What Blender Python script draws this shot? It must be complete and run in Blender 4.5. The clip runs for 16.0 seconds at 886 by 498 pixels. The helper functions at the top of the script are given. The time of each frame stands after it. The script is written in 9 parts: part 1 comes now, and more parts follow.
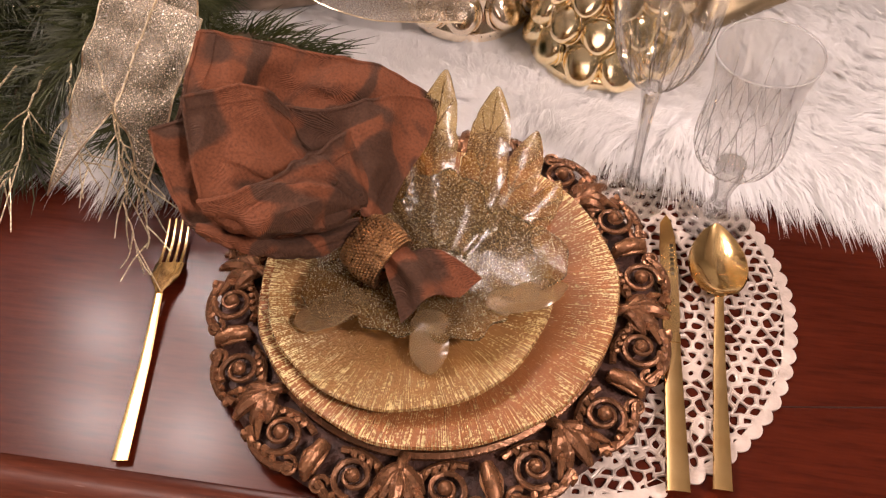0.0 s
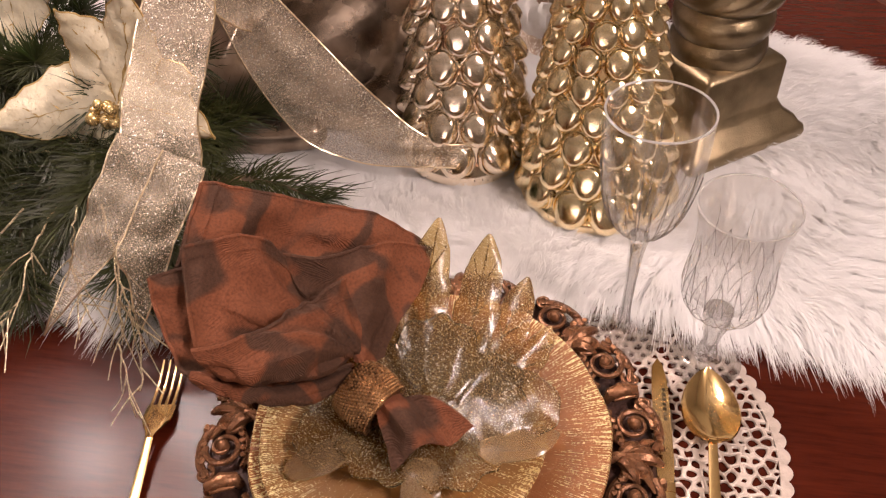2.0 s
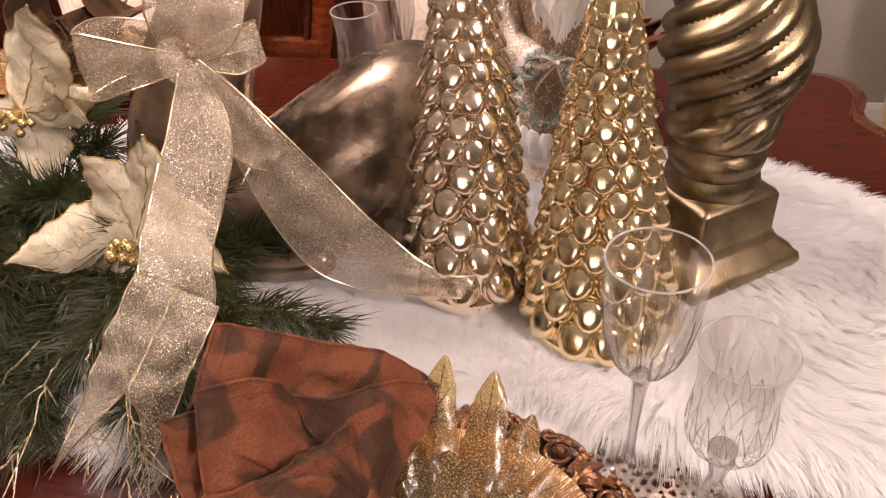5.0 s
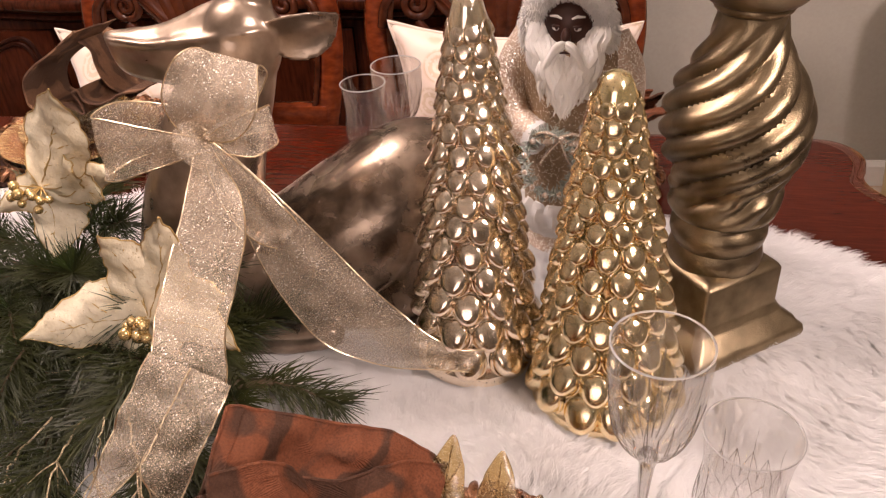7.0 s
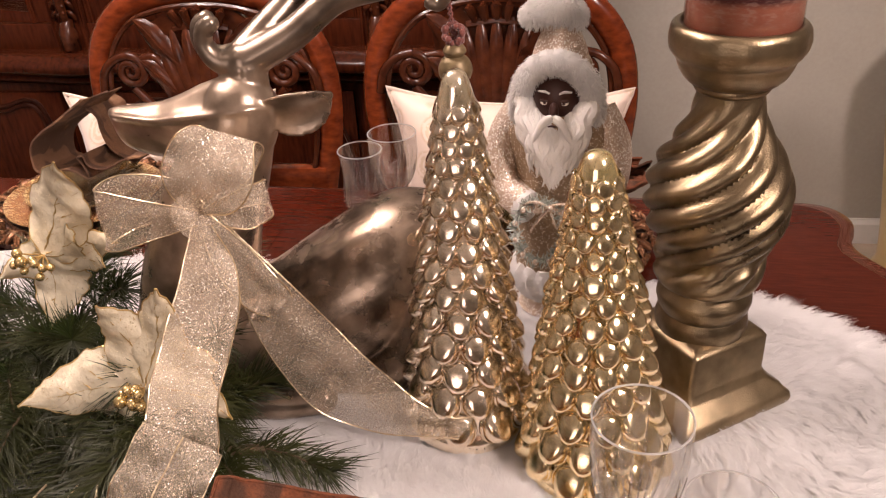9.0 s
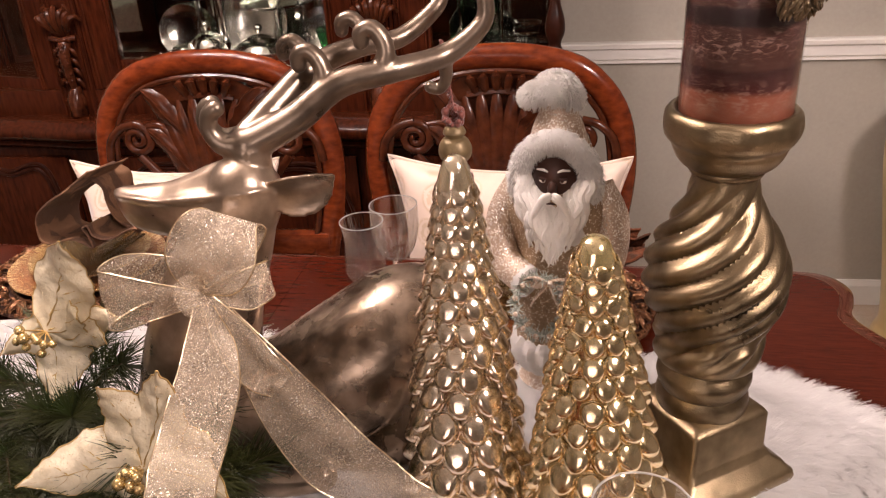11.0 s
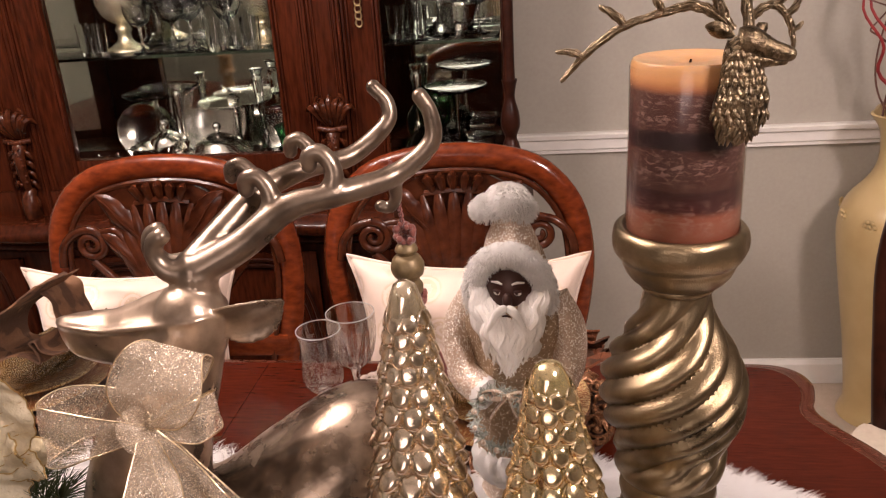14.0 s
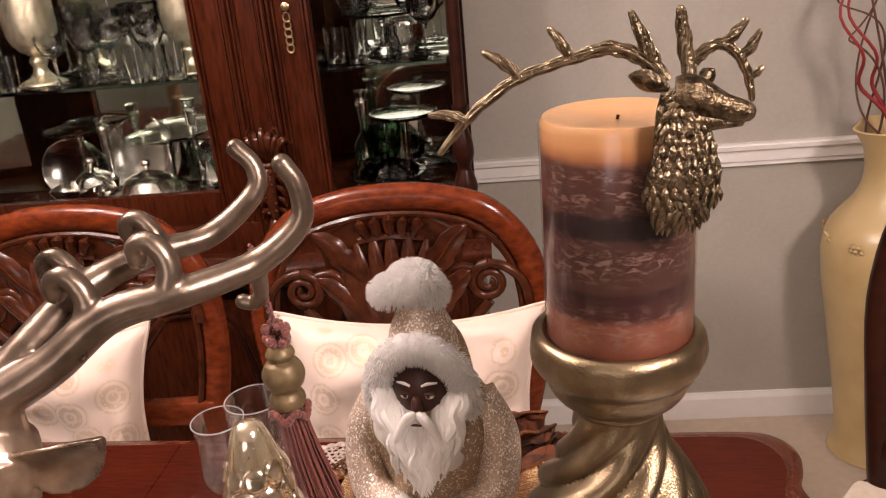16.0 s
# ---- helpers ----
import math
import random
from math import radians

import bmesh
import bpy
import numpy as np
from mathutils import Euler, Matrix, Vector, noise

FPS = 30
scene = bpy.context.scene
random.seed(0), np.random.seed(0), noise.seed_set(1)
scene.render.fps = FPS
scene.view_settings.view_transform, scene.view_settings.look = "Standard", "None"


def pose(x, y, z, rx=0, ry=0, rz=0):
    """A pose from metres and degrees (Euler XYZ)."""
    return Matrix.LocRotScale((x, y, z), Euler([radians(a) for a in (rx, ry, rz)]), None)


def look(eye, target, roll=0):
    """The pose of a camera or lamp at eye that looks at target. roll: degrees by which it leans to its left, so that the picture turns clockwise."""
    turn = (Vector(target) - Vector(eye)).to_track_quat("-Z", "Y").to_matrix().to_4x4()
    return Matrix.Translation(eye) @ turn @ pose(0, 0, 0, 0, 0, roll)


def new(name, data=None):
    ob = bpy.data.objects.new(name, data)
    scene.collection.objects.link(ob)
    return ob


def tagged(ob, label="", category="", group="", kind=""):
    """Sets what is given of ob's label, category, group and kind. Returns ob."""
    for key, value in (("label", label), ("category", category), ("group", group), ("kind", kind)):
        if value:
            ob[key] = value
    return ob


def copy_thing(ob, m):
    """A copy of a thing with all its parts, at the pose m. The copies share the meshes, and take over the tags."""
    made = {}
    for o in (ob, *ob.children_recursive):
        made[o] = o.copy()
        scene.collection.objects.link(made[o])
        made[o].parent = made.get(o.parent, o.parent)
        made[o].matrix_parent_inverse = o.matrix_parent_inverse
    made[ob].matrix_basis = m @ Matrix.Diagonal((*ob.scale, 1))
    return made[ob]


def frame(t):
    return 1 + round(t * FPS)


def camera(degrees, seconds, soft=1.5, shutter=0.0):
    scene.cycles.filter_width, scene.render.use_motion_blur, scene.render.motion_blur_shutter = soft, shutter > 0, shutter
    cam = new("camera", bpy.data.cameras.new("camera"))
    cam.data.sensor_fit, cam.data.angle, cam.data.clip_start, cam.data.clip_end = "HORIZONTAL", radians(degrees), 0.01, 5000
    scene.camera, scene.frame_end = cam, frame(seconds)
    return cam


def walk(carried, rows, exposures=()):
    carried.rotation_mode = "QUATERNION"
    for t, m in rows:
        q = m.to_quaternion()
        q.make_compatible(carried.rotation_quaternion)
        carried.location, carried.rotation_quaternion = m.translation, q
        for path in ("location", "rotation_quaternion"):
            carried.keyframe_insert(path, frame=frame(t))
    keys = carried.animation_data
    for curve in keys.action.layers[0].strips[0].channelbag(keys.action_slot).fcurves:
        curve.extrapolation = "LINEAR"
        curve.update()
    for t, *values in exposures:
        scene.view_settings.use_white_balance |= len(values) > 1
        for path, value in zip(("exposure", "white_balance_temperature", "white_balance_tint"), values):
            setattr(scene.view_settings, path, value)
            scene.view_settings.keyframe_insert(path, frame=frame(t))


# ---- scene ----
cam = camera(57.4, 16.0, soft=1.2)
PATH = [
    (0, (0.115, -0.015, 1.302), (-0.145, 1.175, -0.285), -4.1),
    (0.5, (0.117, -0.012, 1.303), (-0.147, 1.231, -0.241), -3.8),
    (1, (0.118, -0.012, 1.304), (-0.146, 1.289, -0.191), -3.3),
    (1.5, (0.121, -0.009, 1.313), (-0.155, 1.354, -0.124), -3.3),
    (2, (0.118, -0.005, 1.323), (-0.162, 1.402, -0.07), -3.1),
    (2.5, (0.115, 0.001, 1.334), (-0.172, 1.451, -0.012), -3.0),
    (3, (0.112, 0.005, 1.339), (-0.178, 1.477, 0.016), -2.9),
    (3.5, (0.115, 0.006, 1.348), (-0.18, 1.5, 0.052), -2.9),
    (4, (0.117, 0.002, 1.353), (-0.18, 1.52, 0.085), -2.9),
    (6.5, (0.114, 0.008, 1.387), (-0.21, 1.615, 0.241), -3.4),
    (7, (0.115, 0.008, 1.395), (-0.212, 1.633, 0.275), -3.4),
    (7.5, (0.118, 0.006, 1.401), (-0.212, 1.647, 0.308), -3.4),
    (8, (0.123, 0.004, 1.409), (-0.211, 1.66, 0.338), -3.3),
    (8.5, (0.129, 0.003, 1.417), (-0.209, 1.677, 0.376), -3.3),
    (9, (0.131, 0.003, 1.422), (-0.21, 1.693, 0.409), -3.3),
    (9.5, (0.133, 0.004, 1.431), (-0.212, 1.719, 0.461), -3.2),
    (12, (0.134, 0.015, 1.46), (-0.22, 1.781, 0.591), -3.6),
    (12.5, (0.135, 0.017, 1.467), (-0.22, 1.794, 0.62), -3.7),
    (13, (0.134, 0.018, 1.47), (-0.218, 1.809, 0.652), -3.5),
    (13.5, (0.138, 0.026, 1.475), (-0.2, 1.839, 0.701), -3.3),
    (14, (0.147, 0.041, 1.485), (-0.128, 1.882, 0.755), -3.7),
    (14.5, (0.155, 0.064, 1.485), (-0.056, 1.923, 0.78), -4.6),
    (15, (0.166, 0.111, 1.481), (-0.019, 1.974, 0.777), -4.8),
    (15.5, (0.192, 0.189, 1.489), (0.01, 2.051, 0.782), -4.8),
    (16, (0.215, 0.252, 1.484), (-0.03, 2.106, 0.773), -5.2),
]
walk(cam, [(t, look(eye, target, roll)) for t, eye, target, roll in PATH], [(0.0, 0.0), (16.0, 0.0)])

# ---- light ----
world = bpy.data.worlds.new("world")
scene.world = world
world.use_nodes = True
world.node_tree.nodes["Background"].inputs[0].default_value = (1.0, 0.86, 0.72, 1)
world.node_tree.nodes["Background"].inputs[1].default_value = 0.012


def area_lamp(name, eye, target, size, watts, colour, shape="DISK"):
    data = bpy.data.lights.new(name, "AREA")
    data.shape, data.size, data.energy, data.color = shape, size, watts, colour
    ob = new(name, data)
    ob.matrix_world = look(eye, target)
    return ob


def point_lamp(name, eye, watts, colour, radius=0.03):
    data = bpy.data.lights.new(name, "POINT")
    data.energy, data.color, data.shadow_soft_size = watts, colour, radius
    ob = new(name, data)
    ob.location = eye
    return ob


WARM = (1.0, 0.805, 0.765)
CHANDELIER = (-0.97, 1.03, 2.30)
for k in range(5):
    a = 2 * math.pi * k / 5 + 0.3
    point_lamp("chandelier_bulb", (CHANDELIER[0] + 0.26 * math.cos(a), CHANDELIER[1] + 0.26 * math.sin(a), CHANDELIER[2]), 23.0, WARM, 0.06)
area_lamp("ceiling_lamp", (1.45, -0.3, 2.5), (0.25, 0.75, 0.8), 0.46, 69.0, WARM)
area_lamp("doorway_light", (-0.55, -2.82, 1.75), (-0.3, 0.7, 1.2), 1.45, 27.0, WARM, "SQUARE")


# ---- mesh helpers ----
class Geo:
    """Collects vertices and faces, with a material slot for each face."""

    def __init__(self):
        self.v, self.f, self.m, self.n = [], [], [], 0

    def add(self, verts, faces, slot=0):
        verts = np.asarray(verts, float).reshape(-1, 3)
        self.f += [tuple(i + self.n for i in f) for f in faces]
        self.m += [slot] * len(faces)
        self.v.append(verts)
        self.n += len(verts)
        return self

    def verts(self):
        return np.concatenate(self.v) if self.v else np.zeros((0, 3))

    def move(self, m):
        """Places all that is collected so far by the matrix m."""
        a = np.array(m)
        self.v = [self.verts() @ a[:3, :3].T + a[:3, 3]]
        return self

    def bend(self, fn):
        self.v = [np.array([fn(*p) for p in self.verts()])]
        return self

    def join(self, other, m=None, slot=None):
        w = other.verts()
        if m is not None:
            a = np.array(m)
            w = w @ a[:3, :3].T + a[:3, 3]
        self.f += [tuple(i + self.n for i in f) for f in other.f]
        self.m += other.m if slot is None else [slot] * len(other.f)
        self.v.append(w)
        self.n += len(w)
        return self

    def grid(self, pts, close_u=False, close_v=False, slot=0):
        """A sheet from an array of points (nu, nv, 3)."""
        pts = np.asarray(pts, float)
        nu, nv = pts.shape[:2]
        faces = []
        for i in range(nu if close_u else nu - 1):
            for j in range(nv if close_v else nv - 1):
                a, b = i * nv + j, ((i + 1) % nu) * nv + j
                c, d = ((i + 1) % nu) * nv + (j + 1) % nv, i * nv + (j + 1) % nv
                faces.append((a, b, c, d))
        return self.add(pts.reshape(-1, 3), faces, slot)

    def shell(self, pts, thick, slot=0):
        """A sheet with thickness, closed round its rim."""
        pts = np.asarray(pts, float)
        du, dv = np.gradient(pts, axis=0), np.gradient(pts, axis=1)
        n = np.cross(du, dv)
        n /= np.linalg.norm(n, axis=2, keepdims=True) + 1e-12
        th = np.asarray(thick, float)
        if th.ndim == 2:
            th = th[:, :, None]
        a, b = pts + n * th / 2, pts - n * th / 2
        nu, nv = pts.shape[:2]
        N = nu * nv
        faces = []
        for i in range(nu - 1):
            for j in range(nv - 1):
                p, q, r, s = i * nv + j, (i + 1) * nv + j, (i + 1) * nv + j + 1, i * nv + j + 1
                faces += [(p, q, r, s), (N + s, N + r, N + q, N + p)]
        rim = [i * nv for i in range(nu)] + [(nu - 1) * nv + j for j in range(1, nv)] + [i * nv + nv - 1 for i in range(nu - 2, -1, -1)] + [j for j in range(nv - 2, 0, -1)]
        for k in range(len(rim)):
            p, q = rim[k], rim[(k + 1) % len(rim)]
            faces.append((q, p, N + p, N + q))
        return self.add(np.concatenate([a.reshape(-1, 3), b.reshape(-1, 3)]), faces, slot)

    def lathe(self, prof, n=32, fn=None, slot=0, caps=True):
        """Turned form from (radius, height) pairs; fn(r, z, angle) gives a changed radius."""
        rows = []
        for r, z in prof:
            ring = []
            for k in range(n):
                a = 2 * math.pi * k / n
                rr = fn(r, z, a) if fn else r
                ring.append((rr * math.cos(a), rr * math.sin(a), z))
            rows.append(ring)
        base = self.n
        self.grid(np.array(rows), close_v=True, slot=slot)
        if caps:
            self.f += [tuple(base + k for k in range(n))[::-1], tuple(base + (len(prof) - 1) * n + k for k in range(n))]
            self.m += [slot, slot]
        return self

    def tube(self, pts, radii, n=8, slot=0, closed=False, flat=1.0, up=None):
        """A swept round bar along pts."""
        pts = np.asarray(pts, float)
        k = len(pts)
        radii = np.full(k, radii) if np.isscalar(radii) else np.asarray(radii, float)
        if closed:
            tan = np.roll(pts, -1, 0) - np.roll(pts, 1, 0)
        else:
            tan = np.gradient(pts, axis=0)
        tan /= np.linalg.norm(tan, axis=1, keepdims=True) + 1e-12
        ref = np.array(up if up is not None else (0.0, 0.0, 1.0), float)
        if up is None and abs(tan[0] @ ref) > 0.9:
            ref = np.array([1.0, 0, 0])
        rings, prev = [], ref
        for i in range(k):
            side = prev - tan[i] * (prev @ tan[i])
            side /= np.linalg.norm(side) + 1e-12
            prev = side
            other = np.cross(tan[i], side)
            ring = [pts[i] + radii[i] * (math.cos(2 * math.pi * j / n) * side * flat + math.sin(2 * math.pi * j / n) * other) for j in range(n)]
            rings.append(ring)
        base = self.n
        self.grid(np.array(rings), close_u=closed, close_v=True, slot=slot)
        if not closed:
            self.f += [tuple(base + j for j in range(n))[::-1], tuple(base + (k - 1) * n + j for j in range(n))]
            self.m += [slot, slot]
        return self

    def ball(self, c, r, nu=8, nv=10, slot=0):
        r = np.array((r, r, r) if np.isscalar(r) else r, float)
        rows = [[(math.sin(math.pi * i / nu) * math.cos(2 * math.pi * j / nv), math.sin(math.pi * i / nu) * math.sin(2 * math.pi * j / nv), -math.cos(math.pi * i / nu)) for j in range(nv)] for i in range(1, nu)]
        p = np.array(rows) * r + np.array(c)
        b = self.n
        self.grid(p, close_v=True, slot=slot)
        self.add([np.array(c) - (0, 0, r[2]), np.array(c) + (0, 0, r[2])], [], slot)
        lo, hi, last = self.n - 2, self.n - 1, b + (nu - 2) * nv
        for j in range(nv):
            self.f += [(lo, b + (j + 1) % nv, b + j), (hi, last + j, last + (j + 1) % nv)]
            self.m += [slot, slot]
        return self

    def box(self, lo, hi, bevel=0.0, slot=0):
        """A box with chamfered edges."""
        lo, hi = np.array(lo, float), np.array(hi, float)
        c, h = (lo + hi) / 2, (hi - lo) / 2
        if bevel <= 0:
            vs = [c + h * (x, y, z) for z in (-1, 1) for y in (-1, 1) for x in (-1, 1)]
            return self.add(vs, [(0, 2, 3, 1), (4, 5, 7, 6), (0, 1, 5, 4), (2, 6, 7, 3), (0, 4, 6, 2), (1, 3, 7, 5)], slot)
        bm = bmesh.new()
        bmesh.ops.create_cube(bm, size=1.0)
        for v in bm.verts:
            v.co = Vector(c) + Vector([v.co[i] * 2 * h[i] for i in range(3)])
        bmesh.ops.bevel(bm, geom=bm.edges[:], offset=min(bevel, 0.45 * 2 * h.min()), segments=2, affect="EDGES", profile=0.6)
        bm.verts.index_update()
        self.add([v.co[:] for v in bm.verts], [tuple(v.index for v in f.verts) for f in bm.faces], slot)
        bm.free()
        return self

    def prism(self, outline, z0, z1, slot=0):
        """A flat outline (x, y) raised from z0 to z1."""
        n = len(outline)
        vs = [(x, y, z0) for x, y in outline] + [(x, y, z1) for x, y in outline]
        fs = [tuple(range(n))[::-1], tuple(range(n, 2 * n))] + [(i, (i + 1) % n, n + (i + 1) % n, n + i) for i in range(n)]
        return self.add(vs, fs, slot)


def smooth_line(pts, n, closed=False):
    """n points on a smooth curve through pts."""
    p = np.asarray(pts, float)
    k = len(p)
    out = []
    span = k if closed else k - 1
    for s in np.linspace(0, span, n, endpoint=not closed):
        i = min(int(s), span - 1)
        t = s - i
        if closed:
            a, b, c, d = p[(i - 1) % k], p[i % k], p[(i + 1) % k], p[(i + 2) % k]
        else:
            b, c = p[i], p[i + 1]
            a = p[i - 1] if i > 0 else 2 * b - c
            d = p[i + 2] if i + 2 < k else 2 * c - b
        out.append(0.5 * (2 * b + (c - a) * t + (2 * a - 5 * b + 4 * c - d) * t * t + (3 * b - a - 3 * c + d) * t ** 3))
    return np.array(out)


def mesh_of(name, geo, mats, smooth=True):
    me = bpy.data.meshes.new(name)
    vs = geo.verts()
    me.from_pydata(vs.tolist(), [], geo.f)
    bm = bmesh.new()
    bm.from_mesh(me)
    bmesh.ops.recalc_face_normals(bm, faces=bm.faces[:])
    bm.to_mesh(me)
    bm.free()
    for m in mats if isinstance(mats, (list, tuple)) else [mats]:
        me.materials.append(m)
    if any(geo.m):
        me.polygons.foreach_set("material_index", geo.m)
    if smooth:
        me.polygons.foreach_set("use_smooth", [True] * len(me.polygons))
        me.set_sharp_from_angle(angle=radians(48))
    me.update()
    return me


def part(name, geo, material, parent, label="", smooth=True, at=None):
    ob = new(name, mesh_of(name, geo, material, smooth))
    ob.parent = parent
    if at is not None:
        ob.matrix_basis = at
    return tagged(ob, label)


def thing(name, label, category, m=None, group="", kind=""):
    ob = new(name)
    ob.empty_display_size = 0.02
    if m is not None:
        ob.matrix_basis = m
    return tagged(ob, label, category, group, kind)


def solid(name, geo, material, label, category, m=None, group="", kind="", smooth=True):
    ob = new(name, mesh_of(name, geo, material, smooth))
    if m is not None:
        ob.matrix_basis = m
    return tagged(ob, label, category, group, kind)


def structure(name, geo, material, label="", smooth=False):
    ob = new(name, mesh_of(name, geo, material, smooth))
    return tagged(ob, label, name.split("_")[0], kind="structure")


# ---- materials ----
def material(name, low, high, rough=0.5, metal=0.0, scale=20.0, bump=0.0, bump_scale=None, stretch=(1, 1, 1), rough_spread=0.1, random_tint=0.0, detail=4.0, coat=0.0, sheen=0.0, transmission=0.0, ior=1.45, island=0.0, subsurface=0.0, contrast=(0.3, 0.7), coarse=0.35):
    """A surface whose colour drifts between two tones by fine and coarse noise, with relief and uneven gloss."""
    mt = bpy.data.materials.new(name)
    mt.use_nodes = True
    t = mt.node_tree
    N, L = t.nodes, t.links
    b = N["Principled BSDF"]
    co = N.new("ShaderNodeTexCoord")
    mp = N.new("ShaderNodeMapping")
    mp.inputs["Scale"].default_value = stretch
    L.new(co.outputs["Object"], mp.inputs[0])
    fine = N.new("ShaderNodeTexNoise")
    fine.inputs["Scale"].default_value, fine.inputs["Detail"].default_value = scale, detail
    wide = N.new("ShaderNodeTexNoise")
    wide.inputs["Scale"].default_value, wide.inputs["Detail"].default_value = scale * 0.13, 2.0
    L.new(mp.outputs[0], fine.inputs["Vector"])
    L.new(co.outputs["Object"], wide.inputs["Vector"])
    mix = N.new("ShaderNodeMix")
    mix.inputs[0].default_value = coarse
    L.new(fine.outputs["Fac"], mix.inputs[2])
    L.new(wide.outputs["Fac"], mix.inputs[3])
    ramp = N.new("ShaderNodeValToRGB")
    ramp.color_ramp.elements[0].position, ramp.color_ramp.elements[1].position = contrast
    ramp.color_ramp.elements[0].color, ramp.color_ramp.elements[1].color = (*low, 1), (*high, 1)
    L.new(mix.outputs[0], ramp.inputs[0])
    colour = ramp.outputs[0]
    if random_tint or island:
        hsv = N.new("ShaderNodeHueSaturation")
        mr = N.new("ShaderNodeMapRange")
        if island:
            src = N.new("ShaderNodeNewGeometry").outputs["Random Per Island"]
        else:
            src = N.new("ShaderNodeObjectInfo").outputs["Random"]
        s = max(random_tint, island)
        mr.inputs[3].default_value, mr.inputs[4].default_value = 1 - s, 1 + s
        L.new(src, mr.inputs[0])
        L.new(mr.outputs[0], hsv.inputs["Value"])
        L.new(colour, hsv.inputs["Color"])
        colour = hsv.outputs[0]
    L.new(colour, b.inputs["Base Color"])
    rr = N.new("ShaderNodeMapRange")
    rr.inputs[3].default_value, rr.inputs[4].default_value = max(0.02, rough - rough_spread), min(1, rough + rough_spread)
    L.new(mix.outputs[0], rr.inputs[0])
    L.new(rr.outputs[0], b.inputs["Roughness"])
    b.inputs["Metallic"].default_value = metal
    b.inputs["IOR"].default_value = ior
    b.inputs["Coat Weight"].default_value, b.inputs["Coat Roughness"].default_value = coat, 0.12
    b.inputs["Sheen Weight"].default_value = sheen
    b.inputs["Transmission Weight"].default_value = transmission
    if subsurface:
        b.inputs["Subsurface Weight"].default_value = subsurface
        b.inputs["Subsurface Radius"].default_value, b.inputs["Subsurface Scale"].default_value = (1.0, 0.6, 0.4), 0.01
    if bump:
        bn = N.new("ShaderNodeBump")
        bn.inputs["Strength"].default_value, bn.inputs["Distance"].default_value = bump, 0.002
        tex = fine
        if bump_scale:
            tex = N.new("ShaderNodeTexNoise")
            tex.inputs["Scale"].default_value, tex.inputs["Detail"].default_value = bump_scale, 3.0
            L.new(mp.outputs[0], tex.inputs["Vector"])
        L.new(tex.outputs["Fac"], bn.inputs["Height"])
        L.new(bn.outputs[0], b.inputs["Normal"])
    return mt


def nodes_of(mt):
    return mt.node_tree.nodes, mt.node_tree.links, mt.node_tree.nodes["Principled BSDF"]


def flecked(mt, fleck, scale, amount, metal=0.5, rough=0.35, size=0.5):
    """Lays bright metallic flecks over a surface."""
    N, L, b = nodes_of(mt)
    co = N.new("ShaderNodeTexCoord")
    vo = N.new("ShaderNodeTexVoronoi")
    vo.inputs["Scale"].default_value = scale
    L.new(co.outputs["Object"], vo.inputs["Vector"])
    cut = N.new("ShaderNodeMath")
    cut.operation = "LESS_THAN"
    cut.inputs[1].default_value = size
    L.new(vo.outputs["Distance"], cut.inputs[0])
    sep = N.new("ShaderNodeSeparateColor")
    L.new(vo.outputs["Color"], sep.inputs[0])
    pick = N.new("ShaderNodeMath")
    pick.operation = "LESS_THAN"
    pick.inputs[1].default_value = amount
    L.new(sep.outputs[0], pick.inputs[0])
    both = N.new("ShaderNodeMath")
    both.operation = "MULTIPLY"
    L.new(cut.outputs[0], both.inputs[0])
    L.new(pick.outputs[0], both.inputs[1])
    second = N.new("ShaderNodeBsdfPrincipled")
    second.inputs["Base Color"].default_value = (*fleck, 1)
    second.inputs["Metallic"].default_value, second.inputs["Roughness"].default_value = metal, rough
    nm = N.new("ShaderNodeBump")
    nm.inputs["Strength"].default_value, nm.inputs["Distance"].default_value = 1.0, 0.004
    L.new(sep.outputs[1], nm.inputs["Height"])
    # each fleck leans its own way
    vec = N.new("ShaderNodeVectorMath")
    vec.operation = "MULTIPLY_ADD"
    vec.inputs[1].default_value, vec.inputs[2].default_value = (1.3, 1.3, 1.3), (-0.65, -0.65, -0.65)
    L.new(vo.outputs["Color"], vec.inputs[0])
    ge = N.new("ShaderNodeNewGeometry")
    plus = N.new("ShaderNodeVectorMath")
    plus.operation = "ADD"
    L.new(vec.outputs[0], plus.inputs[0])
    L.new(ge.outputs["Normal"], plus.inputs[1])
    nor = N.new("ShaderNodeVectorMath")
    nor.operation = "NORMALIZE"
    L.new(plus.outputs[0], nor.inputs[0])
    L.new(nor.outputs[0], second.inputs["Normal"])
    N.remove(nm)
    out = N["Material Output"]
    mx = N.new("ShaderNodeMixShader")
    first = out.inputs[0].links[0].from_socket
    L.new(both.outputs[0], mx.inputs[0])
    L.new(first, mx.inputs[1])
    L.new(second.outputs[0], mx.inputs[2])
    L.new(mx.outputs[0], out.inputs[0])
    return mt


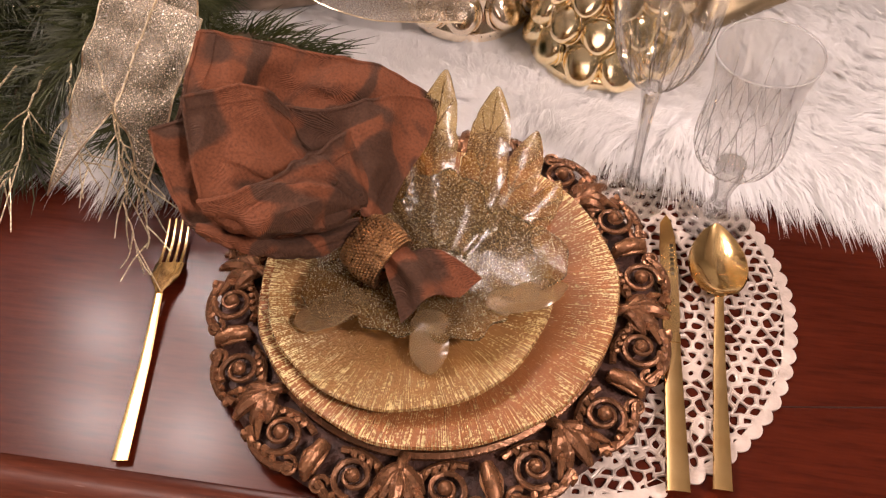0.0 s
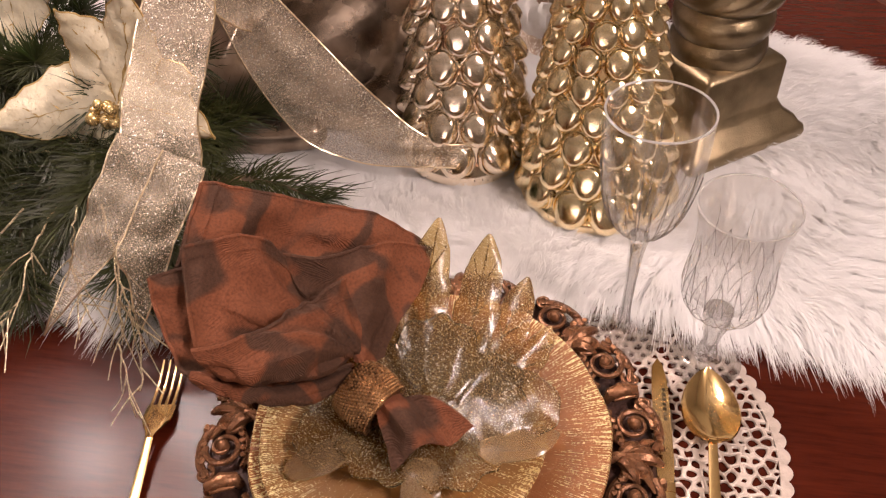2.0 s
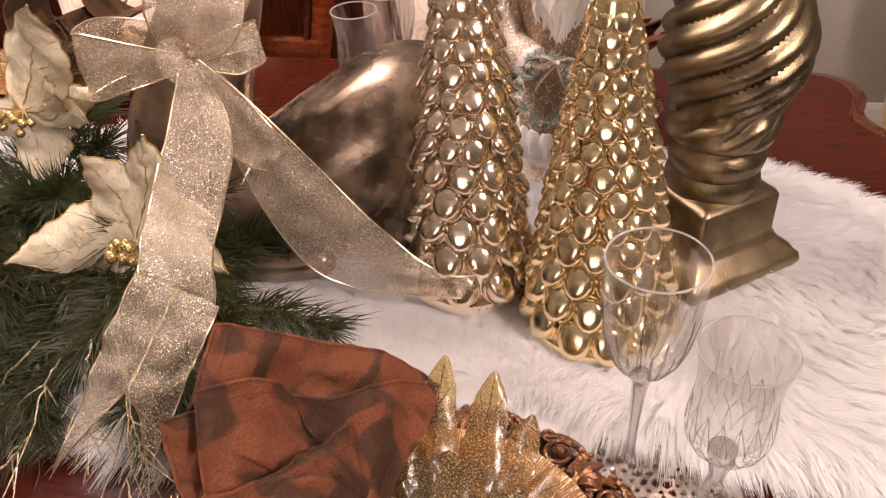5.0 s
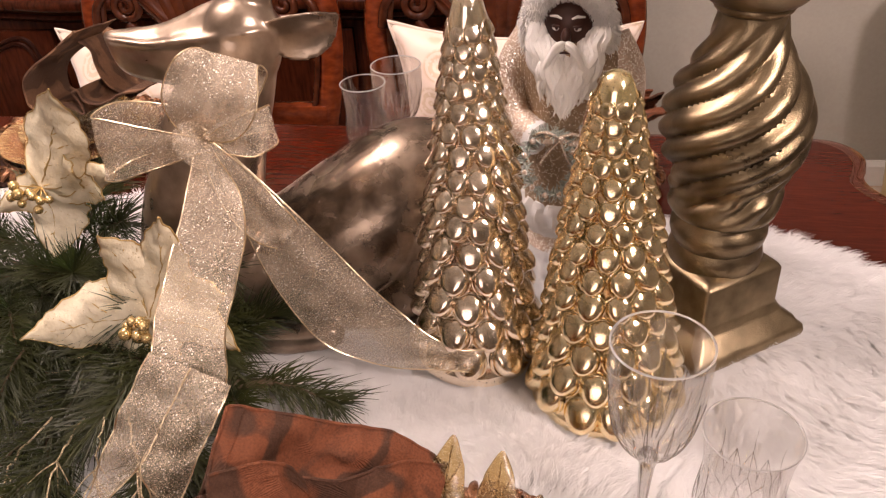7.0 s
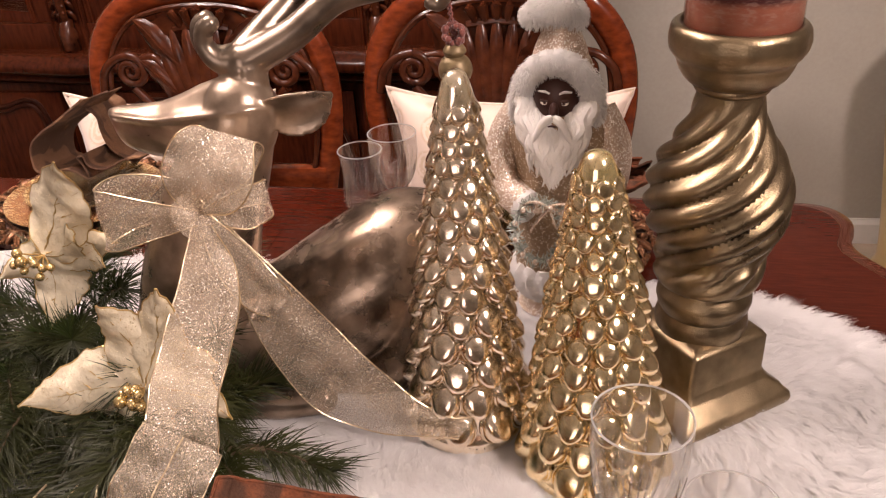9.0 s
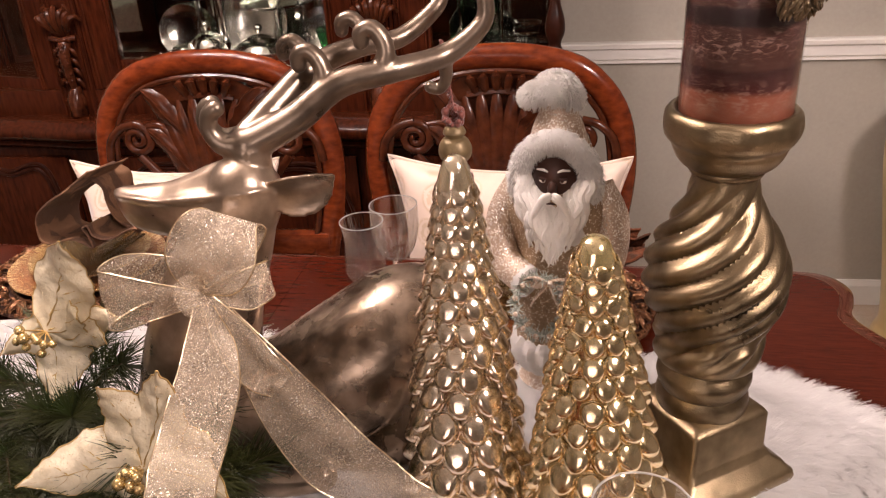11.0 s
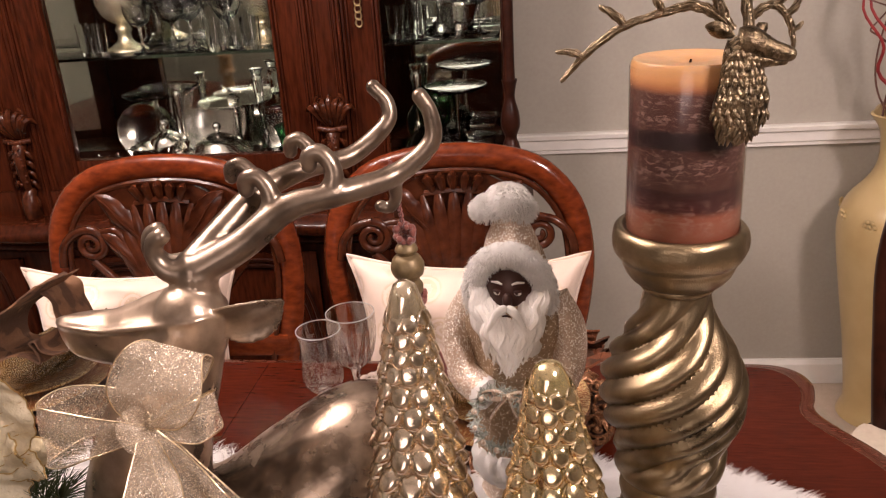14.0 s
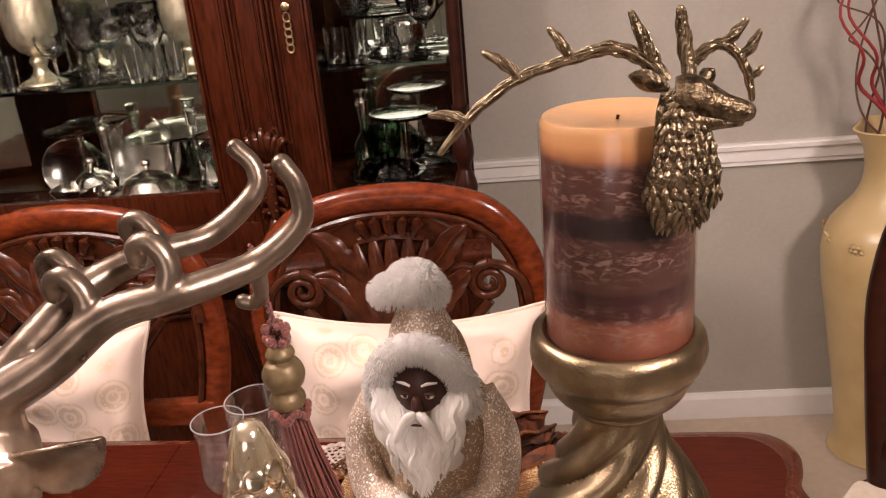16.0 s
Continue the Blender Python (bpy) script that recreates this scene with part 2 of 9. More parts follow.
def sheer(mt, amount):
    """Lets part of the light through, as an open weave does."""
    N, L, b = nodes_of(mt)
    out = N["Material Output"]
    first = out.inputs[0].links[0].from_socket
    tr = N.new("ShaderNodeBsdfTransparent")
    co = N.new("ShaderNodeTexCoord")
    no = N.new("ShaderNodeTexNoise")
    no.inputs["Scale"].default_value = 900.0
    L.new(co.outputs["Object"], no.inputs["Vector"])
    mr = N.new("ShaderNodeMapRange")
    mr.inputs[1].default_value, mr.inputs[2].default_value = 0.35, 0.65
    mr.inputs[3].default_value, mr.inputs[4].default_value = max(0.0, amount - 0.25), min(1.0, amount + 0.25)
    L.new(no.outputs["Fac"], mr.inputs[0])
    mx = N.new("ShaderNodeMixShader")
    L.new(mr.outputs[0], mx.inputs[0])
    L.new(first, mx.inputs[1])
    L.new(tr.outputs[0], mx.inputs[2])
    L.new(mx.outputs[0], out.inputs[0])
    return mt


def glass(name, colour=(1, 1, 1), rough=0.0, ior=1.5, bump=0.0, bump_scale=60.0):
    mt = bpy.data.materials.new(name)
    mt.use_nodes = True
    N, L, b = nodes_of(mt)
    b.inputs["Base Color"].default_value = (*colour, 1)
    b.inputs["Roughness"].default_value, b.inputs["IOR"].default_value = rough, ior
    b.inputs["Transmission Weight"].default_value = 1.0
    if bump:
        co = N.new("ShaderNodeTexCoord")
        no = N.new("ShaderNodeTexNoise")
        no.inputs["Scale"].default_value = bump_scale
        L.new(co.outputs["Object"], no.inputs["Vector"])
        bn = N.new("ShaderNodeBump")
        bn.inputs["Strength"].default_value, bn.inputs["Distance"].default_value = bump, 0.003
        L.new(no.outputs["Fac"], bn.inputs["Height"])
        L.new(bn.outputs[0], b.inputs["Normal"])
    return mt


wall_paint = material("wall_paint", (0.36, 0.335, 0.285), (0.40, 0.375, 0.32), 0.75, scale=90, bump=0.12)
white_paint = material("white_paint", (0.74, 0.72, 0.68), (0.80, 0.78, 0.74), 0.4, scale=30, bump=0.03)
# Darker copy of the wall paint, so that unseen walls bounce less light.
dim_bounce_paint = material("dim_bounce_paint", (0.24, 0.22, 0.19), (0.29, 0.27, 0.235), 0.8, scale=40, bump=0.1)
ceiling_paint = material("ceiling_paint", (0.70, 0.68, 0.64), (0.76, 0.74, 0.70), 0.85, scale=120, bump=0.2)
carpet = material("carpet", (0.38, 0.30, 0.22), (0.52, 0.43, 0.33), 0.95, scale=260, bump=0.8, sheen=0.3)
mahogany = material("mahogany", (0.030, 0.0045, 0.0019), (0.068, 0.0105, 0.004), 0.20, scale=30, stretch=(1, 9, 9), bump=0.012, bump_scale=45, ior=1.24, coat=0.0, rough_spread=0.03, detail=8, island=0.06)
mahogany_edge = material("mahogany_edge", (0.045, 0.009, 0.004), (0.10, 0.022, 0.009), 0.26, scale=30, stretch=(1, 12, 12), bump=0.03, coat=0.3, rough_spread=0.06)
cabinet_wood = material("cabinet_wood", (0.013, 0.0028, 0.0013), (0.066, 0.0145, 0.005), 0.24, scale=16, stretch=(7, 7, 1), bump=0.02, ior=1.26, coat=0.10, rough_spread=0.08, detail=8)
dark_wood = material("dark_wood", (0.011, 0.0032, 0.002), (0.036, 0.010, 0.005), 0.34, scale=40, bump=0.08, ior=1.25, coat=0.05)
chair_wood = material("chair_wood", (0.048, 0.0075, 0.0025), (0.19, 0.036, 0.009), 0.20, scale=14, stretch=(3, 3, 6), bump=0.02, ior=1.28, coat=0.30, rough_spread=0.06, detail=8)
carved_wood = material("carved_wood", (0.018, 0.0045, 0.002), (0.078, 0.020, 0.007), 0.24, scale=50, bump=0.12, ior=1.30, coat=0.12)
gold_paint = material("gold_paint", (0.055, 0.040, 0.022), (0.36, 0.275, 0.165), 0.30, metal=0.95, scale=45, bump=0.22, bump_scale=600, contrast=(0.25, 0.7), coarse=0.6)
pewter = material("pewter", (0.105, 0.077, 0.056), (0.47, 0.375, 0.295), 0.29, metal=0.88, scale=34, bump=0.20, bump_scale=110, contrast=(0.36, 0.60), coarse=0.55, rough_spread=0.16)
gold_metal = material("gold_metal", (0.70, 0.47, 0.20), (0.84, 0.60, 0.30), 0.13, metal=1.0, scale=60, bump=0.02, rough_spread=0.05)
antique_brass = material("antique_brass", (0.030, 0.023, 0.014), (0.36, 0.285, 0.19), 0.34, metal=1.0, scale=170, bump=0.6, contrast=(0.35, 0.65))
fur_white = material("fur_white", (0.80, 0.785, 0.77), (0.88, 0.87, 0.86), 0.7, scale=14, island=0.03)


def darken_above(mt, z0, z1, keep):
    """Darker, slightly more saturated tone above a height."""
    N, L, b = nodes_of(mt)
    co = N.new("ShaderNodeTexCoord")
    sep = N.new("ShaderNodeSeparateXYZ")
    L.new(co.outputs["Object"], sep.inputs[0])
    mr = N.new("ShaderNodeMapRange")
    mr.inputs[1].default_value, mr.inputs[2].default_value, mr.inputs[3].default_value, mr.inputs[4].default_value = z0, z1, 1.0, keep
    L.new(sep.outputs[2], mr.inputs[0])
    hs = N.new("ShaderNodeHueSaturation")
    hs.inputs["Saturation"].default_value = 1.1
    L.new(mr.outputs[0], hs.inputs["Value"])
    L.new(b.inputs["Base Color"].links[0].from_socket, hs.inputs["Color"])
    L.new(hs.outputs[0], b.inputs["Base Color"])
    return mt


darken_above(pewter, 1.172, 1.186, 0.52)


def thin(mt, colour, amount):
    """Lets light soak through a thin strand, petal or leaf."""
    N, L, b = nodes_of(mt)
    out = N["Material Output"]
    first = out.inputs[0].links[0].from_socket
    tr = N.new("ShaderNodeBsdfTranslucent")
    tr.inputs[0].default_value = (*colour, 1)
    mx = N.new("ShaderNodeMixShader")
    mx.inputs[0].default_value = amount
    L.new(first, mx.inputs[1])
    L.new(tr.outputs[0], mx.inputs[2])
    L.new(mx.outputs[0], out.inputs[0])
    return mt


thin(fur_white, (0.88, 0.87, 0.86), 0.40)

# ---- the room ----
FAR = pose(0, 2.50, 0, 0, 0, 2.4)      # the back wall: x along it, y into it


def far_box(lo, hi, bevel=0.0):
    return Geo().box(lo, hi, bevel).move(FAR)


structure("floor", Geo().box((-3.4, -3.0, -0.10), (3.2, 2.9, 0)), carpet, "beige cut-pile carpet floor")
structure("ceiling", Geo().box((-3.4, -3.0, 2.6), (3.2, 2.9, 2.7)), ceiling_paint, "white textured ceiling")
structure("wall_north", far_box((-3.5, 0, 0), (3.4, 0.12, 2.6)), wall_paint, "greige painted dining room wall")
# Three walls out of view close the room, darkened to lower the fill.
structure("wall_west", Geo().box((-3.1, -3.0, 0), (-2.98, 2.9, 2.6)), dim_bounce_paint, "unseen side wall, greige darkened against bounced light")
structure("wall_east", Geo().box((2.95, -3.0, 0), (3.07, 2.9, 2.6)), dim_bounce_paint, "unseen side wall, greige darkened against bounced light")
structure("wall_south", Geo().box((-3.4, -3.0, 0), (3.2, -2.88, 2.6)), dim_bounce_paint, "unseen wall across the room, greige darkened against bounced light")


def moulding(profile, x0, x1):
    """A profile (out, up) drawn along the back wall."""
    g = Geo()
    g.grid(np.array([[(x, -o, z) for o, z in profile] for x in (x0, x1)]))
    return g.move(FAR)


structure("trim_chair_rail", moulding([(0, 0.822), (0.012, 0.824), (0.012, 0.834), (0.018, 0.838), (0.018, 0.866), (0.028, 0.872), (0.030, 0.884), (0.024, 0.888), (0, 0.888)], -3.3, 3.2), white_paint, "white painted chair rail moulding")
structure("baseboard_north", moulding([(0, 0.001), (0.014, 0.001), (0.014, 0.072), (0.008, 0.084), (0.006, 0.09), (0, 0.09)], -3.3, 3.2), white_paint, "white painted baseboard")


# ---- the dining table ----
TOP = 0.75


def table_outline(grow=0.0):
    """The table top seen from above, with eared corners and bowed ends."""
    xc, yc = -0.80, 0.7475
    hx, hy = 1.365 + grow, 0.5985 + grow
    quarter = [(hx - 0.30, hy), (hx - 0.16, hy), (hx - 0.075, hy), (hx - 0.035, hy - 0.006), (hx - 0.010, hy - 0.028), (hx, hy - 0.062), (hx - 0.006, hy - 0.098), (hx - 0.017, hy - 0.128), (hx - 0.015, hy - 0.158), (hx + 0.008, hy - 0.20), (hx + 0.045, hy - 0.26), (hx + 0.085, hy - 0.36), (hx + 0.11, hy - 0.48)]
    q = [tuple(p) for p in smooth_line(quarter, 40)]
    pts = [(xc + x, yc + y) for x, y in q] + [(xc + x, yc - y) for x, y in q[::-1]]
    pts += [(xc - x, yc - y) for x, y in q] + [(xc - x, yc + y) for x, y in q[::-1]]
    return pts[::-1]


def dining_table():
    t = thing("dining_table", "large polished mahogany dining table with moulded edge", "table")
    # top boards, with a fine joint where the leaves meet
    o = table_outline(-0.022)
    for lo, hi in ((-9, -1.32), (-1.3190, -0.3885), (-0.3875, 9)):
        g = Geo()
        clip = []
        n = len(o)
        for cut, keep in (("lo", lo), ("hi", hi)):
            src = o if cut == "lo" else clip
            res = []
            for i in range(len(src)):
                a, b = src[i], src[(i + 1) % len(src)]
                ia = a[0] >= keep if cut == "lo" else a[0] <= keep
                ib = b[0] >= keep if cut == "lo" else b[0] <= keep
                if ia:
                    res.append(a)
                if ia != ib:
                    u = (keep - a[0]) / (b[0] - a[0])
                    res.append((keep, a[1] + u * (b[1] - a[1])))
            clip = res
        g.prism(clip, TOP - 0.028, TOP)
        part("table_leaf", g, mahogany, t, smooth=False)
    # a fine seam that runs in from the eared corner
    part("seam", Geo().tube([(0.20, 0.2735, TOP), (0.273, 0.283, TOP), (0.365, 0.295, TOP), (0.535, 0.317, TOP)], 0.0006, 5), dark_wood, t, "thin dark seam")
    # moulded edge: an ogee that drops and swells outwards
    prof = [(-0.022, 0.0), (-0.020, -0.003), (-0.016, -0.006), (-0.010, -0.006), (0.002, -0.008), (0.010, -0.014), (0.012, -0.022), (0.006, -0.030), (-0.004, -0.034), (-0.004, -0.042), (-0.03, -0.046)]
    rings = [[(x, y, TOP + dz) for x, y in table_outline(gr)] for gr, dz in prof]
    part("edge_moulding", Geo().grid(np.array(rings), close_v=True), mahogany_edge, t)
    a = table_outline(-0.10)
    part("apron", Geo().prism(a, TOP - 0.13, TOP - 0.03), dark_wood, t, smooth=False)
    for x in (-1.6, 0.1):
        g = Geo().lathe([(0.16, 0.0), (0.16, 0.03), (0.07, 0.08), (0.05, 0.2), (0.09, 0.34), (0.06, 0.46), (0.1, 0.56), (0.1, TOP - 0.125)], 24)
        part("pedestal_leg", g, dark_wood, t, at=pose(x, 0.75, 0.0))
    return t


dining_table()

# ---- materials of the table setting ----
def bronze_material():
    mt = material("carved_bronze", (0.007, 0.0028, 0.0018), (0.085, 0.031, 0.014), 0.27, metal=0.60, scale=120, bump=0.45, bump_scale=380, contrast=(0.34, 0.66))
    N, L, b = nodes_of(mt)
    ge = N.new("ShaderNodeNewGeometry")
    mr = N.new("ShaderNodeMapRange")
    mr.inputs[1].default_value, mr.inputs[2].default_value = 0.515, 0.68
    L.new(ge.outputs["Pointiness"], mr.inputs[0])
    worn = N.new("ShaderNodeMix")
    worn.data_type = "RGBA"
    old = b.inputs["Base Color"].links[0].from_socket
    L.new(mr.outputs[0], worn.inputs[0])
    L.new(old, worn.inputs[6])
    worn.inputs[7].default_value = (0.31, 0.145, 0.068, 1)
    L.new(worn.outputs[2], b.inputs["Base Color"])
    return mt


def spoke_glass(name, base, fleck, inner, outer):
    """Amber glass with gilt spokes that thicken into a gilt rim."""
    mt = bpy.data.materials.new(name)
    mt.use_nodes = True
    N, L, b = nodes_of(mt)
    b.inputs["Base Color"].default_value = (*base, 1)
    b.inputs["Roughness"].default_value = 0.16
    b.inputs["Transmission Weight"].default_value = 0.35
    b.inputs["Coat Weight"].default_value = 0.6
    co = N.new("ShaderNodeTexCoord")
    sep = N.new("ShaderNodeSeparateXYZ")
    L.new(co.outputs["Object"], sep.inputs[0])
    an = N.new("ShaderNodeMath"); an.operation = "ARCTAN2"
    L.new(sep.outputs[1], an.inputs[0]); L.new(sep.outputs[0], an.inputs[1])
    ln = N.new("ShaderNodeVectorMath"); ln.operation = "LENGTH"
    flat = N.new("ShaderNodeCombineXYZ")
    L.new(sep.outputs[0], flat.inputs[0]); L.new(sep.outputs[1], flat.inputs[1])
    L.new(flat.outputs[0], ln.inputs[0])
    polar = N.new("ShaderNodeCombineXYZ")
    sa = N.new("ShaderNodeMath"); sa.operation = "MULTIPLY"; sa.inputs[1].default_value = 92.0
    sr = N.new("ShaderNodeMath"); sr.operation = "MULTIPLY"; sr.inputs[1].default_value = 26.0
    L.new(an.outputs[0], sa.inputs[0]); L.new(ln.outputs["Value"], sr.inputs[0])
    L.new(sa.outputs[0], polar.inputs[0]); L.new(sr.outputs[0], polar.inputs[1])
    no = N.new("ShaderNodeTexNoise")
    no.inputs["Scale"].default_value, no.inputs["Detail"].default_value = 1.6, 3.0
    L.new(polar.outputs[0], no.inputs["Vector"])
    grain = N.new("ShaderNodeTexNoise")
    grain.inputs["Scale"].default_value, grain.inputs["Detail"].default_value = 520.0, 2.0
    L.new(co.outputs["Object"], grain.inputs["Vector"])
    sumn = N.new("ShaderNodeMath"); sumn.operation = "MULTIPLY_ADD"; sumn.inputs[1].default_value = 0.62
    L.new(grain.outputs["Fac"], sumn.inputs[0]); L.new(no.outputs["Fac"], sumn.inputs[2])
    rim = N.new("ShaderNodeMapRange")
    rim.inputs[1].default_value, rim.inputs[2].default_value = inner, outer
    rim.inputs[3].default_value, rim.inputs[4].default_value = 1.08, 0.81
    L.new(ln.outputs["Value"], rim.inputs[0])
    cut = N.new("ShaderNodeMath"); cut.operation = "SUBTRACT"
    L.new(sumn.outputs[0], cut.inputs[0]); L.new(rim.outputs[0], cut.inputs[1])
    soft = N.new("ShaderNodeMapRange")
    soft.inputs[1].default_value, soft.inputs[2].default_value = -0.03, 0.05
    L.new(cut.outputs[0], soft.inputs[0])
    gilt = N.new("ShaderNodeBsdfPrincipled")
    gilt.inputs["Base Color"].default_value = (*fleck, 1)
    gilt.inputs["Metallic"].default_value, gilt.inputs["Roughness"].default_value = 0.7, 0.38
    bn = N.new("ShaderNodeBump")
    bn.inputs["Strength"].default_value, bn.inputs["Distance"].default_value = 0.9, 0.002
    L.new(sumn.outputs[0], bn.inputs["Height"])
    L.new(bn.outputs[0], gilt.inputs["Normal"]); L.new(bn.outputs[0], b.inputs["Normal"])
    mx = N.new("ShaderNodeMixShader")
    L.new(soft.outputs[0], mx.inputs[0]); L.new(b.outputs[0], mx.inputs[1]); L.new(gilt.outputs[0], mx.inputs[2])
    L.new(mx.outputs[0], N["Material Output"].inputs[0])
    return mt


bronze = bronze_material()
crevice = material("bronze_ground", (0.010, 0.004, 0.003), (0.075, 0.030, 0.019), 0.6, metal=0.3, scale=160, bump=0.6, bump_scale=420)
plate_glass = spoke_glass("amber_plate_glass", (0.40, 0.150, 0.050), (0.70, 0.56, 0.27), 0.072, 0.146)
salad_glass = spoke_glass("honey_plate_glass", (0.38, 0.190, 0.062), (0.70, 0.56, 0.27), 0.040, 0.116)


def cut_crystal(name, tint, bend, gloss):
    """Lead crystal: mostly seen through, partly bent, with bright glancing reflections."""
    mt = bpy.data.materials.new(name)
    mt.use_nodes = True
    N, L, b = nodes_of(mt)
    b.inputs["Base Color"].default_value = (*tint, 1)
    b.inputs["Roughness"].default_value, b.inputs["IOR"].default_value = 0.0, 1.52
    b.inputs["Transmission Weight"].default_value = 1.0
    clear = N.new("ShaderNodeBsdfTransparent")
    clear.inputs[0].default_value = (*tint, 1)
    m1 = N.new("ShaderNodeMixShader")
    m1.inputs[0].default_value = bend
    L.new(clear.outputs[0], m1.inputs[1])
    L.new(b.outputs[0], m1.inputs[2])
    shine = N.new("ShaderNodeBsdfGlossy")
    shine.inputs["Roughness"].default_value = 0.025
    lw = N.new("ShaderNodeLayerWeight")
    lw.inputs["Blend"].default_value = 0.5
    pw = N.new("ShaderNodeMath")
    pw.operation, pw.inputs[1].default_value = "POWER", 4.0
    L.new(lw.outputs["Facing"], pw.inputs[0])
    fr = N.new("ShaderNodeMapRange")
    fr.inputs[3].default_value, fr.inputs[4].default_value = 0.012, gloss
    L.new(pw.outputs[0], fr.inputs[0])
    m2 = N.new("ShaderNodeMixShader")
    L.new(fr.outputs[0], m2.inputs[0])
    L.new(m1.outputs[0], m2.inputs[1])
    L.new(shine.outputs[0], m2.inputs[2])
    L.new(m2.outputs[0], N["Material Output"].inputs[0])
    return mt


crystal = cut_crystal("crystal", (0.998, 0.998, 0.998), 0.13, 0.40)
# White translucence mixed into the rim glass stands in for its bright glints.
rim_glint = thin(glass("rim_glint", (1, 1, 1), 0.05, 1.4), (1, 1, 1), 0.55)
crystal_cut = cut_crystal("crystal_cut", (0.93, 0.93, 0.93), 0.60, 0.9)
lace_white = material("lace_white", (0.36, 0.295, 0.25), (0.60, 0.505, 0.44), 0.42, metal=0.15, scale=120, bump=0.25, bump_scale=500)

# ---- the fur runner ----
FUR = smooth_line([(-1.0, 0.50), (-0.72, 0.455), (-0.45, 0.45), (-0.2, 0.45), (0.02, 0.515), (0.16, 0.525), (0.30, 0.497), (0.42, 0.482), (0.53, 0.53), (0.585, 0.65), (0.565, 0.80), (0.50, 0.905), (0.43, 0.965), (0.34, 1.0), (0.1, 1.02), (-0.2, 1.0), (-0.55, 1.03), (-0.95, 1.0)], 120, closed=True)


def inside(poly, x, y):
    """Which of the points lie in the outline, and how far from its edge."""
    a, b = poly, np.roll(poly, -1, 0)
    cross = ((a[:, 1][None] > y[:, None]) != (b[:, 1][None] > y[:, None])) & (x[:, None] < (b[:, 0] - a[:, 0])[None] * (y[:, None] - a[:, 1][None]) / (b[:, 1] - a[:, 1] + 1e-12)[None] + a[:, 0][None])
    dist = np.sqrt(((x[:, None] - a[:, 0][None]) ** 2 + (y[:, None] - a[:, 1][None]) ** 2).min(1))
    return cross.sum(1) % 2 == 1, dist


def fur_runner():
    t = thing("fur_runner", "white long-pile faux fur runner lying on the table", "runner", pose(0, 0, TOP))
    c = FUR.mean(0)
    rings = []
    for s, z in ((1.0, 0.002), (0.995, 0.006), (0.975, 0.012), (0.93, 0.016), (0.6, 0.017), (0.2, 0.017)):
        rings.append([(c[0] + (x - c[0]) * s, c[1] + (y - c[1]) * s, z) for x, y in FUR])
    g = Geo().grid(np.array(rings), close_v=True)
    g.f.append(tuple(range(g.n - len(FUR), g.n)))
    g.m.append(0)
    part("backing", g, fur_white, t)
    rng = np.random.default_rng(3)
    n = 300000
    x = np.where(rng.random(n) < 0.8, rng.uniform(-0.30, 0.60, n), rng.uniform(-0.85, -0.30, n))
    y = rng.uniform(0.44, 1.03, n)
    ok, dist = inside(FUR, x, y)
    x, y, dist = x[ok], y[ok], dist[ok]
    n = len(x)
    # nap: strands lean out towards the near edge in soft clumps
    def wave(fx, fy, ph):
        return np.sin(fx * x + fy * y + ph)
    # locks: strands of one cell share a lean and draw together at their tips
    cell = 0.0095
    cx, cy = np.floor(x / cell), np.floor(y / cell)
    def hashed(k):
        return np.modf(np.abs(np.sin(cx * (12.9898 + k) + cy * (78.233 - 2 * k)) * 43758.5453))[0]
    lx, ly = (cx + 0.15 + 0.7 * hashed(1)) * cell, (cy + 0.15 + 0.7 * hashed(2)) * cell
    ang = -1.15 + 0.8 * wave(9, 5, 0.3) + 0.55 * wave(-17, 23, 1.0) + 0.9 * (hashed(3) - 0.5) + rng.normal(0, 0.16, n)
    out = np.stack([x - 0.15, (y - 0.74) * 2.2], 1)
    out /= np.linalg.norm(out, axis=1, keepdims=True) + 1e-9
    edge = np.clip(1 - dist / 0.04, 0, 1)[:, None]
    lean = np.stack([np.cos(ang), np.sin(ang)], 1) * (1 - 0.8 * edge) + out * edge * 1.2 + rng.normal(0, 0.10, (n, 2))
    lean /= np.linalg.norm(lean, axis=1, keepdims=True) + 1e-9
    length = rng.uniform(0.022, 0.040, n) * (0.75 + 0.5 * hashed(4)) * (1 + 0.45 * edge[:, 0])
    rise = (0.22 + 0.35 * hashed(5)) * rng.uniform(0.7, 1.3, n) * (1 - 0.7 * edge[:, 0]) + 0.06
    base = np.stack([x, y, np.where(dist < 0.03, 0.004 + 0.012 * dist / 0.03, 0.0165)], 1)
    d3 = np.stack([lean[:, 0], lean[:, 1], rise], 1)
    d3 /= np.linalg.norm(d3, axis=1, keepdims=True)
    side = np.stack([-lean[:, 1], lean[:, 0], np.zeros(n)], 1)
    droop = np.stack([np.zeros(n), np.zeros(n), -length * 0.30], 1)
    w = rng.uniform(0.00032, 0.0006, n)[:, None]
    draw = np.stack([lx - x, ly - y, np.zeros(n)], 1)
    mid = base + d3 * (length * 0.55)[:, None] + droop * 0.15 + draw * 0.2
    tip = base + d3 * length[:, None] + droop + draw * 0.55 + side * rng.normal(0, 0.0016, n)[:, None]
    tip[:, 2] = np.maximum(tip[:, 2], 0.0015)
    vs = np.stack([base - side * w, base + side * w, mid - side * w * 0.8, mid + side * w * 0.8, tip], 1).reshape(-1, 3)
    k = np.arange(n)[:, None] * 5
    me = bpy.data.meshes.new("pile")
    quads, tris = (k + [0, 1, 3, 2]), (k + [2, 3, 4])
    me.vertices.add(len(vs)); me.vertices.foreach_set("co", vs.ravel())
    loops = np.concatenate([quads, tris], 1).ravel()
